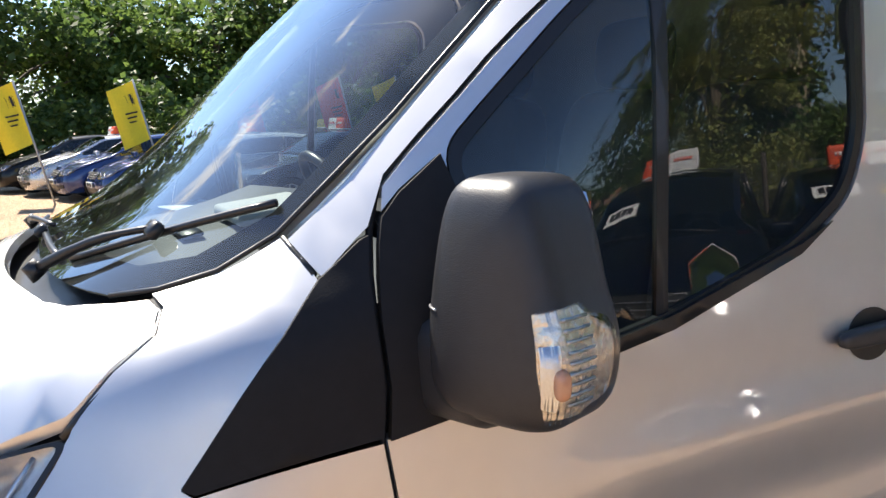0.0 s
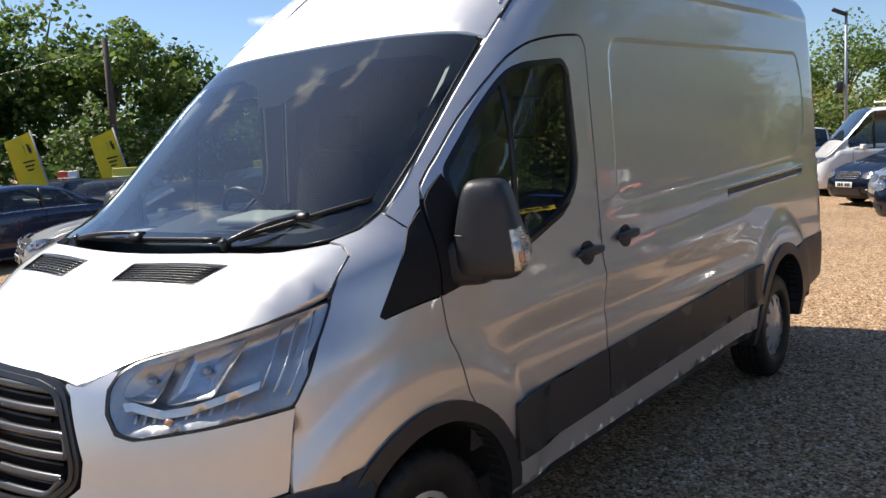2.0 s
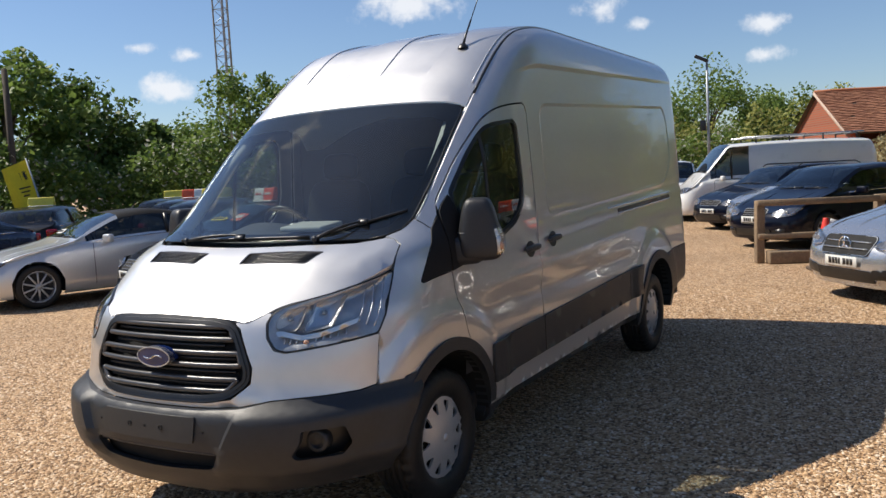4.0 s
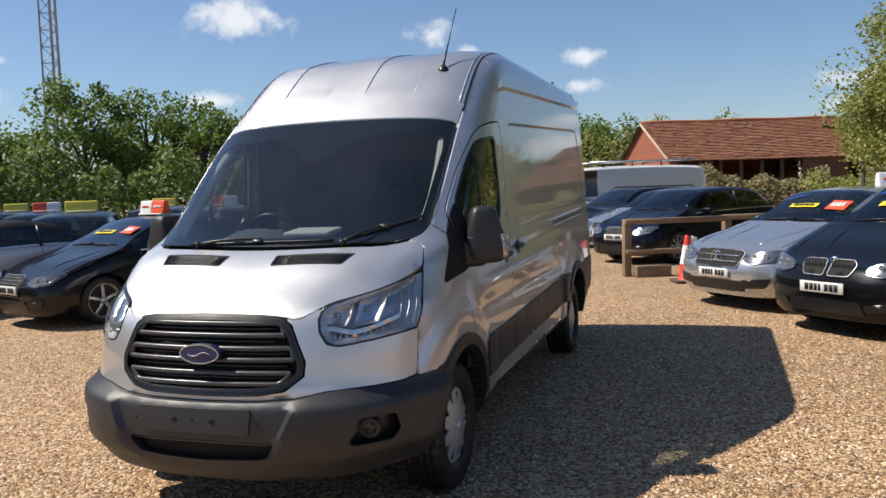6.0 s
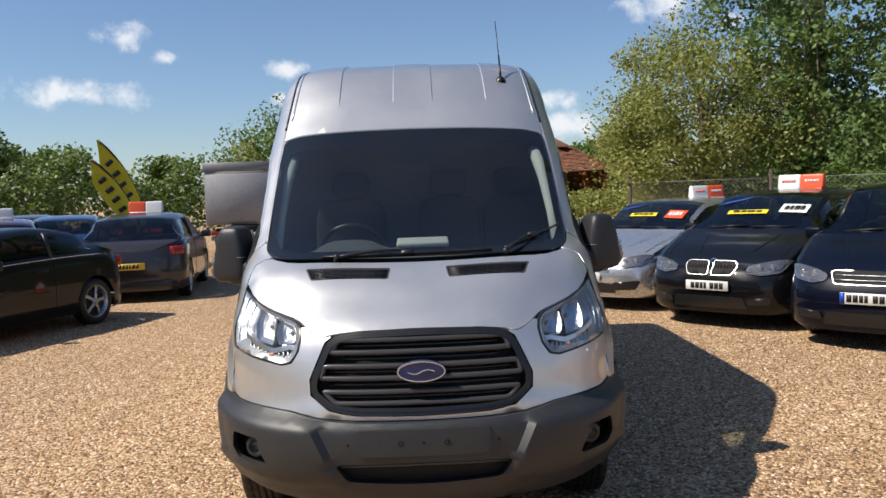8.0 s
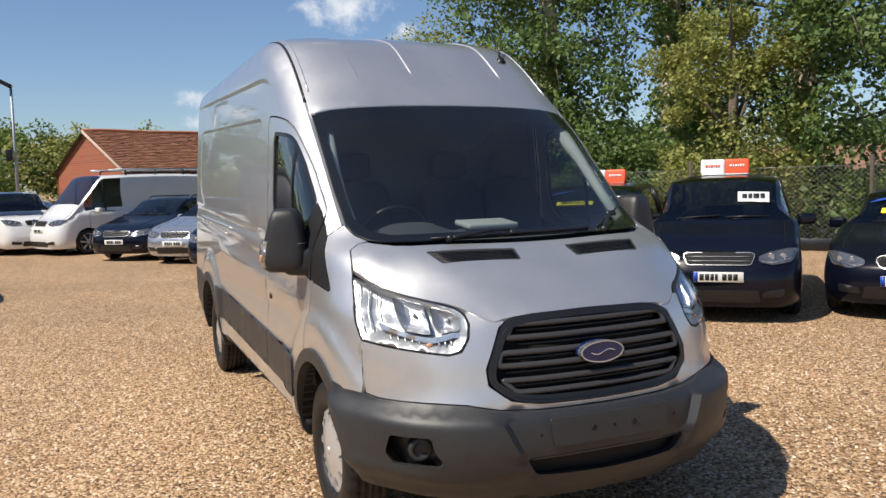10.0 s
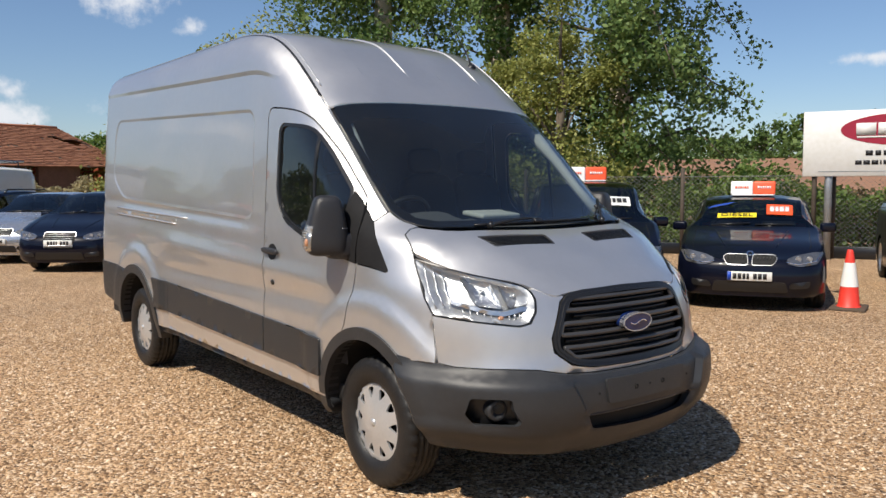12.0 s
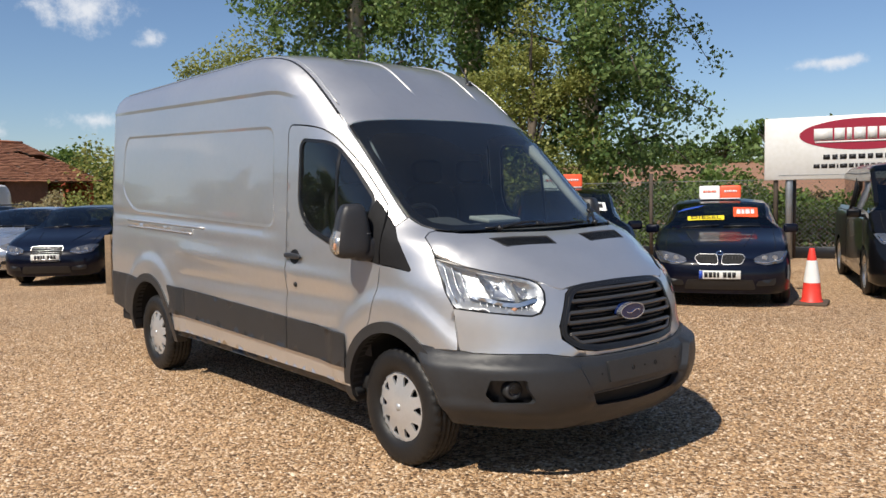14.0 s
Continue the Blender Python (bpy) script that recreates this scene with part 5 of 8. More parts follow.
SIGN_ORANGE = mat("orange_plastic_sign", (0.80, 0.095, 0.025), 0.4, 0, 0.2, 0.06, 10.0)
SIGN_WHITE = mat("white_plastic_sign", (0.78, 0.78, 0.76), 0.4, 0, 0.2, 0.05, 10.0)
SIGN_YELLOW = mat("yellow_plastic_sign", (0.74, 0.62, 0.06), 0.4, 0, 0.2, 0.06, 10.0)
STICKER_YELLOW = mat("yellow_window_sticker", (0.75, 0.60, 0.02), 0.6)
STICKER_BLUE = mat("blue_window_sticker", (0.015, 0.06, 0.33), 0.6)
CABIN = mat("dark_car_interior", (0.022, 0.022, 0.024), 0.8, 0, 0, 0.3, 10.0)

GALV_DARK = mat("dull_grey_metal", (0.22, 0.225, 0.235), 0.55, 0.5, 0, 0.15, 3.0)
alloy_meshes = {}


def alloy_wheel(parent, m, r, w, spokes, key):
    """A tyre on a spoked alloy rim; outer face towards +x."""
    wheel = new("wheel")
    wheel.parent = parent
    wheel.matrix_local = m
    if key not in alloy_meshes:
        k = r / 0.32
        ri = 0.22 * k
        prof = [(ri, -w / 2 + 0.01), (ri + 0.03, -w / 2), (r - 0.035, -w / 2 - 0.004), (r - 0.01, -w / 2 + 0.015), (r, -w / 2 + 0.04), (r, -0.03), (r - 0.006, -0.027), (r - 0.006, -0.02), (r, -0.017),
                (r, 0.017), (r - 0.006, 0.02), (r - 0.006, 0.027), (r, 0.03)]
        prof += [(a, -c) for a, c in prof[:5][::-1]]
        tyre = part("tyre", lathe_bm(prof, 40), RUBBER, wheel)
        rim = lathe_bm([(ri - 0.018, 0.03), (ri - 0.004, w / 2 - 0.012), (ri + 0.006, w / 2 - 0.006), (ri + 0.008, w / 2 - 0.02), (ri + 0.004, -0.04)], 40)
        b = bmesh.new()
        for i in range(spokes):
            t = 360 * i / spokes
            box_bm(0.022, ri * 0.92, 0.046 * k if spokes < 8 else 0.026 * k, pose(w / 2 - 0.035, 0, 0, t, 0, 0) @ pose(0, ri * 0.5, 0, 0, 0, 3), 0.006, 1, b)
        cyl_bm(0.05 * k, 0.045 * k, 0.03, 18, pose(w / 2 - 0.03, 0, 0, 0, 90, 0), b)
        sp = part("spokes", b, ALLOY, wheel)
        rm = part("rim", rim, ALLOY, wheel)
        back = part("brake_disc", lathe_bm([(0.001, w / 2 - 0.075), (ri - 0.02, w / 2 - 0.075), (ri - 0.01, w / 2 - 0.07)], 24), CABIN, wheel)
        alloy_meshes[key] = [(o.name.split(".")[0], o.data) for o in (tyre, rm, sp, back)]
    else:
        for nm, me in alloy_meshes[key]:
            share(nm, me, wheel)
    return wheel


def text_bm(words, size, m):
    """Raised letters in the built-in font, facing +z before m."""
    cu = bpy.data.curves.new("letters", "FONT")
    cu.body, cu.size, cu.align_x, cu.align_y, cu.extrude = words, size, "CENTER", "CENTER", 0.0015
    ob = bpy.data.objects.new("letters", cu)
    me = ob.to_mesh()
    b = bmesh.new()
    b.from_mesh(me)
    ob.to_mesh_clear()
    bpy.data.objects.remove(ob)
    bpy.data.curves.remove(cu)
    b.transform(m)
    return b


def bars_bm(widths, height, gap, m, thick=0.003):
    """Plain bars in a row, for writing that is not reproduced."""
    b = bmesh.new()
    total = sum(widths) + gap * (len(widths) - 1)
    x = -total / 2
    for w in widths:
        box_bm(w, height, thick, m @ pose(x + w / 2, 0, 0), 0, 1, b)
        x += w + gap
    return b


def roof_sign(car, x, y, z, colours, turn=0.0, size=1.0):
    """A moulded two-colour price sign standing on a car's roof."""
    sign = thing("roof_sign", "two-tone plastic advertising sign on a car roof" if len(colours) > 1 else "yellow plastic advertising sign on a car roof", "sign", "roof signs",
                 car.matrix_world @ pose(x, y, z, 0, 0, turn))
    w, h = 0.62 * size, 0.20 * size
    for k, c in enumerate(colours):
        ww = w / len(colours)
        cx = -w / 2 + ww * (k + 0.5)
        b = box_bm(ww, 0.16, h, pose(cx, 0, h / 2 + 0.012), 0.03, 3)
        for v in b.verts:
            v.co.y *= 1 - 0.55 * (v.co.z / h)
        part("sign_half", b, c, sign)
        b = bars_bm([0.030, 0.018, 0.026, 0.014, 0.026, 0.020], 0.034 * size, 0.010, pose(cx, -0.082 * (1 - 0.55 * 0.55), h * 0.55 + 0.012, 75, 0, 0))
        part("lettering_bars", b, SIGN_WHITE if c is SIGN_ORANGE else (SIGN_ORANGE if c is SIGN_WHITE else INK), sign)
    part("sign_foot", box_bm(w * 0.96, 0.20, 0.02, pose(0, 0, 0.008), 0.006, 1), SIGN_WHITE, sign)
    return sign


def car(label, paint, nose, head, L=4.3, W=0.9, H=1.45, wb=2.6, fo=0.85, cowl=(1.15, 1.0), roof0=2.0, roof1=3.4, tail=(4.1, 1.0), nose_z=0.66, belt=0.92, wheel_r=0.32, spokes=5,
        grille="bar", sign=None, stickers=(), plate="white", group="parked cars", back_low=0.78, rails=False, diesel=False, euro=False, glass_to=None, cab_taper=0.20, sign_back=0.0, sign_turn=0.0, soft_top=False):
    """A parked car. nose: the place of its nose on the ground; head: the direction in which it points."""
    ob = thing("car", label, "car", group, pose(nose[0], nose[1], 0, 0, 0, math.degrees(math.atan2(head[1], head[0])) + 90))
    top = curve([(-0.05, nose_z - 0.05), (0.10, nose_z), (0.35, nose_z + 0.10), (cowl[0], cowl[1]), ((cowl[0] + roof0) / 2, (cowl[1] + H) / 2 + 0.015), (roof0, H - 0.035), ((roof0 + roof1) / 2, H), (roof1, H - 0.06), (tail[0], tail[1]), (L - 0.08, min(tail[1] - 0.02, 0.98)), (L + 0.05, back_low)])
    bl = curve([(0, nose_z - 0.02), (0.5, nose_z + 0.08), (cowl[0], belt), (roof1, belt + 0.06), (L, belt + 0.02)])
    n, nd = 3.2, 0.62

    def half(y):
        a, c = min(1, max(0, (nd - y) / nd)), min(1, max(0, (y - (L - 0.55)) / 0.55))
        return W * max(0, 1 - a**n) ** (1 / n) * max(0, 1 - c**3.2) ** (1 / 3.2)

    def rake(y, z):
        f = 0.16 * smooth01(0.45, nose_z + 0.12, z) ** 1.5 * (1 - smooth01(0, 0.8, y)) + 0.06 * (1 - smooth01(0.18, 0.36, z)) * (1 - smooth01(0, 0.5, y))
        r = 0.14 * smooth01(0.6, 1.2, z) * smooth01(L - 0.7, L, y) + 0.05 * (1 - smooth01(0.2, 0.4, z)) * smooth01(L - 0.5, L, y)
        return y + f - r

    ys = sorted(set([0.0, 0.006, 0.02, 0.045, 0.08, 0.12, 0.17, 0.23] + [round(v, 3) for v in np.arange(0.3, L - 0.2, 0.062)] + [L - 0.2, L - 0.12, L - 0.06, L - 0.02, L - 0.006, L] + [cowl[0], roof0, roof1, tail[0]]))
    b = bmesh.new()
    rows = []
    for y in ys:
        w, zt, zb = half(y), top(y), bl(y)
        cab = smooth01(0.03, 0.28, zt - zb)
        zb = min(zb, zt - 0.012)
        wr = w * (0.97 - cab_taper * cab)
        sec = [(w * 0.90, 0.19), (w * 0.985, 0.24), (w, 0.40), (w * 1.0, 0.56), (w * 0.992, zb - 0.12 if zb > 0.7 else (0.56 + zb) / 2), (w * 0.975, zb - 0.035), (w * 0.945, zb), (w * (0.93 - 0.02 * cab), zb + (zt - zb) * 0.10),
               (w * (0.91 - 0.07 * cab), zb + (zt - zb) * 0.5), (wr, zt - 0.085 * cab - 0.010), (wr * 0.93, zt - 0.035 * cab - 0.004), (wr * 0.6, zt - 0.008 * cab), (wr * 0.3, zt - 0.001), (0, zt)]
        rows.append([b.verts.new((x, rake(y, z), z)) for x, z in sec])
    m = len(rows[0])
    kinds = {}
    for i in range(len(ys) - 1):
        ym = (ys[i] + ys[i + 1]) / 2
        for j in range(m - 1):
            quad = (rows[i][j], rows[i + 1][j], rows[i + 1][j + 1], rows[i][j + 1])
            f = b.faces.new(quad)
            k = 0
            if 7 <= j <= 8 and cowl[0] + 0.22 < ym < (glass_to or tail[0] - 0.20):
                k = 1
            if j >= 10 and cowl[0] + 0.06 < ym < roof0 - 0.03:
                k = 2
            if j >= 10 and roof1 + 0.10 < ym < tail[0] - 0.05 and not glass_to:
                k = 3
            if soft_top and k == 0 and j >= 9 and roof0 - 0.03 <= ym < tail[0]:
                k = 4
            kinds[f] = k
    axles = [fo, fo + wb]
    ra = wheel_r + 0.045
    gone = []
    for f in b.faces:
        if kinds[f] == 0 and all(v.co.z < 0.95 and v.co.x > 0.4 * W for v in f.verts):
            for a in axles:
                if all(math.hypot(v.co.y - a, v.co.z - wheel_r) < ra for v in f.verts):
                    gone.append(f)
    bmesh.ops.delete(b, geom=list(set(gone)), context="FACES")
    kinds = {f: k for f, k in kinds.items() if f.is_valid}
    for v in b.verts:
        for a in axles:
            d = math.hypot(v.co.y - a, v.co.z - wheel_r)
            if 1e-4 < d < ra and v.co.z < 0.95 and v.co.x > 0.4 * W and v.link_faces:
                v.co.y, v.co.z = a + (v.co.y - a) * ra / d, max(0.19, wheel_r + (v.co.z - wheel_r) * ra / d)
    # split by kind, mirror each half
    names = {0: ("body", paint), 1: ("side_glass", CAR_GLASS), 2: ("windscreen", CAR_GLASS), 3: ("rear_window", CAR_GLASS), 4: ("soft_top", MATT_BLACK)}
    for k, (nm, mt) in names.items():
        if k not in kinds.values():
            continue
        piece = bmesh.new()
        made = {}
        for f, kk in kinds.items():
            if kk != k:
                continue
            for s in (1, -1):
                vs_ = []
                for v in f.verts:
                    key = (v, s if abs(v.co.x) > 1e-6 else 1)
                    if key not in made:
                        made[key] = piece.verts.new((v.co.x * s, v.co.y, v.co.z))
                    vs_.append(made[key])
                try:
                    piece.faces.new(vs_ if s > 0 else vs_[::-1])
                except ValueError:
                    pass
        bmesh.ops.recalc_face_normals(piece, faces=piece.faces)
        part(nm, piece, mt, ob)
    b.free()

    def nose_y(x, z, out=0.0):
        y = nd * (1 - max(0, 1 - min(1, abs(x) / W) ** n) ** (1 / n))
        return rake(y, z) - out

    def on_nose(out):
        return lambda x, z: Vector((x, nose_y(x, z, out), z))

    back = lambda co: Vector((0, 1, 0))
    # lamps, grille, plate
    for s in (1, -1):
        zl = nose_z - 0.02
        lamp = [(0.48 * W, zl - 0.055), (0.64 * W, zl - 0.085), (0.86 * W, zl - 0.055), (0.955 * W, zl + 0.080), (0.82 * W, zl + 0.088), (0.60 * W, zl + 0.05), (0.47 * W, zl + 0.005)]
        bb = sheet(rounded(lamp, 0.03, 3), on_nose(0.012), 0.06, depth=0.03, inward=back)
        hl = part("headlamp", bb if s > 0 else mirror_bm(bb), LAMP_CLEAR, ob)
        brow_t = tube_bm([(s * x, nose_y(x, z, 0.016), z) for x, z in ((0.47 * W, zl - 0.035), (0.62 * W, zl - 0.058), (0.84 * W, zl - 0.022), (0.90 * W, zl + 0.05))], 0.007, 5)
        part("lamp_strip", brow_t, CHROME, hl)
        for cx in (0.62, 0.76):
            q = Vector((0, -1, 0)).to_track_quat("X", "Z").to_matrix().to_4x4()
            bb = lathe_bm([(0.034, -0.004), (0.034, 0.002), (0.029, 0.002), (0.027, -0.006), (0.014, 0.002), (0.001, 0.004)], 16, None, Matrix.Translation((s * cx * W, nose_y(cx * W, zl, 0.020), zl + 0.005)) @ q)
            part("lamp_bowl", bb, ALLOY, hl)
        duct = [(0.44 * W, 0.29), (0.80 * W, 0.31), (0.86 * W, 0.43), (0.48 * W, 0.40)] if grille == "star" else [(0.50 * W, 0.30), (0.76 * W, 0.31), (0.78 * W, 0.40), (0.52 * W, 0.37)]
        fog = sheet(rounded(duct, 0.03, 3), on_nose(0.008), 0.06, depth=0.01, inward=back)
        part("air_duct", fog if s > 0 else mirror_bm(fog), BLACK_TRIM, ob)
    lowg = rounded([(-0.50 * W, 0.25), (0.50 * W, 0.25), (0.46 * W, 0.385), (-0.46 * W, 0.385)], 0.03, 3)
    part("lower_grille", sheet(lowg, on_nose(0.006), 0.08, depth=0.01, inward=back), BLACK_TRIM, ob)
    zg = nose_z - 0.03
    if grille == "kidney":
        for s in (1, -1):
            kh = 0.085 if H > 1.5 else 0.068
            p = rounded([(s * 0.018, zg - kh), (s * 0.27, zg - kh * 0.95), (s * 0.325, zg + kh * 0.35), (s * 0.28, zg + kh), (s * 0.03, zg + kh)], 0.035, 3)
            g = part("grille", sheet(p, on_nose(0.008), 0.06, depth=0.01, inward=back), DEEP, ob)
            part("grille_rim", ring_bm(p, inset(p, 0.0055), on_nose(0.016), 0.008, back), ALLOY, g)
            for k in range(7):
                x = s * (0.05 + 0.037 * k)
                part("grille_bar", box_bm(0.006, 0.01, kh * 1.6, pose(x, nose_y(x, zg, 0.010), zg), 0, 1), BLACK_TRIM, g)
    else:
        hw = {"bar": 0.34, "star": 0.42, "frame": 0.30, "wide": 0.38}[grille]
        up, dn = {"frame": (0.08, 0.20), "star": (0.085, 0.125)}.get(grille, (0.06, 0.075))
        p = rounded([(-hw * 0.88, zg - dn), (hw * 0.88, zg - dn), (hw, zg + up * 0.6), (hw * 0.9, zg + up), (-hw * 0.9, zg + up), (-hw, zg + up * 0.6)], 0.03, 3)
        g = part("grille", sheet(p, on_nose(0.008), 0.08, depth=0.01, inward=back), DEEP, ob)
        part("grille_rim", ring_bm(p, inset(p, 0.0055), on_nose(0.015), 0.008, back), ALLOY, g)
        count = {"frame": 6, "bar": 3}.get(grille, 2)
        for k in range(count):
            z = zg - dn + (up + dn) * (k + 1) / (count + 1)
            bb = tube_bm([(x, nose_y(x, z, 0.018), z) for x in np.linspace(-hw * 0.86, hw * 0.86, 9)], 0.009 if grille == "star" else 0.005, 5)
            part("grille_bar", bb, ALLOY if grille != "bar" else SLAT_GREY, g)
        if grille == "star":
            q = Vector((0, -1, 0)).to_track_quat("X", "Z").to_matrix().to_4x4()
            part("round_badge", lathe_bm([(0.088, 0.012), (0.094, 0.02), (0.100, 0.012), (0.094, 0.0)], 24, None, Matrix.Translation((0, nose_y(0, zg - 0.02, 0.022), zg - 0.02)) @ q), CHROME, g)
            for a_ in (90, 210, 330):
                tip = (0.092 * math.cos(radians(a_)), nose_y(0, zg - 0.02, 0.034), zg - 0.02 + 0.092 * math.sin(radians(a_)))
                part("badge_spoke", tube_bm([(0, nose_y(0, zg - 0.02, 0.040), zg - 0.02), tip], [0.016, 0.005], 6), CHROME, g)
    if grille == "kidney":
        q = Vector((0, -0.6, 0.8)).to_track_quat("X", "Z").to_matrix().to_4x4()
        part("round_badge", lathe_bm([(0.030, 0.0), (0.041, 0.006), (0.044, 0.0)], 18, None, Matrix.Translation((0, rake(0.03, nose_z + 0.035), nose_z + 0.045)) @ q), CHROME, ob)
    for s in (1, -1):
        seam = [(s * min(0.80 * W, half(y) * 0.80), rake(y, top(y)), top(y) + 0.001 - 0.004 * smooth01(0.3, 0.9, y)) for y in np.linspace(0.30, cowl[0] - 0.02, 8)]
        part("bonnet_seam", tube_bm(seam, 0.0035, 4), DEEP, ob)
        fold = [(s * (0.34 + 0.18 * t) * W, rake(y, top(y)), top(y) - 0.001) for t, y in zip(np.linspace(0, 1, 8), np.linspace(0.34, cowl[0] - 0.05, 8))]
        part("bonnet_crease", tube_bm(fold, [0.002, 0.006, 0.008, 0.008, 0.008, 0.008, 0.006, 0.002], 6), paint, ob)
        x0, x1 = (0.05, 0.62) if s > 0 else (-0.60, -0.02)
        wip = [(x * W, cowl[0] + 0.075 + 0.03 * t, top(cowl[0] + 0.075 + 0.03 * t) + 0.014 - 0.02 * (abs(x) / 0.7) ** 2) for t, x in ((0, x0), (0.5, (x0 + x1) / 2), (1, x1))]
        part("wiper", tube_bm(wip, 0.010, 5), BLACK_TRIM, ob)
    zp = zg - (0.20 if grille != "frame" else 0.12)
    if plate == "white":
        bb = box_bm(0.52, 0.012, 0.112, pose(0, nose_y(0.1, zp, 0.022), zp), 0.004, 1)
        pl = part("number_plate", bb, PLATE_WHITE, ob)
        part("plate_bars", bars_bm([0.045, 0.045, 0.035, 0.03], 0.07, 0.012, pose(-0.10, nose_y(0.1, zp, 0.030), zp, 90, 0, 0)), INK, pl)
        part("plate_bars", bars_bm([0.045, 0.045, 0.045], 0.07, 0.012, pose(0.12, nose_y(0.1, zp, 0.030), zp, 90, 0, 0)), INK, pl)
        if euro:
            part("plate_band", box_bm(0.045, 0.004, 0.106, pose(-0.236, nose_y(0.1, zp, 0.029), zp), 0, 1), EURO, pl)
    # tail
    yr = L
    for s in (1, -1):
        bb = box_bm(0.24, 0.24, 0.15, pose(s * (W * 0.80), rake(L - 0.20, 0.86), 0.86, 0, 0, -s * 32), 0.045, 3)
        part("tail_lamp", bb, TAIL, ob)
    bb = box_bm(0.52, 0.012, 0.112, pose(0, rake(L, 0.62) + 0.012, 0.62), 0.004, 1)
    pl = part("rear_plate", bb, PLATE_YELLOW, ob)
    part("plate_bars", bars_bm([0.045, 0.045, 0.035, 0.03, 0.05, 0.045], 0.07, 0.014, pose(0, rake(L, 0.62) + 0.02, 0.62, 90, 0, 180)), INK, pl)
    part("rear_valance", box_bm(W * 1.5, 0.10, 0.14, pose(0, L - 0.05, 0.30), 0.03, 2), BLACK_TRIM, ob)
    # mirrors, pillars, seams, cabin
    for s in (1, -1):
        ym, zm = cowl[0] + 0.48, belt + 0.06
        bb = box_bm(0.20, 0.11, 0.13, pose(s * (W + 0.09), ym, zm, 0, 0, s * 8), 0.04, 3)
        box_bm(0.12, 0.05, 0.04, pose(s * (W - 0.02), ym + 0.02, zm - 0.04), 0.012, 1, bb)
        part("door_mirror", bb, paint, ob)
        for y in ((cowl[0] + (glass_to or tail[0])) / 2 + 0.12,):
            zt, zb = top(y), bl(y)
            w = half(y)
            bb = tube_bm([(s * w * 0.935, y, zb + 0.01), (s * w * 0.85, y + 0.01, zb + (zt - zb) * 0.5), (s * w * 0.785, y + 0.02, zt - 0.085)], 0.028, 6)
            part("door_pillar", bb, BLACK_TRIM, ob)
        for y in (cowl[0] + 0.28, (cowl[0] + tail[0]) / 2 + 0.12):
            w = half(y)
            part("door_seam", tube_bm([(s * w * 0.992, y, 0.30), (s * (w * 1.0 + 0.001), y, 0.5), (s * (w * 0.992 + 0.002), y, bl(y) - 0.12), (s * (w * 0.975 + 0.001), y, bl(y) - 0.02)], 0.005, 5), DEEP, ob)
        y = (cowl[0] + tail[0]) / 2 - 0.10
        part("door_handle", box_bm(0.03, 0.20, 0.03, pose(s * (half(y) * 0.985), y, bl(y) - 0.13), 0.012, 2), paint, ob)
        trim = tube_bm([(s * half(y) * 0.955, y, bl(y) + 0.006) for y in np.linspace(cowl[0] + 0.3, (glass_to or tail[0]) - 0.25, 8)], 0.008, 5)
        part("window_trim", trim, CHROME if grille != "bar" else BLACK_TRIM, ob)
        if rails:
            part("roof_rail", tube_bm([(s * W * 0.70, roof0 + 0.1, H - 0.06), (s * W * 0.70, roof0 + 0.25, H + 0.02), (s * W * 0.70, roof1 - 0.1, H + 0.01), (s * W * 0.70, roof1 + 0.15, H - 0.09)], 0.016, 6), BLACK_TRIM, ob)
        for a in axles:
            alloy_wheel(ob, pose(s * (W - 0.115), a, wheel_r, 0, 0, 0 if s > 0 else 180) @ pose(0, 0, 0, 23 * a, 0, 0), wheel_r, 0.21, spokes, (round(wheel_r, 3), spokes))
    bb = box_bm(W * 1.7, tail[0] - cowl[0] + 0.2, 0.10, pose(0, (cowl[0] + tail[0]) / 2, 0.28), 0.03, 1)
    box_bm(W * 1.62, 0.5, 0.24, pose(0, cowl[0] + 0.30, belt - 0.14), 0.06, 2, bb)
    for x in (-0.36, 0.36):
        box_bm(0.46, 0.16, 0.62, pose(x, roof0 + 0.10, 0.74, 14, 0, 0), 0.06, 2, bb), box_bm(0.24, 0.09, 0.16, pose(x, roof0 + 0.24, 1.16, 10, 0, 0), 0.04, 2, bb)
    box_bm(1.2, 0.16, 0.60, pose(0, roof0 + 1.05, 0.76, 14, 0, 0), 0.06, 2, bb)
    cab_ob = part("cabin", bb, CABIN, ob, "dark seats and dashboard")
    wheel_ring = [(-0.36 + 0.17 * math.cos(t), cowl[0] + 0.62 - 0.05 * math.sin(t), belt + 0.02 + 0.16 * math.sin(t)) for t in np.linspace(0, 2 * math.pi, 16, endpoint=False)]
    part("steering_wheel", tube_bm(wheel_ring, 0.014, 6, None, True), CABIN, cab_ob)
    # near-black block standing in for the under-bonnet and wheel-arch darkness
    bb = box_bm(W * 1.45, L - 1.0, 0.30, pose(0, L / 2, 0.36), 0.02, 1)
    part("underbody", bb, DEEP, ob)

    def on_screen_glass(x, u, out=0.012):
        y = cowl[0] + 0.06 + (roof0 - cowl[0] - 0.09) * u
        return Vector((x, y - 0.4 * out, top(y) - 0.02 * (abs(x) / (W * 0.7)) ** 2 + out))

    for kind, x, u, w, h in stickers:
        mt = {"yellow": STICKER_YELLOW, "blue": STICKER_BLUE, "white": SIGN_WHITE, "orange": SIGN_ORANGE}[kind]
        du = h / math.hypot(roof0 - cowl[0], H - cowl[1])
        sk = {"blue": 0.10}.get(kind, 0.0)
        bb = bmesh.new()
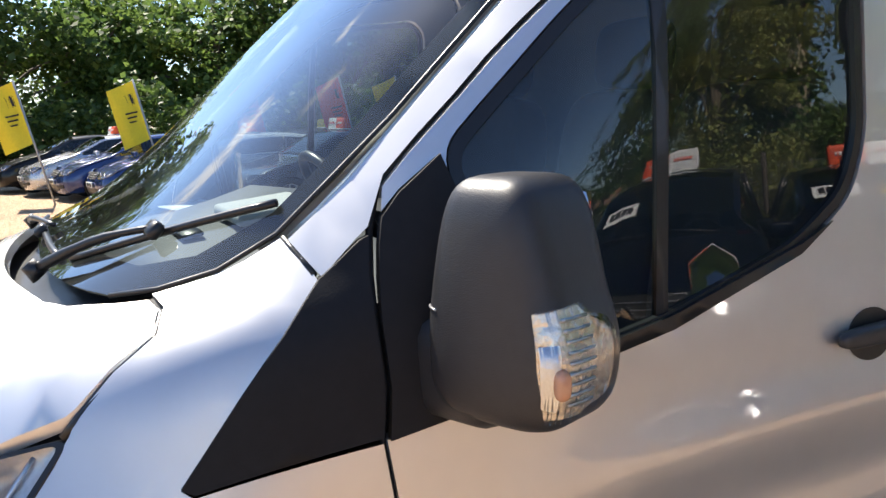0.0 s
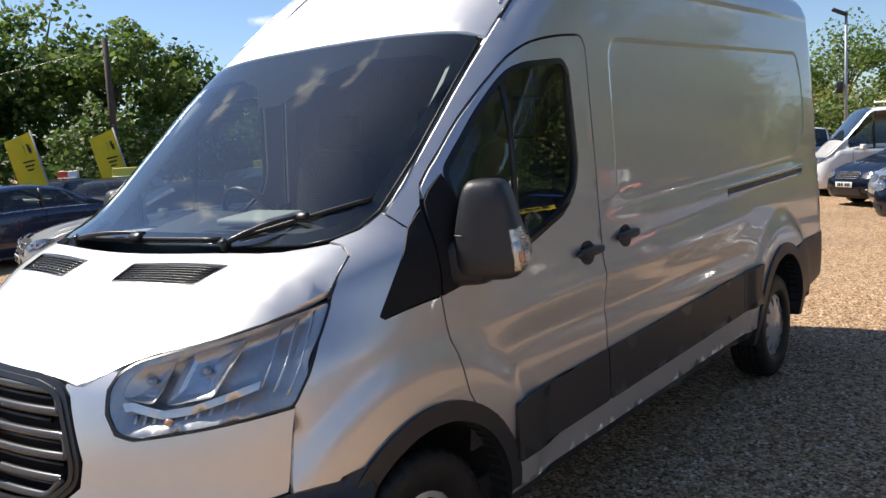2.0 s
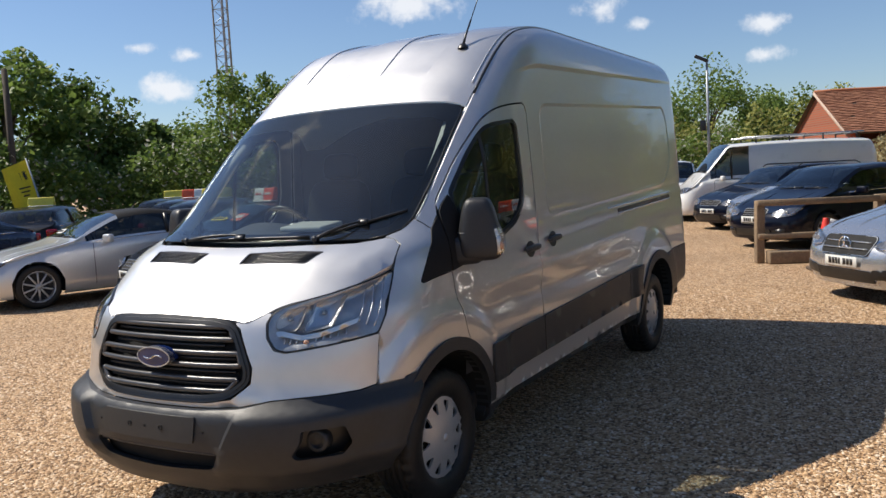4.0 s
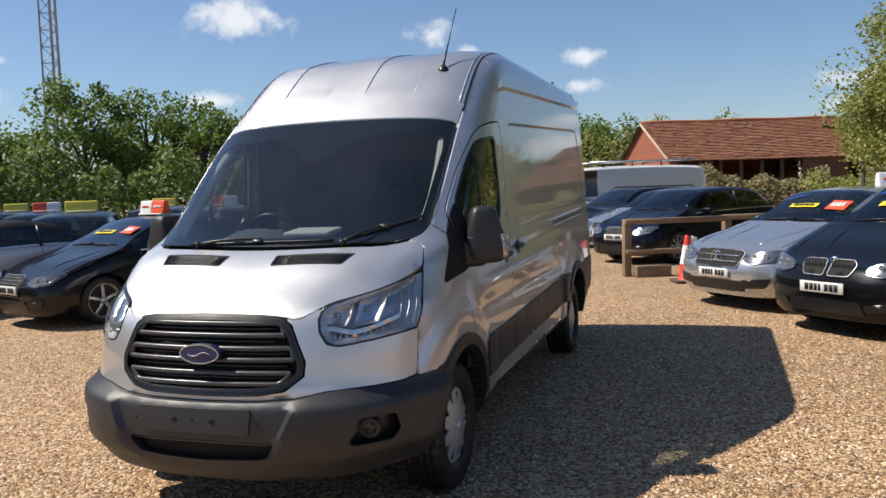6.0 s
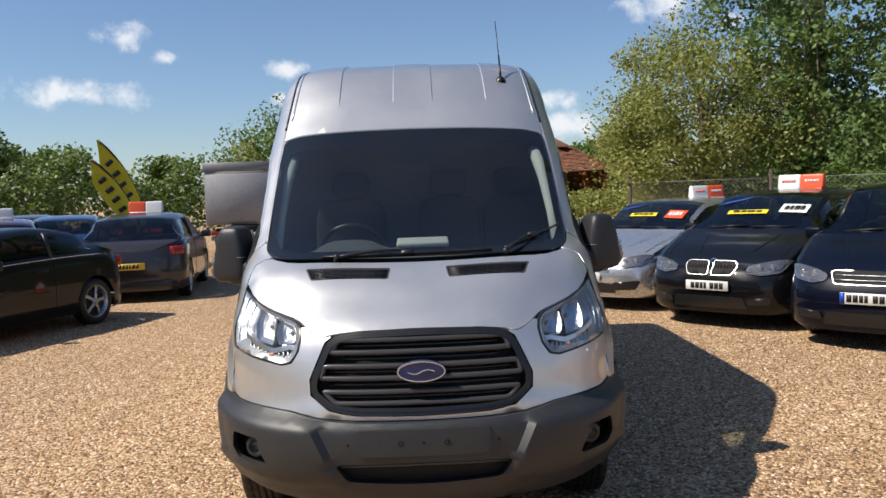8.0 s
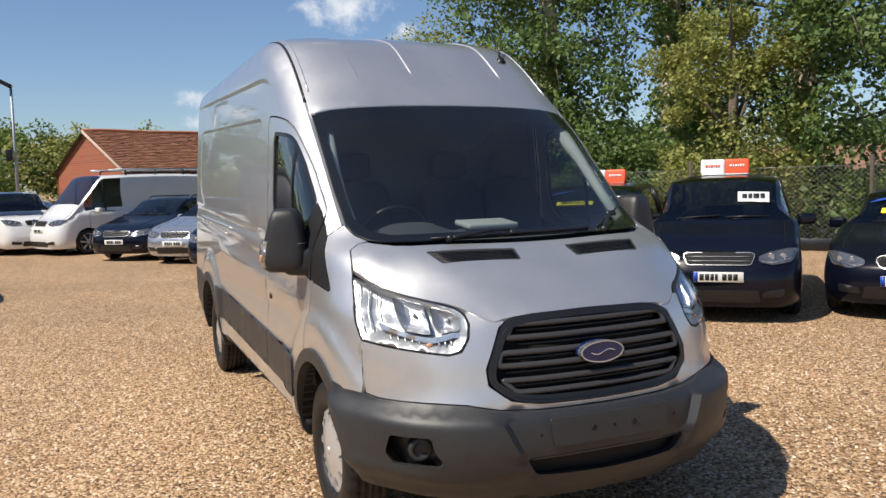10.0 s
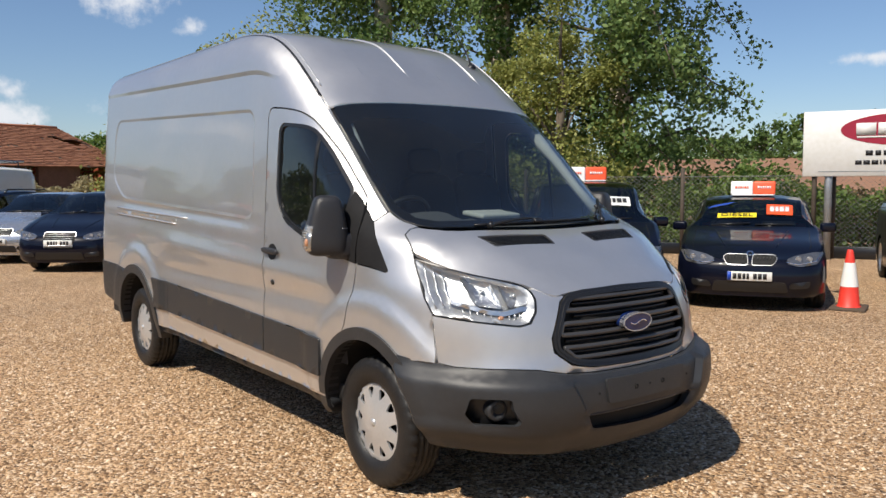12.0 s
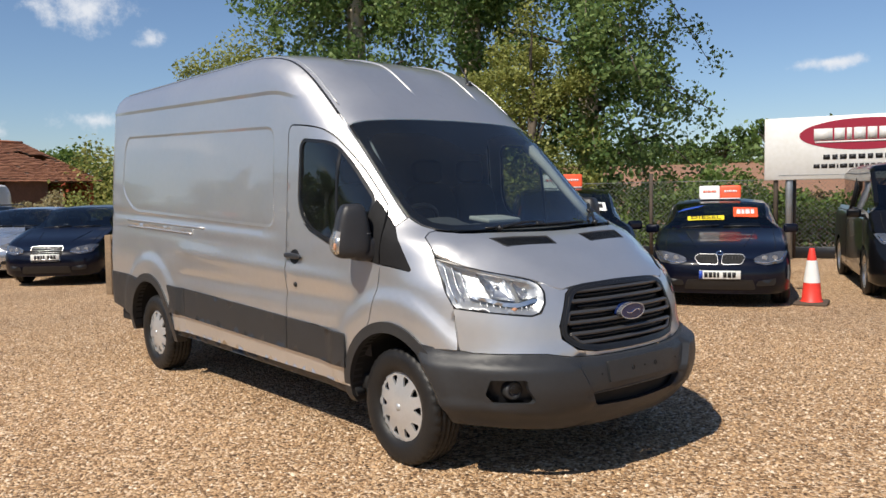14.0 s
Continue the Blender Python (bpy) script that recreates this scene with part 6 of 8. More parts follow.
        grid = [[bb.verts.new(on_screen_glass(x + w * (p - 0.5) + sk * (q - 0.5), u + du * (q - 0.5) + sk * 1.2 * (p - 0.5))) for p in np.linspace(0, 1, 6)] for q in np.linspace(0, 1, 3)]
        for r0, r1 in zip(grid, grid[1:]):
            for p in range(5):
                bb.faces.new((r0[p], r0[p + 1], r1[p + 1], r1[p]))
        st = part("window_sticker", bb, mt, ob, kind + " sticker in the windscreen")
        p0 = on_screen_glass(x, u, 0.018)
        tilt = math.degrees(math.atan2(H - cowl[1], roof0 - cowl[0]))
        if kind == "yellow" and diesel:
            part("lettering", text_bm("DIESEL", h * 1.0, Matrix.Translation(p0) @ pose(0, 0, 0, tilt, 0, 0) @ Matrix.Diagonal((1.35, 1, 1, 1))), INK, st)
        elif kind in ("yellow", "white", "orange"):
            part("lettering_bars", bars_bm([w * 0.16, w * 0.12, w * 0.18, w * 0.14], h * 0.42, w * 0.04, Matrix.Translation(p0) @ pose(0, 0, 0, tilt, 0, 0)), INK if kind != "orange" else SIGN_WHITE, st)
    if sign:
        roof_sign(ob, 0.0, (roof0 + roof1) / 2 - 0.35 + sign_back, H - 0.006 - 0.03 * sign_back, sign, sign_turn)
    return ob


TWO_TONE = (SIGN_WHITE, SIGN_ORANGE)
STICK = (("yellow", -0.22, 0.42, 0.50, 0.10), ("orange", 0.36, 0.50, 0.30, 0.22), ("blue", -0.38, 0.72, 0.34, 0.08))
# row to the right of the van, noses towards it
car("silver saloon with a star-badged grille and windscreen stickers", PAINTS["silver"], (2.27, 7.74), (-0.745, -0.667), 4.88, 0.925, 1.47, 2.87, 0.84, (1.30, 1.02), 2.12, 3.35, (4.25, 1.08), 0.70, 0.96, 0.335, 5, "star", TWO_TONE,
    (("yellow", -0.12, 0.42, 0.46, 0.10), ("orange", 0.42, 0.45, 0.30, 0.24), ("blue", -0.45, 0.70, 0.30, 0.07)), group="cars beside the fence", sign_back=0.95, sign_turn=66)
car("black compact people carrier with a roof sign and stickers", PAINTS["black"], (3.32, 5.87), (-0.72, -0.69), 4.34, 0.90, 1.57, 2.67, 0.86, (1.05, 1.08), 1.95, 3.55, (4.15, 1.10), 0.74, 1.02, 0.325, 10, "kidney", TWO_TONE,
    (("yellow", -0.15, 0.38, 0.52, 0.10), ("white", 0.42, 0.48, 0.34, 0.22), ("blue", -0.42, 0.70, 0.34, 0.08)), group="cars beside the fence", sign_back=0.40)
car("dark blue people carrier with a chrome grille", PAINTS["navy"], (4.28, 4.16), (-0.69, -0.72), 4.47, 0.87, 1.64, 2.70, 0.95, (0.95, 1.08), 1.85, 3.70, (4.25, 1.12), 0.76, 1.02, 0.325, 10, "wide", TWO_TONE,
    (("white", 0.36, 0.45, 0.36, 0.24),), group="cars beside the fence", euro=True)
car("dark blue saloon with a diesel sticker and roof sign", PAINTS["navy"], (5.92, 3.14), (-0.85, -0.52), 4.53, 0.90, 1.42, 2.76, 0.76, (1.30, 0.98), 2.05, 3.20, (4.00, 1.06), 0.68, 0.92, 0.325, 5, "kidney", TWO_TONE,
    (("yellow", -0.20, 0.30, 0.52, 0.11), ("orange", 0.36, 0.50, 0.34, 0.30), ("blue", -0.42, 0.66, 0.30, 0.09)), group="cars beside the fence", diesel=True, euro=True)
car("dark blue family hatchback behind the wooden rail", PAINTS["navy"], (0.32, 13.55), (-0.62, -0.78), 4.36, 0.91, 1.48, 2.65, 0.90, (1.15, 1.02), 2.0, 3.5, (4.15, 1.08), 0.70, 0.95, 0.325, 10, "frame", None, (), group="cars behind the rail")
car("silver saloon parked behind the rail", PAINTS["silver"], (-0.30, 16.2), (-0.66, -0.75), 4.80, 0.92, 1.45, 2.80, 0.88, (1.30, 1.0), 2.1, 3.3, (4.2, 1.05), 0.70, 0.94, 0.33, 7, "wide", None, (), group="cars behind the rail")
car("dark blue estate car with roof rails", PAINTS["navy"], (-1.45, 18.0), (-0.66, -0.75), 4.77, 0.91, 1.49, 2.71, 0.92, (1.25, 1.02), 2.05, 4.0, (4.65, 1.05), 0.70, 0.95, 0.33, 7, "wide", None, (), group="cars behind the rail", rails=True)
# row to the left of the van
car("black three-door hatchback with a two-tone roof sign", PAINTS["black"], (-6.55, 5.20), (-0.33, -0.944), 4.24, 0.89, 1.42, 2.60, 0.85, (1.15, 0.99), 2.0, 3.2, (4.0, 1.02), 0.67, 0.93, 0.325, 5, "frame", TWO_TONE,
    (("yellow", -0.15, 0.40, 0.48, 0.10), ("orange", 0.40, 0.48, 0.28, 0.22)), group="cars left of the van")
car("pale silver coupe with a dark roof", PAINTS["pale_silver"], (-9.45, 4.60), (-0.33, -0.944), 4.70, 0.89, 1.40, 2.76, 0.80, (1.35, 0.98), 2.15, 3.1, (4.1, 1.02), 0.68, 0.92, 0.335, 10, "star", None, (("white", -0.4, 0.2, 0.3, 0.12),), group="cars left of the van", soft_top=True)
car("white hatchback with a star-badged dark grille", PAINTS["white"], (-15.0, 2.4), (0.15, -0.99), 4.30, 0.89, 1.43, 2.70, 0.85, (1.10, 1.0), 1.95, 3.3, (4.1, 1.02), 0.70, 0.95, 0.325, 5, "star", TWO_TONE, (), group="cars left of the van")
car("dark blue saloon with a two-tone roof sign", PAINTS["deep_blue"], (-12.9, 3.6), (0.15, -0.99), 4.60, 0.90, 1.46, 2.75, 0.88, (1.25, 1.0), 2.05, 3.30, (4.2, 1.05), 0.68, 0.94, 0.325, 10, "wide", TWO_TONE, (), group="cars left of the van")
for paint_, x_, y_, lab in (("blue", -17.0, 1.6, "blue hatchback"), ("blue", -19.0, 0.9, "blue hatchback"), ("silver", -21.0, 0.2, "silver saloon"), ("black", -23.0, -0.5, "black hatchback")):
    car(lab + " parked in a row with others", PAINTS[paint_], (x_, y_), (0.15, -0.99), 4.3, 0.89, 1.45, 2.6, 0.85, (1.15, 1.0), 2.0, 3.3, (4.1, 1.02), 0.68, 0.94, 0.32, 5, "wide", TWO_TONE if x_ in (-17.0, -21.0) else None, (), group="cars left of the van")
# backs of the cars further off
car("dark grey five-door hatchback seen from behind", PAINTS["grey"], (-5.55, 14.75), (-0.15, 0.99), 4.42, 0.91, 1.50, 2.69, 0.95, (1.15, 1.02), 2.0, 3.55, (4.25, 1.02), 0.70, 0.97, 0.325, 5, "wide", TWO_TONE, (), group="cars left of the van")
for paint_, nx, ny, hd, sg, lab in (("black", -11.0, 12.3, (-0.50, 0.87), (SIGN_YELLOW,), "black hatchback"), ("maroon", -9.4, 15.4, (-0.4, 0.92), TWO_TONE, "maroon estate car"), ("blue", -8.9, 18.2, (-0.3, 0.95), None, "blue hatchback"),
                               ("red", -8.0, 20.4, (-0.3, 0.95), (SIGN_YELLOW,), "red hatchback"), ("black", -14.0, 14.5, (-0.5, 0.87), TWO_TONE, "black saloon"), ("grey", -13.0, 18.0, (-0.4, 0.92), (SIGN_YELLOW,), "dark grey hatchback"),
                               ("black", -17.0, 12.0, (-0.6, 0.8), (SIGN_YELLOW,), "black hatchback"), ("navy", -19.0, 9.0, (-0.6, 0.8), (SIGN_YELLOW,), "dark blue saloon"), ("navy", -17.5, 17.0, (-0.5, 0.87), (SIGN_YELLOW,), "dark blue saloon"), ("black", -22.0, 13.5, (-0.5, 0.87), TWO_TONE, "black hatchback"), ("maroon", -11.6, 21.5, (-0.4, 0.92), None, "maroon hatchback"),
                               ("black", -1.6, 26.0, (0.9, -0.4), None, "black saloon")):
    car(lab + " seen among parked cars", PAINTS[paint_], (nx, ny), hd, 4.25, 0.89, 1.46, 2.6, 0.88, (1.15, 1.0), 2.0, 3.4, (4.08, 1.02), 0.69, 0.95, 0.32, 5, "wide", sg, (), group="cars further off")

# vans and trucks further off
white_van = car("white panel van with a roof rack", PAINTS["white"], (-3.25, 21.6), (-0.90, -0.43), 5.7, 0.97, 2.15, 3.3, 0.95, (0.72, 1.28), 1.50, 5.2, (5.55, 1.75), 0.90, 1.12, 0.34, 7, "bar", None, (), group="vans further off", glass_to=2.0, cab_taper=0.10)
rack = thing("roof_rack", "galvanised roof rack on the white van", "roof rack", "", white_van.matrix_world @ pose(0, 0, 0))
for y in (2.2, 3.1, 4.0, 4.9):
    part("crossbar", tube_bm([(-0.75, y, 2.1), (-0.74, y, 2.25), (0.74, y, 2.25), (0.75, y, 2.1)], 0.022, 6), BLACK_TRIM, rack)
for x in (-0.7, 0.7, 0.35):
    part("side_tube", tube_bm([(x, 1.9, 2.27), (x, 5.1, 2.27)], 0.024, 6), ALLOY, rack)
car("black minibus van parked beside the cone", PAINTS["black"], (8.25, 1.15), (-0.86, -0.51), 4.9, 0.95, 1.95, 3.0, 0.90, (0.75, 1.20), 1.50, 4.4, (4.75, 1.5), 0.86, 1.12, 0.34, 5, "bar", None, (), group="cars beside the fence", cab_taper=0.12)
car("white pickup seen among parked cars", PAINTS["white"], (-3.2, 22.2), (0.35, -0.94), 5.1, 0.92, 1.74, 3.2, 0.95, (1.35, 1.16), 2.15, 3.05, (3.45, 1.22), 0.92, 1.10, 0.38, 5, "bar", None, (), group="vans further off")
truck = thing("box_truck", "grey box-bodied lorry seen from behind", "lorry", "", pose(-5.55, 22.6, 0, 0, 0, 6))
TRUCK_GREY = mat("grey_painted_box_body", (0.27, 0.275, 0.29), 0.6, 0.1, 0, 0.15, 1.5)
part("box_body", box_bm(2.25, 4.2, 1.95, pose(0, 2.1, 1.86), 0.02, 1), TRUCK_GREY, truck)
part("roof_edge", box_bm(2.29, 0.06, 0.28, pose(0, -0.02, 2.70), 0.01, 1), GALV_DARK, truck)
part("tail_lift", box_bm(2.1, 0.08, 1.5, pose(0, -0.06, 1.72), 0.015, 1), TRUCK_GREY, truck)
part("chassis", box_bm(0.9, 5.6, 0.22, pose(0, 2.6, 0.75), 0.02, 1), DEEP, truck)
part("under_bar", box_bm(2.0, 0.10, 0.14, pose(0, 0.0, 0.48), 0.02, 1), GALV_DARK, truck)
part("cab", box_bm(1.95, 1.6, 1.7, pose(0, 5.2, 1.35), 0.12, 2), PAINTS["white"], truck)
for x in (-0.85, 0.85):
    part("tail_lamp", box_bm(0.34, 0.05, 0.13, pose(x, -0.05, 0.64), 0.015, 1), TAIL, truck)
    for y in (0.9, 4.9):
        part("tyre", lathe_bm([(0.22, -0.10), (0.36, -0.11), (0.38, -0.08), (0.38, 0.08), (0.36, 0.11), (0.22, 0.10)], 28, None, pose(x, y, 0.38)), RUBBER, truck)

# ---- trees, hedges and the land around ----


def leaf_mat(name, colour, light):
    m = bpy.data.materials.new(name)
    m.use_nodes = True
    n, l = m.node_tree.nodes, m.node_tree.links
    p = n["Principled BSDF"]
    p.inputs["Roughness"].default_value = 0.55
    p.inputs["Specular IOR Level"].default_value = 0.35
    g, ramp = n.new("ShaderNodeNewGeometry"), n.new("ShaderNodeMix")
    ramp.data_type = "RGBA"
    ramp.inputs[6].default_value, ramp.inputs[7].default_value = (*colour, 1), (*light, 1)
    l.new(g.outputs["Random Per Island"], ramp.inputs["Factor"])
    t, mix = n.new("ShaderNodeBsdfTranslucent"), n.new("ShaderNodeMixShader")
    l.new(ramp.outputs[2], p.inputs["Base Color"]), l.new(ramp.outputs[2], t.inputs["Color"])
    mix.inputs[0].default_value = 0.42
    l.new(p.outputs[0], mix.inputs[1]), l.new(t.outputs[0], mix.inputs[2]), l.new(mix.outputs[0], n["Material Output"].inputs["Surface"])
    return m


LEAF_DARK = leaf_mat("dark_leaves", (0.042, 0.080, 0.020), (0.13, 0.20, 0.048))
LEAF_MID = leaf_mat("green_leaves", (0.075, 0.135, 0.030), (0.20, 0.28, 0.065))
LEAF_LIGHT = leaf_mat("yellow_green_leaves", (0.19, 0.22, 0.05), (0.40, 0.41, 0.13))
LEAF_POPLAR = leaf_mat("poplar_leaves", (0.085, 0.155, 0.042), (0.24, 0.33, 0.11))
BLOSSOM = leaf_mat("white_hawthorn_blossom", (0.42, 0.42, 0.34), (0.62, 0.61, 0.52))
DRY_PALE = leaf_mat("dry_tan_bramble", (0.26, 0.22, 0.11), (0.44, 0.38, 0.21))
DRY = leaf_mat("dry_brown_bramble", (0.10, 0.075, 0.035), (0.20, 0.16, 0.075))
BARK = mat("grey_brown_bark", (0.13, 0.105, 0.08), 0.9, 0, 0, 0.35, 6.0, 0.8, 24.0)


def leaf_object(name, centres, size, material, rng, parent=None, up=0.35):
    """Many small folded leaves in one mesh."""
    n = len(centres)
    d = rng.normal(size=(n, 3))
    d[:, 2] = np.abs(d[:, 2]) + up
    d /= np.linalg.norm(d, axis=1)[:, None]
    a = np.cross(d, rng.normal(size=(n, 3)))
    a /= np.linalg.norm(a, axis=1)[:, None] + 1e-9
    c = np.cross(d, a)
    s = (size * rng.uniform(0.6, 1.35, n))[:, None]
    pts = np.stack([centres - a * s * 0.5, centres + c * s * 0.34 - d * s * 0.08, centres + a * s * 0.5, centres - c * s * 0.34 - d * s * 0.08], 1).reshape(-1, 3)
    me = bpy.data.meshes.new(name)
    me.vertices.add(4 * n), me.loops.add(4 * n), me.polygons.add(n)
    me.vertices.foreach_set("co", pts.astype(np.float32).ravel())
    me.loops.foreach_set("vertex_index", np.arange(4 * n, dtype=np.int32))
    me.polygons.foreach_set("loop_start", np.arange(0, 4 * n, 4, dtype=np.int32))
    me.update()
    me.materials.append(material)
    ob = new(name, me)
    if parent is not None:
        ob.parent = parent
    return ob


def crown_points(rng, n, clumps, radius, low, high, spread=0.22, squash=1.0):
    """Leaf places in clumps over an uneven crown between two heights."""
    mid, half_h = (low + high) / 2, (high - low) / 2
    u = rng.normal(size=(clumps, 3))
    u /= np.linalg.norm(u, axis=1)[:, None]
    rr = rng.uniform(0.45, 1.0, clumps) ** 0.6
    cen = u * rr[:, None] * (radius, radius, half_h) * rng.uniform(0.8, 1.12, clumps)[:, None]
    cen[:, 2] += mid
    size = rng.uniform(0.6, 1.5, clumps) * spread * radius
    pick = rng.integers(0, clumps, n)
    v = rng.normal(size=(n, 3))
    v /= np.linalg.norm(v, axis=1)[:, None]
    pts = cen[pick] + v * (rng.uniform(0, 1, n) ** 0.45)[:, None] * size[pick][:, None] * (1, 1, 0.75 * squash)
    return pts, cen


def tree(label, x, y, h, r, leaves, material, leaf=0.22, low=0.25, clumps=46, trunk=0.16, seed=0, group="trees", spread=0.24):
    rng = np.random.default_rng(seed)
    ob = thing("tree", label, "tree", group, pose(x, y, -0.05))
    pts, cen = crown_points(rng, leaves, clumps, r, h * low, h, spread)
    b = tube_bm([(0, 0, 0), (0.03 * h * rng.uniform(-1, 1), 0.02 * h, h * 0.3), (0.04 * h * rng.uniform(-1, 1), 0.0, h * 0.6), (0, 0, h * 0.85)], [trunk * 1.25, trunk, trunk * 0.65, trunk * 0.2], 9)
    part("trunk", b, BARK, ob)
    b = bmesh.new()
    for c in cen[:: max(1, clumps // 16)]:
        z0 = min(max(h * 0.2, c[2] * 0.6), h * 0.75)
        tube_bm([(0, 0, z0), (c[0] * 0.45, c[1] * 0.45, z0 + (c[2] - z0) * 0.6), tuple(c)], [trunk * 0.5, trunk * 0.3, trunk * 0.1], 5, b)
    tagged(part("branchwork", b, BARK, ob), kind="stuff")
    leaf_object("crown", pts, leaf, material, rng, ob)
    return ob


def polar(az, d):
    return 1 + d * math.sin(radians(az)), -2 + d * math.cos(radians(az))


far_trees = [  # azimuth, distance, height, crown radius, kind
    (-118, 32, 9.5, 4.2, 0), (-109, 33, 9.0, 4.0, 0), (-101, 31, 9.0, 3.8, 0), (-94, 32, 8.6, 3.6, 0), (-87.5, 33, 7.6, 3.2, 0), (-82.5, 36, 6.6, 2.6, 1), (-78.5, 38, 7.4, 2.8, 1), (-74.5, 36, 7.6, 2.9, 1), (-70.5, 36, 7.6, 2.9, 0),
    (-66.0, 36, 7.0, 2.7, 0), (-60.5, 38, 8.0, 3.0, 1), (-56.5, 36, 7.3, 2.6, 1), (-52.0, 40, 6.6, 2.8, 0), (-48.8, 42, 5.0, 2.2, 0), (-45.8, 50, 4.8, 2.2, 1), (-41.5, 52, 9.0, 3.1, 1), (-37.5, 52, 8.0, 3.2, 1), (-33.8, 50, 6.8, 2.8, 1),
    (-30.0, 56, 6.6, 3.0, 0), (-25.0, 62, 5.6, 2.6, 1), (-18.0, 64, 4.6, 2.4, 1), (-10.5, 66, 8.0, 4.2, 1), (-6.5, 70, 6.8, 3.0, 1), (-3.0, 70, 6.4, 2.6, 2), (1.5, 72, 6.2, 2.6, 2), (12.0, 60, 5.0, 2.8, 1), (27.0, 48, 6.0, 3.0, 1), (36.0, 60, 5.5, 3.0, 0),
]
for k, (az, d, h, r, kind) in enumerate(far_trees):
    x, y = polar(az, d)
    tree(("dark broadleaf tree at the edge of the yard", "green broadleaf tree at the edge of the yard", "pale green willow at the edge of the yard")[kind], x, y, h * 1.04, r * 1.1, 8000, (LEAF_DARK, LEAF_MID, LEAF_LIGHT)[kind], 0.29, 0.06, 60, 0.18, 100 + k, spread=0.34)


def hedge(name, label, pts, height, depth, n, material, leaf, seed, bloom=0.0, rough=0.35):
    """A long hedge along pts: foliage of clumps, of kind stuff."""
    rng = np.random.default_rng(seed)
    p = np.array(pts, float)
    seg = np.linalg.norm(np.diff(p, axis=0), axis=1)
    t = rng.uniform(0, seg.sum(), n)
    i = np.clip(np.searchsorted(np.cumsum(seg), t), 0, len(seg) - 1)
    f = (t - np.concatenate([[0], np.cumsum(seg)])[i]) / seg[i]
    c = p[i] + (p[i + 1] - p[i]) * f[:, None]
    wave = 1 + rough * (0.5 * np.sin(t * 0.9 + seed) + 0.3 * np.sin(t * 2.3 + 1.7 * seed) + 0.2 * np.sin(t * 5.1))
    z = rng.uniform(0, 1, n) ** 0.75 * height * wave
    out = rng.normal(size=n) * depth * 0.33 * np.sqrt(np.clip(1.15 - z / (height * wave + 1e-6), 0.1, 1))
    nrm = np.stack([-(p[i + 1] - p[i])[:, 1], (p[i + 1] - p[i])[:, 0]], 1) / seg[i][:, None]
    c = c + nrm * out[:, None]
    cen = np.column_stack([c, z]) + rng.normal(size=(n, 3)) * 0.07
    ob = leaf_object(name, cen, leaf, material, rng)
    tagged(ob, label, "hedge", kind="stuff")
    if bloom:
        k = rng.choice(n, int(n * bloom), replace=False)
        fl = cen[k] + rng.normal(size=(len(k), 3)) * 0.05 + np.column_stack([0 * z[k], 0 * z[k] - 0.15, 0 * z[k] + 0.05])
        tagged(leaf_object("hawthorn_blossom", fl, leaf * 0.8, BLOSSOM, rng), "white blossom on the hawthorn hedge", "blossom", kind="stuff")


hedge("hedge", "dark overgrown hedge under the trees", [polar(a, 30) for a in (-125, -110, -95, -80, -68, -58)], 2.6, 2.5, 16000, LEAF_DARK, 0.25, 5)
hedge("hedge", "hawthorn hedge in flower behind the parked cars", [polar(a, d) for a, d in ((-60, 31), (-50, 33), (-40, 36), (-32, 38), (-24, 40), (-15, 43), (-8, 45))], 3.2, 2.4, 22000, LEAF_MID, 0.22, 6, 0.13)
hedge("hedge", "rough green bushes behind the barn", [polar(a, d) for a, d in ((-14, 52), (-8, 54), (-3, 55), (3, 58), (12, 52), (20, 40))], 4.2, 3.0, 12000, LEAF_LIGHT, 0.24, 7)
hedge("bramble", "dry tan brambles in front of the barn", [(1.5, 35.0), (4.0, 35.8), (6.8, 36.2)], 1.75, 1.8, 8000, DRY_PALE, 0.15, 8)
hedge("hedge", "low green bushes beside the willow", [(5.6, 30.5), (8.5, 27), (10.5, 26), (12.5, 24.5)], 1.7, 2.0, 9000, LEAF_LIGHT, 0.15, 9)
hedge("hedge", "green bushes along the chain-link fence", [(7.0, 18.6), (11.0, 14.6), (14.0, 10.8), (16.2, 7.0)], 1.6, 1.6, 30000, LEAF_MID, 0.11, 10)
hedge("hedge", "brown-green scrub beyond the fence", [(15.6, 8.2), (17.2, 4.5), (18.2, 0.5)], 1.45, 1.6, 12000, DRY, 0.12, 11)
hedge("hedge", "green bushes beyond the wire fence", [(13.4, 10.4), (15.2, 7.4), (16.8, 4.0), (17.8, 0.0)], 1.5, 1.5, 24000, LEAF_MID, 0.10, 12)

# the pale willow and the two poplars
tree("tall bushy willow with pale yellow-green leaves", 8.0, 19.3, 6.1, 2.9, 46000, LEAF_LIGHT, 0.10, 0.02, 110, 0.14, 21, spread=0.28)
tree("bushy willow with pale leaves", 11.9, 12.3, 6.3, 1.8, 24000, LEAF_LIGHT, 0.10, 0.02, 70, 0.12, 22, spread=0.30)


PALE_BARK = mat("pale_poplar_bark", (0.52, 0.44, 0.33), 0.9, 0, 0, 0.3, 5.0, 0.8, 20.0)


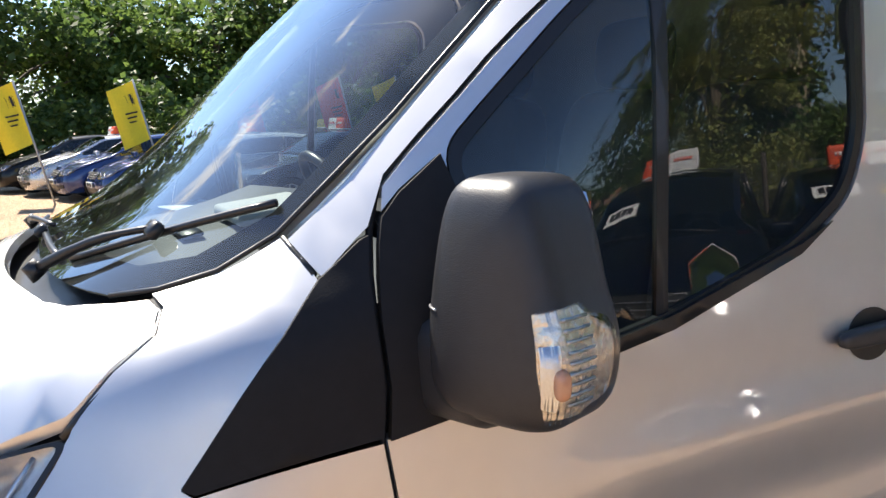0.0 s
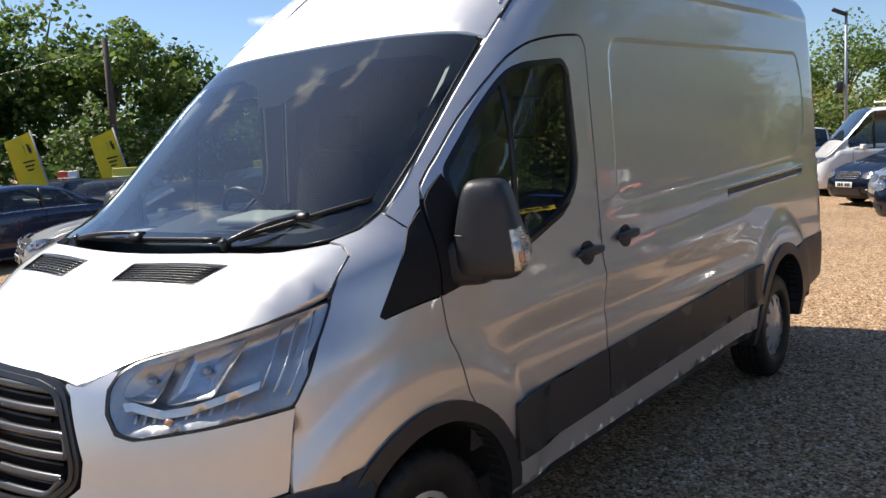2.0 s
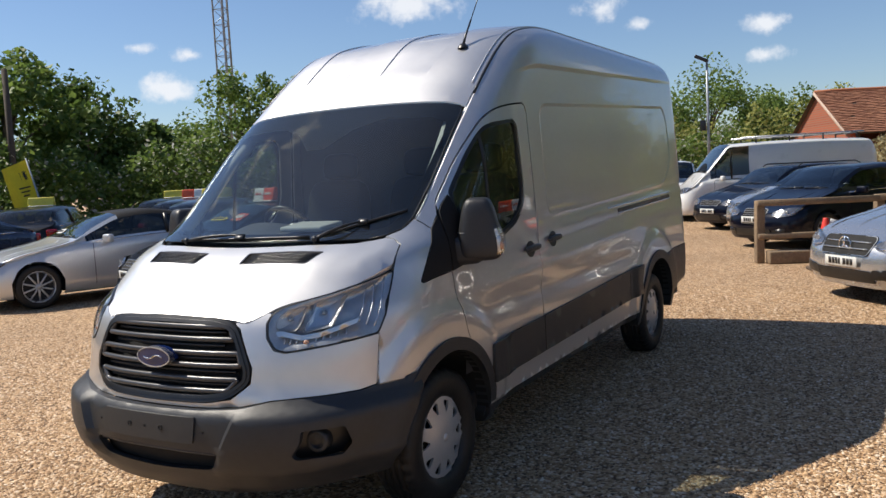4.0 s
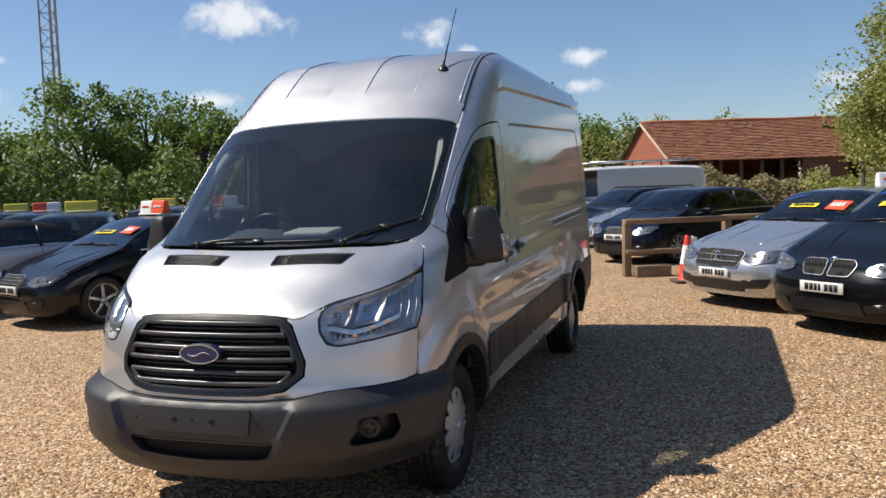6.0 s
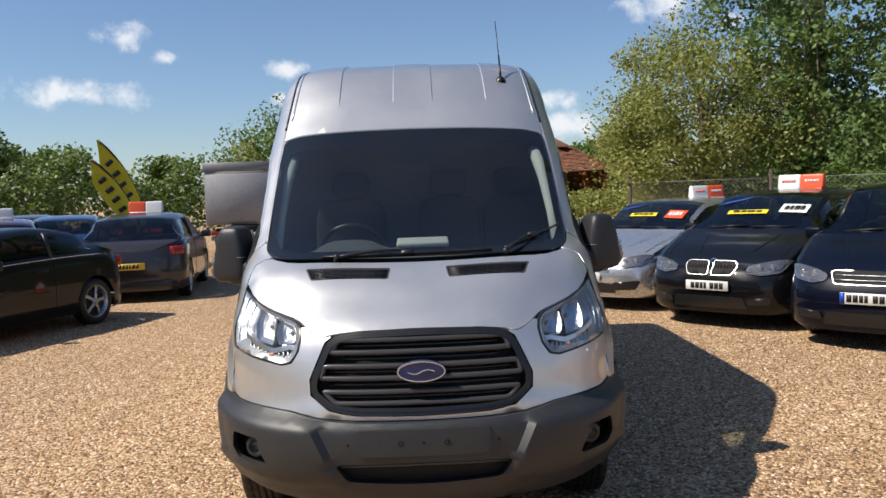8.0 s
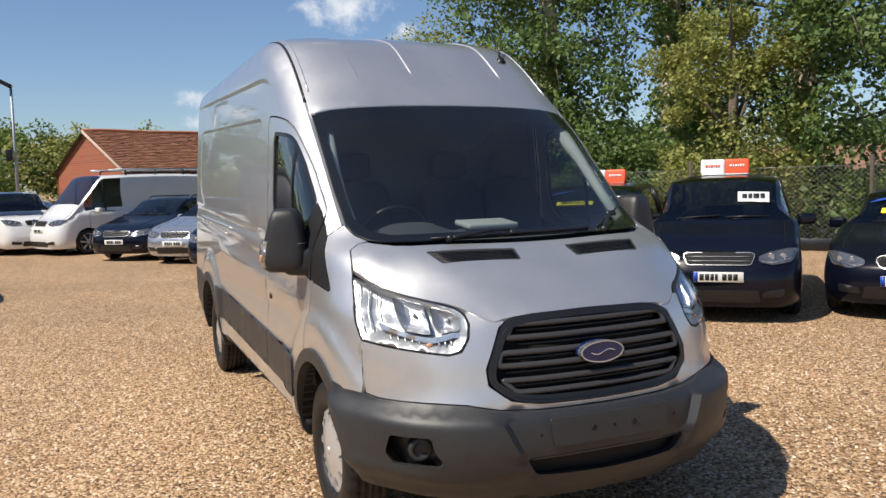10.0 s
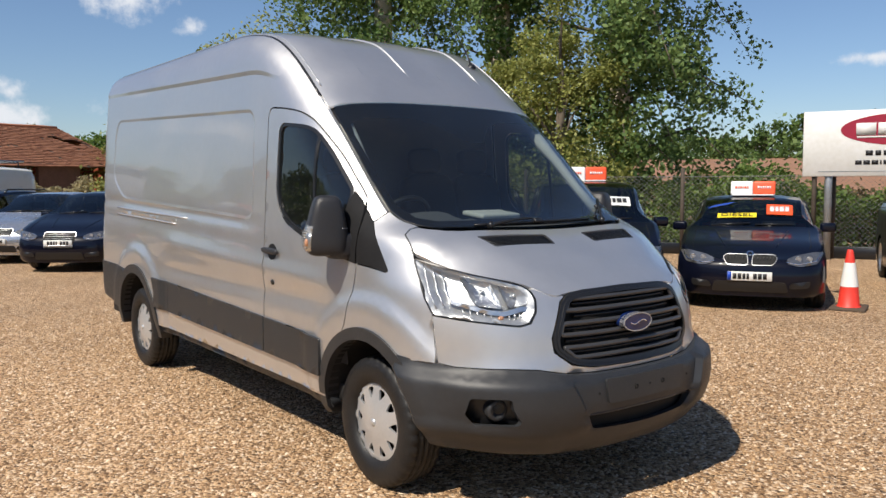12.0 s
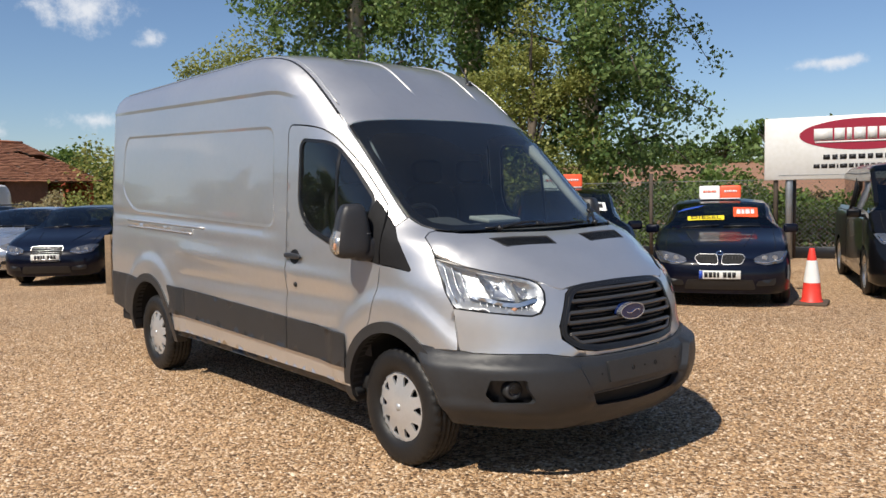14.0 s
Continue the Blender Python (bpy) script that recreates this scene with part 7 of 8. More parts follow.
def poplar(x, y, h, r, seed, lean, low, boughs=72, skirt=0):
    rng = np.random.default_rng(seed)
    ob = thing("poplar_tree", "tall poplar with a pale thick trunk and hanging leafy boughs", "tree", "poplars", pose(x, y, -0.05))
    spine = [(0, 0, 0), (lean * 0.3, 0, h * 0.25), (lean * 0.7, 0.1, h * 0.5), (lean, 0.1, h * 0.75), (lean * 1.1, 0, h)]
    part("trunk", tube_bm(spine, [0.36, 0.29, 0.25, 0.16, 0.04], 12), PALE_BARK, ob)
    b = bmesh.new()
    pts = []
    for k in range(boughs + skirt):
        t = rng.uniform(low, 0.97) if k < boughs else rng.uniform(0.07, 0.36)
        z0 = h * t
        a = rng.uniform(0, 2 * math.pi)
        reach = r * rng.uniform(0.5, 1.15) * min(1.0, 0.72 + max(0, t - low) * 1.6, 1.45 - 0.75 * t)
        p0 = Vector((lean * t, 0.05, z0))
        p1 = p0 + Vector((math.cos(a), math.sin(a), 0.28)) * reach * 0.6
        p2 = p0 + Vector((math.cos(a), math.sin(a), -0.02 - 0.35 * rng.uniform(0, 1))) * reach
        tube_bm([p0, p1, p2], [0.055, 0.03, 0.008], 5, b)
        for q in range(13):
            f = rng.uniform(0.30, 1.05)
            c = p0.lerp(p1, min(1, f * 1.6)) if f < 0.62 else p1.lerp(p2, (f - 0.62) / 0.38)
            c = c + Vector(rng.normal(size=3)) * 0.42
            s = rng.uniform(0.25, 0.65)
            m = int(40 * s / 0.35)
            v = rng.normal(size=(m, 3))
            v /= np.linalg.norm(v, axis=1)[:, None]
            pts.append(np.array(c) + v * (rng.uniform(0, 1, m) ** 0.5)[:, None] * s * (1, 1, 0.95) - (0, 0, s * 0.3))
    tagged(part("branchwork", b, BARK, ob), kind="stuff")
    leaf_object("crown", np.concatenate(pts), 0.14, LEAF_POPLAR, rng, ob, 0.1)


poplar(10.6, 18.3, 15.5, 3.9, 31, 0.1, 0.44, 60, 24)
poplar(12.6, 15.3, 15.5, 3.8, 32, 0.1, 0.42, 60, 18)
poplar(14.55, 12.6, 14.5, 4.3, 33, 0.1, 0.24, 70, 10)

# far hillside: ploughed field, hedgerows and woods
FIELD = mat("ploughed_red_brown_field", (0.30, 0.155, 0.085), 0.95, 0, 0, 0.25, 0.05, 0.3, 1.2)
GRASS = mat("rough_grass", (0.09, 0.105, 0.03), 0.95, 0, 0, 0.35, 0.4, 0.5, 6.0, (0.16, 0.14, 0.06))
b = bmesh.new()
fr = []
for d, z in ((24, -0.03), (60, 0.5), (120, 3.4), (260, 9.5), (420, 13), (700, 15)):
    fr.append([b.verts.new((1 + d * math.sin(radians(a)), -2 + d * math.cos(radians(a)), z * (1 - 0.5 * smooth01(70, 120, a)) if d > 30 else -0.05)) for a in range(28, 125, 4)])
for r0, r1 in zip(fr, fr[1:]):
    for k in range(len(r0) - 1):
        b.faces.new((r0[k], r0[k + 1], r1[k + 1], r1[k]))
tagged(link_mesh("field", b, FIELD), "red-brown ploughed field rising beyond the fence", "field", kind="structure")
for k, (a, d, z, h) in enumerate([(40, 250, 8.6, 9), (46, 255, 9.0, 10), (50, 245, 8.6, 7), (53, 240, 8.8, 9), (56, 240, 9, 6.5), (58.5, 235, 8.8, 9), (61, 235, 8.8, 11), (64, 240, 9, 12), (67, 245, 9, 9), (71, 250, 8, 9), (76, 250, 7, 10), (82, 250, 6, 10), (90, 260, 6, 11)]):
    x, y = polar(a, d)
    ob = tree("distant woodland tree on the hillside", x, y, h, 6.5, 1500, (LEAF_MID, LEAF_DARK)[k % 2], 1.1, 0.0, 30, 0.4, 300 + k, "hillside trees", 0.3)
    ob.location.z = z - 1.0
rng_h = np.random.default_rng(77)
n_h = 9000
t_h = rng_h.uniform(32, 100, n_h)
d_h = 225 + rng_h.normal(size=n_h) * 4
cen_h = np.column_stack([1 + d_h * np.sin(np.radians(t_h)), -2 + d_h * np.cos(np.radians(t_h)), 7.6 - 2.5 * np.clip((t_h - 70) / 40, 0, 1) + rng_h.uniform(0, 1, n_h) * 4.5 * (0.75 + 0.35 * np.sin(t_h * 1.7))])
tagged(leaf_object("distant_hedgerow", cen_h, 1.0, LEAF_DARK, rng_h), "dark hedgerow on the far hillside", "hedgerow", kind="stuff")

# ---- barn ----
BRICK = bpy.data.materials.new("red_brick")
BRICK.use_nodes = True
bn_, bl_ = BRICK.node_tree.nodes, BRICK.node_tree.links
bt_, bc_ = bn_.new("ShaderNodeTexBrick"), bn_.new("ShaderNodeTexCoord")
bt_.inputs["Color1"].default_value, bt_.inputs["Color2"].default_value, bt_.inputs["Mortar"].default_value = (0.40, 0.075, 0.028, 1), (0.28, 0.05, 0.022, 1), (0.26, 0.13, 0.08, 1)
bt_.inputs["Scale"].default_value, bt_.inputs["Mortar Size"].default_value = 4.2, 0.02
bmap_ = bn_.new("ShaderNodeMapping")
bmap_.inputs["Rotation"].default_value = (radians(90), 0, 0)
bl_.new(bc_.outputs["Object"], bmap_.inputs[0]), bl_.new(bmap_.outputs[0], bt_.inputs["Vector"]), bl_.new(bt_.outputs["Color"], bn_["Principled BSDF"].inputs["Base Color"])
bn_["Principled BSDF"].inputs["Roughness"].default_value = 0.9
TILE = bpy.data.materials.new("weathered_clay_tile")
TILE.use_nodes = True
tn_, tl_ = TILE.node_tree.nodes, TILE.node_tree.links
ti_, tr_, tz_ = tn_.new("ShaderNodeObjectInfo"), tn_.new("ShaderNodeValToRGB"), tn_.new("ShaderNodeTexNoise")
tz_.inputs["Scale"].default_value = 7.0
ta_ = tn_.new("ShaderNodeMath")
ta_.operation = "MULTIPLY_ADD"
tl_.new(tz_.outputs["Fac"], ta_.inputs[0])
ta_.inputs[1].default_value = 0.55
tl_.new(ti_.outputs["Random"], ta_.inputs[2])
for k, (p_, c_) in enumerate([(0.25, (0.16, 0.07, 0.04)), (0.6, (0.34, 0.12, 0.06)), (1.2, (0.44, 0.17, 0.085))]):
    e_ = tr_.color_ramp.elements[k] if k < 2 else tr_.color_ramp.elements.new(1.0)
    e_.position, e_.color = min(p_, 1), (*c_, 1)
tl_.new(ta_.outputs[0], tr_.inputs[0]), tl_.new(tr_.outputs[0], tn_["Principled BSDF"].inputs["Base Color"])
tn_["Principled BSDF"].inputs["Roughness"].default_value = 0.9
barn = thing("barn", "old red-brick barn with a broken clay-tile roof", "barn", "", pose(-1.75, 46.6, 0, 0, 0, 24))
BL, BW, BE, BR = 11.6, 4.3, 2.8, 5.05
b = bmesh.new()
prof = [(-BW, 0), (BW, 0), (BW, BE), (0, BR), (-BW, BE)]
for x0, x1 in ((0.0, 0.25),):
    a, c = [b.verts.new((x0, y, z)) for y, z in prof], [b.verts.new((x1, y, z)) for y, z in prof]
    b.faces.new(a), b.faces.new(c[::-1])
    for k in range(5):
        b.faces.new((a[k], c[k], c[(k + 1) % 5], a[(k + 1) % 5]))
bmesh.ops.recalc_face_normals(b, faces=b.faces)
part("gable_wall", b, BRICK, barn, smooth=False)
# front wall in a darker, browner brick than the gable
part("front_wall", box_bm(2.6, 0.25, BE - 0.1, pose(8.6, -BW + 0.13, (BE - 0.1) / 2), 0.01, 1), mat("dull_brown_brick", (0.11, 0.06, 0.042), 0.9, 0, 0, 0.35, 2.5, 0.4, 14.0), barn, smooth=False)
part("back_wall", box_bm(BL, 0.25, BE, pose(BL / 2, BW - 0.13, BE / 2), 0.01, 1), BRICK, barn, smooth=False)
part("end_wall", box_bm(0.25, BW * 2 - 0.3, BE, pose(BL + 1.4, 0, BE / 2), 0.01, 1), BRICK, barn, smooth=False)
WOOD_DARK = mat("weathered_dark_timber", (0.07, 0.055, 0.042), 0.9, 0, 0, 0.4, 3.0, 0.4, 30.0)
for k in range(6):
    part("post", box_bm(0.18, 0.18, BE, pose(0.4 + k * 1.15, -BW + 0.12, BE / 2), 0.015, 1), WOOD_DARK, barn)
part("wall_plate", box_bm(BL + 1.2, 0.18, 0.2, pose(BL / 2 + 0.6, -BW + 0.1, BE - 0.1), 0.01, 1), WOOD_DARK, barn)
slope = math.atan2(BR - BE, BW)
SL = math.hypot(BR - BE, BW) + 0.25
HOLE = [(10.1, 1.25), (10.7, 1.15), (11.1, 1.6), (11.9, 1.55), (12.3, 2.15), (11.5, 2.35), (11.0, 2.0)]
for s in (-1, 1):
    b = sheet([(-0.25, 0.02), (BL + 0.2, 0.02), (BL + 1.9, SL), (-0.25, SL)],
              lambda u, v: Vector((u, s * v * math.cos(slope), BR - v * math.sin(slope) - 0.05)), 0.8, [HOLE] if s < 0 else [])
    part("roof_boarding", b, WOOD_DARK, barn, smooth=False)
b = bmesh.new()
v = [b.verts.new(p) for p in ((BL + 0.1, 0, BR - 0.02), (BL + 1.9, -BW - 0.15, BE - 0.15), (BL + 1.9, BW + 0.15, BE - 0.15))]
b.faces.new(v)
part("hip", b, TILE, barn, smooth=False)
rng_t = random.Random(9)
TILE_WALL = mat("weathered_clay_tiles", (0.30, 0.105, 0.055), 0.9, 0, 0, 0.45, 2.2, 0.5, 30.0, (0.42, 0.20, 0.11))
b = bmesh.new()
for k in range(26):
    v0, v1 = SL * k / 26, SL * (k + 1) / 26 + 0.03
    n = 62
    cols = []
    for i in range(n + 1):
        u = -0.3 + (BL + 0.5 + 1.75 * (v0 / SL)) * i / n
        sag = -0.05 * math.sin(math.pi * (u + 0.3) / (BL + 2)) + rng_t.uniform(-0.012, 0.012)
        cols.append((u, sag))
    for (ua, sa), (ub, sb) in zip(cols, cols[1:]):
        um, vm = (ua + ub) / 2, (v0 + v1) / 2
        if in_poly(np.array(HOLE), um, vm) or rng_t.random() < 0.012:
            continue
        lift = rng_t.uniform(0.0, 0.02)
        q = []
        for u, v, s_, up_ in ((ua, v0, sa, 0.0), (ub, v0, sb, 0.0), (ub, v1, sb, 0.045 + lift), (ua, v1, sa, 0.045 + lift)):
            q.append(b.verts.new((u, -v * math.cos(slope), BR - v * math.sin(slope) + s_ + up_)))
        b.faces.new(q)
        e0, e1 = b.verts.new(q[2].co - Vector((0, 0, 0.05))), b.verts.new(q[3].co - Vector((0, 0, 0.05)))
        b.faces.new((q[3], q[2], e0, e1))
tagged(part("roof_tiles", b, TILE_WALL, barn, smooth=False), kind="stuff")
part("ridge", tube_bm([(x, 0, BR + 0.01 + 0.02 * math.sin(x * 1.3)) for x in np.linspace(-0.25, BL + 0.1, 14)], 0.09, 8), TILE, barn)
part("barge_board", box_bm(0.06, SL, 0.16, pose(-0.28, -SL / 2 * math.cos(slope), BR - SL / 2 * math.sin(slope) - 0.06, math.degrees(slope), 0, 0), 0.01, 1), mat("pale_barge_board", (0.55, 0.42, 0.33), 0.8, 0, 0, 0.2, 5.0), barn)

# ---- lattice mast ----
GALV = mat("galvanised_steel", (0.33, 0.35, 0.37), 0.5, 0.6, 0, 0.15, 3.0)
mast = thing("radio_mast", "tall grey steel lattice mast", "mast", "", pose(-40.0, 42.0, 0, 0, 0, 15))
corners = [(0.72 * math.cos(t), 0.72 * math.sin(t)) for t in (radians(a) for a in (90, 210, 330))]
for x, y in corners:
    part("leg", tube_bm([(x, y, 0), (x * 0.8, y * 0.8, 40)], 0.07, 6), GALV, mast)
for k in range(36):
    z0, z1 = k * 1.1, (k + 1) * 1.1
    f0, f1 = 1 - 0.2 * z0 / 40, 1 - 0.2 * z1 / 40
    b = bmesh.new()
    for i in range(3):
        (xa, ya), (xb, yb) = corners[i], corners[(i + 1) % 3]
        p, q = ((xa, ya), (xb, yb)) if k % 2 else ((xb, yb), (xa, ya))
        tube_bm([(p[0] * f0, p[1] * f0, z0), (q[0] * f1, q[1] * f1, z1)], 0.026, 4, b)
        tube_bm([(xa * f1, ya * f1, z1), (xb * f1, yb * f1, z1)], 0.022, 4, b)
    part("brace", b, GALV, mast)
part("cable_ladder", box_bm(0.18, 0.06, 40, pose(0.1, -0.2, 20), 0.01, 1), GALV, mast)

# ---- flood lamp post, telegraph pole ----
lamp = thing("street_lamp", "tall thin lamp post with a floodlight head", "lamp post", "", pose(-4.3, 31.5, 0))
part("pole", tube_bm([(0, 0, 0), (0, 0, 3.0), (0, 0, 5.6)], [0.07, 0.055, 0.045], 10), GALV, lamp)
part("flood_head", box_bm(0.55, 0.30, 0.14, pose(-0.2, 0, 5.72, 0, 28, 0), 0.05, 2), BLACK_TRIM, lamp)
part("junction_box", box_bm(0.22, 0.18, 0.42, pose(-0.2, 0, 3.1), 0.03, 2), BLACK_TRIM, lamp)
x, y = polar(-56.0, 31)
pole = thing("telegraph_pole", "weathered wooden telegraph pole with a cable", "pole", "", pose(x, y, 0))
part("pole", tube_bm([(0, 0, 0), (0, 0, 6.2)], [0.14, 0.10], 10), WOOD_DARK, pole)
part("cable", tube_bm([(0 - 12 * t, -9 * t, 5.9 - 1.0 * math.sin(math.pi * t)) for t in np.linspace(0, 1, 14)], 0.016, 4), BLACK_TRIM, pole)

# ---- chain-link fence with concrete posts ----
WIRE = mat("galvanised_wire", (0.32, 0.33, 0.33), 0.5, 0.6)
CONC = mat("grey_concrete", (0.33, 0.31, 0.28), 0.9, 0, 0, 0.25, 6.0, 0.3, 60.0)
fence = thing("chain_link_fence", "chain-link fence on slim posts with a black board at its foot", "fence")
fence_pts = [(5.4, 17.4), (8.0, 15.0), (10.4, 11.9), (12.4, 8.9), (13.9, 6.2), (15.2, 3.2), (16.0, 0.0)]
for (xa, ya), (xb, yb) in zip(fence_pts, fence_pts[1:]):
    part("fence_post", tube_bm([(xa, ya, 0), (xa, ya, 1.95)], 0.045, 8), WOOD_DARK, fence)
    a, c = Vector((xa, ya, 0)), Vector((xb, yb, 0))
    length = (c - a).length
    d = (c - a).normalized()
    b = bmesh.new()
    nm = int(length / 0.11)
    for k in range(nm):
        for sgn in (1, -1):
            steps = 15
            pts = [a + d * (min(length, max(0, length * k / nm + (0.055 if (i + (sgn < 0)) % 2 else -0.055)))) + Vector((0, 0, 0.25 + 1.5 * i / steps)) for i in range(steps + 1)]
            for p, q in zip(pts, pts[1:]):
                vs_ = [b.verts.new(p - d * 0.0025), b.verts.new(p + d * 0.0025), b.verts.new(q + d * 0.0025), b.verts.new(q - d * 0.0025)]
                b.faces.new(vs_)
    mesh_ob = part("wire_mesh", b, WIRE, fence, smooth=False)
    tagged(mesh_ob, kind="stuff")
    for z in (0.25, 1.75):
        part("line_wire", tube_bm([a + Vector((0, 0, z)), c + Vector((0, 0, z))], 0.006, 4), WIRE, fence)
    part("foot_board", box_bm(length, 0.04, 0.24, Matrix.Translation((a + c) / 2 + Vector((0, 0, 0.13))) @ pose(0, 0, 0, 0, 0, math.degrees(math.atan2(d.y, d.x))), 0.006, 1), BLACK_TRIM, fence)

# ---- dealer's board ----
BOARD = mat("white_painted_board", (0.80, 0.80, 0.78), 0.5, 0, 0, 0.05, 1.5, 0, 1, (0.66, 0.65, 0.60))
CRIMSON = mat("crimson_oval", (0.30, 0.012, 0.035), 0.5)
bx, by = 13.6, 6.0
board = thing("sign_board", "large white board with a crimson oval, on two posts", "sign", "", pose(bx, by, 0, 0, 0, -66))
part("board", box_bm(3.7, 0.05, 1.34, pose(1.2, 0, 2.40), 0.012, 1), BOARD, board)
for x, mt in ((-0.15, GALV), (-0.42, WOOD_DARK), (2.6, GALV)):
    part("post", tube_bm([(x, 0.08, 0), (x, 0.08, 2.95)], 0.075 if mt is GALV else 0.05, 10), mt, board)
oval = [(1.33 + 1.28 * math.cos(t), 2.67 + 0.33 * math.sin(t)) for t in np.linspace(0, 2 * math.pi, 56, endpoint=False)]
face_b = lambda o: (lambda x, z: Vector((x, -0.027 - o, z)))
ov = part("oval", sheet(oval, face_b(0.004), 0.25, depth=0.004, inward=lambda co: Vector((0, 1, 0)), bstep=0.1), CRIMSON, board)
part("name_bars", bars_bm([0.36, 0.20, 0.10, 0.22, 0.18, 0.22, 0.22, 0.24], 0.25, 0.035, pose(1.33, -0.036, 2.68, 90, 0, 0)), BOARD, ov)
part("underline", box_bm(1.95, 0.006, 0.035, pose(1.33, -0.036, 2.52), 0, 1), BOARD, ov)
part("number_bars", bars_bm([0.13, 0.10, 0.13, 0.13, 0.13, 0.10, 0.13, 0.10, 0.13, 0.13], 0.10, 0.045, pose(1.33, -0.032, 2.20, 90, 0, 0)), INK, board)
part("address_bars", bars_bm([0.12, 0.12, 0.12, 0.03, 0.14, 0.09, 0.05, 0.08, 0.07, 0.09, 0.09, 0.08, 0.03, 0.08, 0.09, 0.03, 0.09, 0.08], 0.085, 0.03, pose(1.33, -0.032, 2.01, 90, 0, 0)), INK, board)
part("panel_line", box_bm(2.9, 0.004, 0.012, pose(1.1, -0.029, 1.83), 0, 1), GALV, board)

# ---- traffic cones ----
CONE_RED = mat("faded_red_cone_plastic", (0.72, 0.045, 0.028), 0.5, 0, 0, 0.15, 9.0)
CONE_WHITE = mat("white_reflective_sleeve", (0.78, 0.78, 0.76), 0.4, 0, 0, 0.08, 9.0)
CONE_BASE = mat("dirty_rubber_base", (0.085, 0.06, 0.042), 0.9, 0, 0, 0.3, 9.0)
for x, y, lean in ((1.82, 10.55, 2), (7.10, 2.48, -2)):
    cone = thing("traffic_cone", "red and white plastic traffic cone on gravel", "traffic cone", "traffic cones", pose(x, y, 0, 0, lean, 20))
    up_ = Matrix.Rotation(radians(-90), 4, "Y")
    part("base", box_bm(0.42, 0.42, 0.045, pose(0, 0, 0.022), 0.018, 2), CONE_BASE, cone)
    part("cone_body", lathe_bm([(0.150, 0.040), (0.128, 0.06), (0.105, 0.30), (0.062, 0.60), (0.038, 0.74), (0.030, 0.76), (0.001, 0.762)], 28, None, up_), CONE_RED, cone)
    part("sleeve", lathe_bm([(0.1075, 0.30), (0.0645, 0.60)], 28, None, up_), CONE_WHITE, cone)
    if x < 5:
        part("tag", box_bm(0.10, 0.01, 0.12, pose(0.10, 0, 0.68, 0, 15, 0), 0.004, 1), CONE_WHITE, cone)

# ---- wooden rail and sleeper ----
TIMBER = mat("weathered_fence_timber", (0.22, 0.155, 0.095), 0.85, 0, 0, 0.35, 4.0, 0.5, 40.0)
rail = thing("wooden_rail_fence", "low weathered wooden post and rail fence", "fence")
ends = [Vector((0.80, 11.40, 0)), Vector((2.45, 12.35, 0)), Vector((4.2, 13.35, 0))]
for p in ends:
    part("post", box_bm(0.13, 0.13, 1.0, Matrix.Translation(p + Vector((0, 0, 0.5))) @ pose(0, 0, 0, 0, 1, 30), 0.015, 2), TIMBER, rail)
for p, q in zip(ends, ends[1:]):
    for z, h in ((0.95, 0.10), (0.42, 0.09)):
        d = q - p
        part("rail", box_bm(d.length + 0.05, 0.05, h, Matrix.Translation((p + q) / 2 + Vector((0.02, -0.09, z))) @ pose(0, 0, 0, 0, 0.5, math.degrees(math.atan2(d.y, d.x))), 0.012, 1), TIMBER, rail)
sleeper = box_bm(0.62, 0.24, 0.20, pose(1.22, 11.42, 0.10, 0, 0, 24), 0.02, 2)
tagged(link_mesh("timber_block", sleeper, TIMBER), "short weathered timber block lying on the gravel", "timber block")

# ---- flags ----
FLAG_Y = mat("yellow_flag_cloth", (0.72, 0.58, 0.03), 0.8, 0, 0, 0.10, 3.0)
FLAG_R = mat("red_flag_cloth", (0.60, 0.06, 0.04), 0.8, 0, 0, 0.10, 3.0)


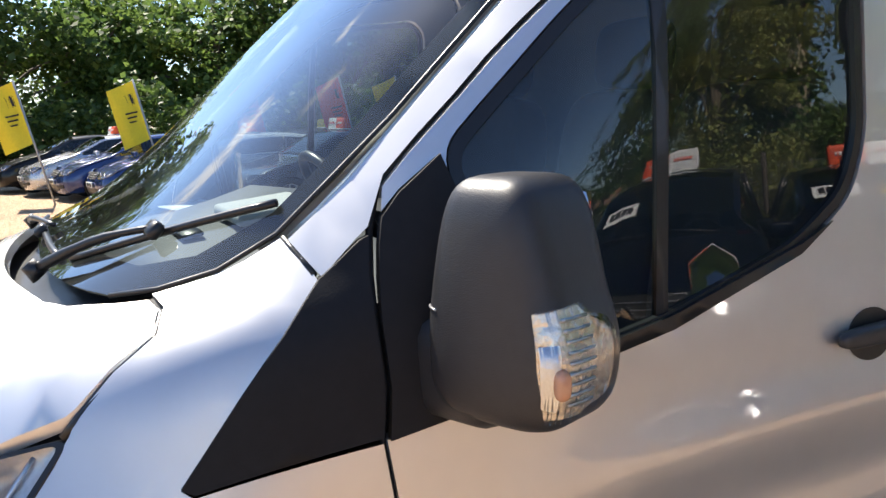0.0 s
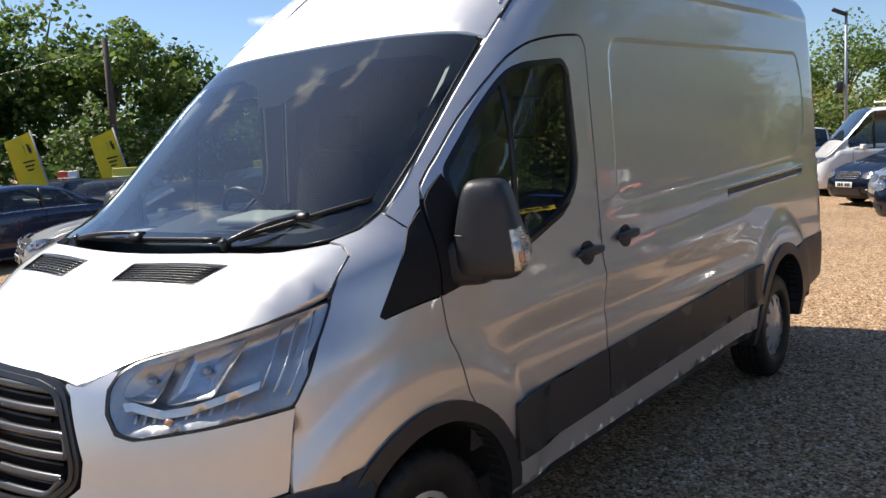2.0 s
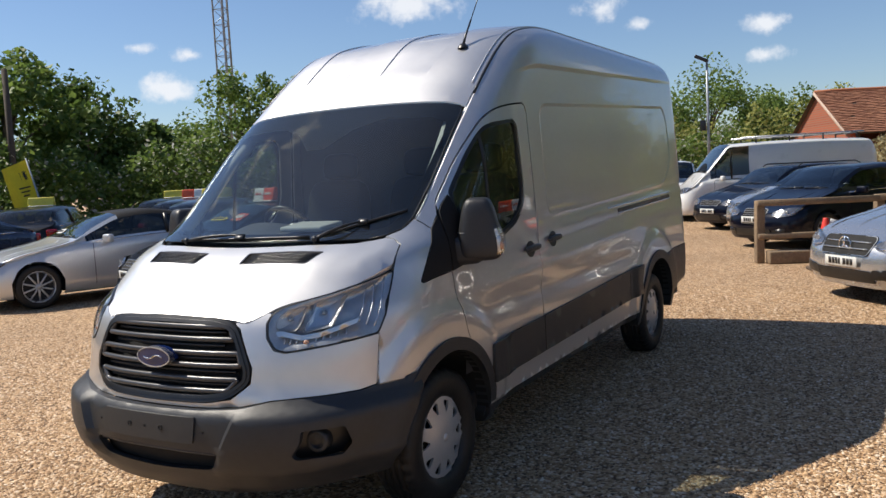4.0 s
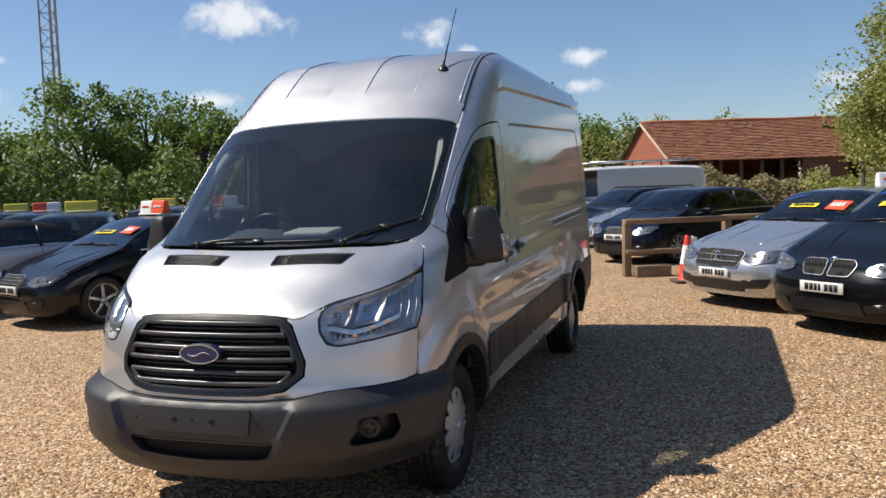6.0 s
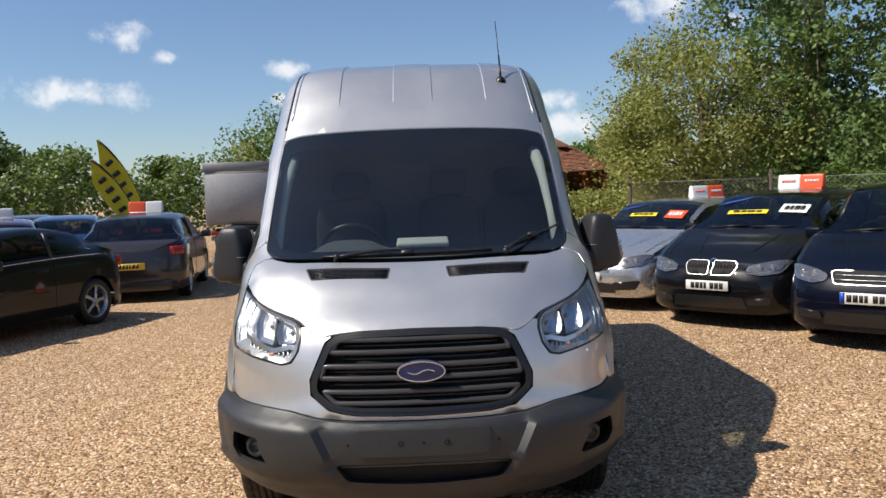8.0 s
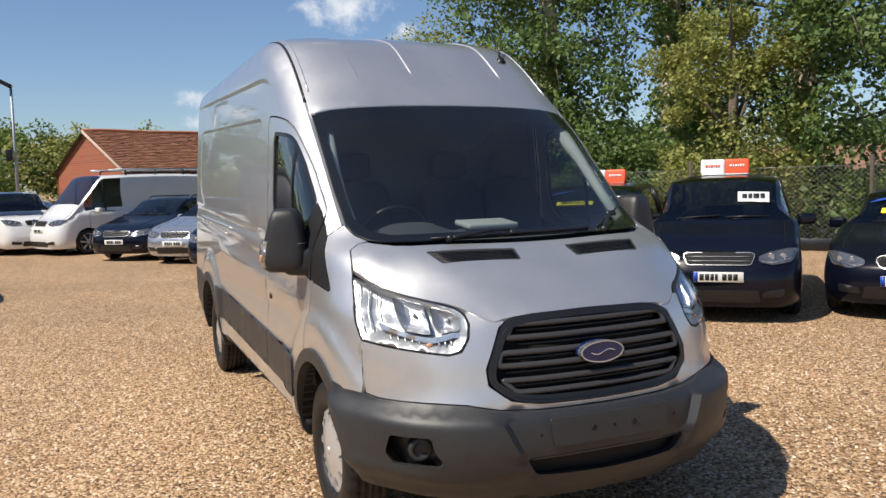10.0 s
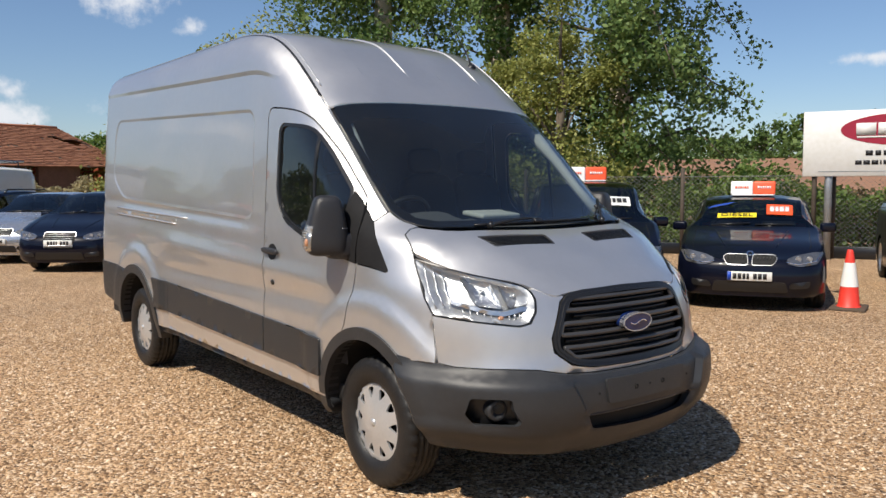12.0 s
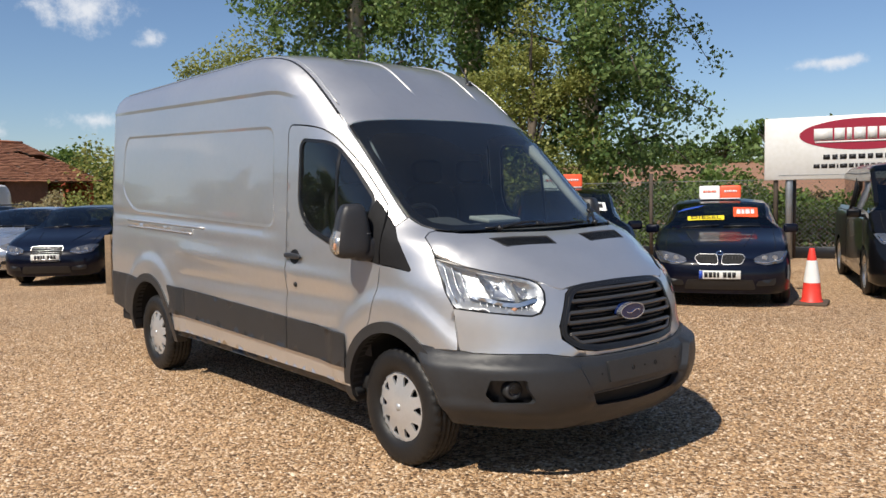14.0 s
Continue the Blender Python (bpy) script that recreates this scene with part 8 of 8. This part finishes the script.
def flag(x, y, mt, face, top=2.75):
    f = thing("flag", ("yellow" if mt is FLAG_Y else "red") + " cloth advertising flag on a leaning pole", "flag", "flags", pose(x, y, 0, 0, -12, face))
    part("pole", tube_bm([(0, 0, 0), (0, 0, top)], 0.022, 6), GALV, f)
    b = bmesh.new()
    g = [[b.verts.new((-0.02 - 0.60 * u, 0.07 * math.sin(5 * u + 2 * v), top - 0.03 - 1.35 * v - 0.12 * u + 0.05 * math.sin(3 * v) * u)) for u in np.linspace(0, 1, 9)] for v in np.linspace(0, 1, 11)]
    for r0, r1 in zip(g, g[1:]):
        for k in range(8):
            b.faces.new((r0[k], r0[k + 1], r1[k + 1], r1[k]))
    cloth = part("cloth", b, mt, f)
    b = bmesh.new()
    for k, (cx, w) in enumerate(((0.15, 0.10), (0.30, 0.10), (0.45, 0.10))):
        box_bm(w, 0.012, 0.24, pose(-cx, 0.07 * math.sin(5 * cx / 0.78 + 0.5), top - 0.40 - 0.15 * cx), 0.02, 1, b)
    for k in range(3):
        box_bm(0.4 - 0.08 * k, 0.012, 0.035, pose(-0.30, 0.07 * math.sin(2.5 + 1.2), top - 0.72 - 0.10 * k), 0, 1, b)
    part("lettering_bars", b, INK, cloth)


for x, y, mt, turn_ in ((-18.1, 0.9, FLAG_Y, 88), (-18.0, 3.3, FLAG_Y, 80), (-17.6, 5.9, FLAG_R, 76), (-17.2, 7.9, FLAG_R, 74), (-17.3, 9.4, FLAG_Y, 60), (-16.5, 11.1, FLAG_Y, 56)):
    flag(x, y, mt, turn_)
for k, (x, y, top) in enumerate(((-5.95, 15.2, 3.35), (-5.75, 14.1, 2.85))):
    f = thing("feather_flag", "tall curved yellow feather flag with a black edge", "flag", "feather flags", pose(x, y, 0, 0, -6, 18))
    sweep_x = lambda t: -0.75 * max(0, (t - 0.3) / 0.7) ** 2
    broad = lambda t: 0.40 * min(1.0, 0.45 + 1.6 * max(0, t - 0.3), 0.06 + 5.0 * (1 - t))
    part("pole", tube_bm([(sweep_x(t), 0, top * t * (1 - 0.05 * t**6)) for t in np.linspace(0, 1, 14)], 0.022, 6), BLACK_TRIM, f)
    b = bmesh.new()
    rows = []
    for t in np.linspace(0.26, 1, 18):
        rows.append([b.verts.new((sweep_x(t) - broad(t) * u, 0.035 * math.sin(4 * u + 7 * t), top * t * (1 - 0.05 * t**6) - 0.25 * u * broad(t))) for u in np.linspace(0, 1, 5)])
    for r0, r1 in zip(rows, rows[1:]):
        for q in range(4):
            b.faces.new((r0[q], r0[q + 1], r1[q + 1], r1[q]))
    cloth = part("cloth", b, FLAG_Y, f)
    b = bmesh.new()
    for q in range(7):
        t = 0.36 + 0.075 * q
        box_bm(0.17, 0.085, 0.09, pose(sweep_x(t) - broad(t) * 0.5, 0.0, top * t - 0.06, 0, -8 - 30 * t, 0), 0.01, 1, b)
    part("lettering_bars", b, INK, cloth)
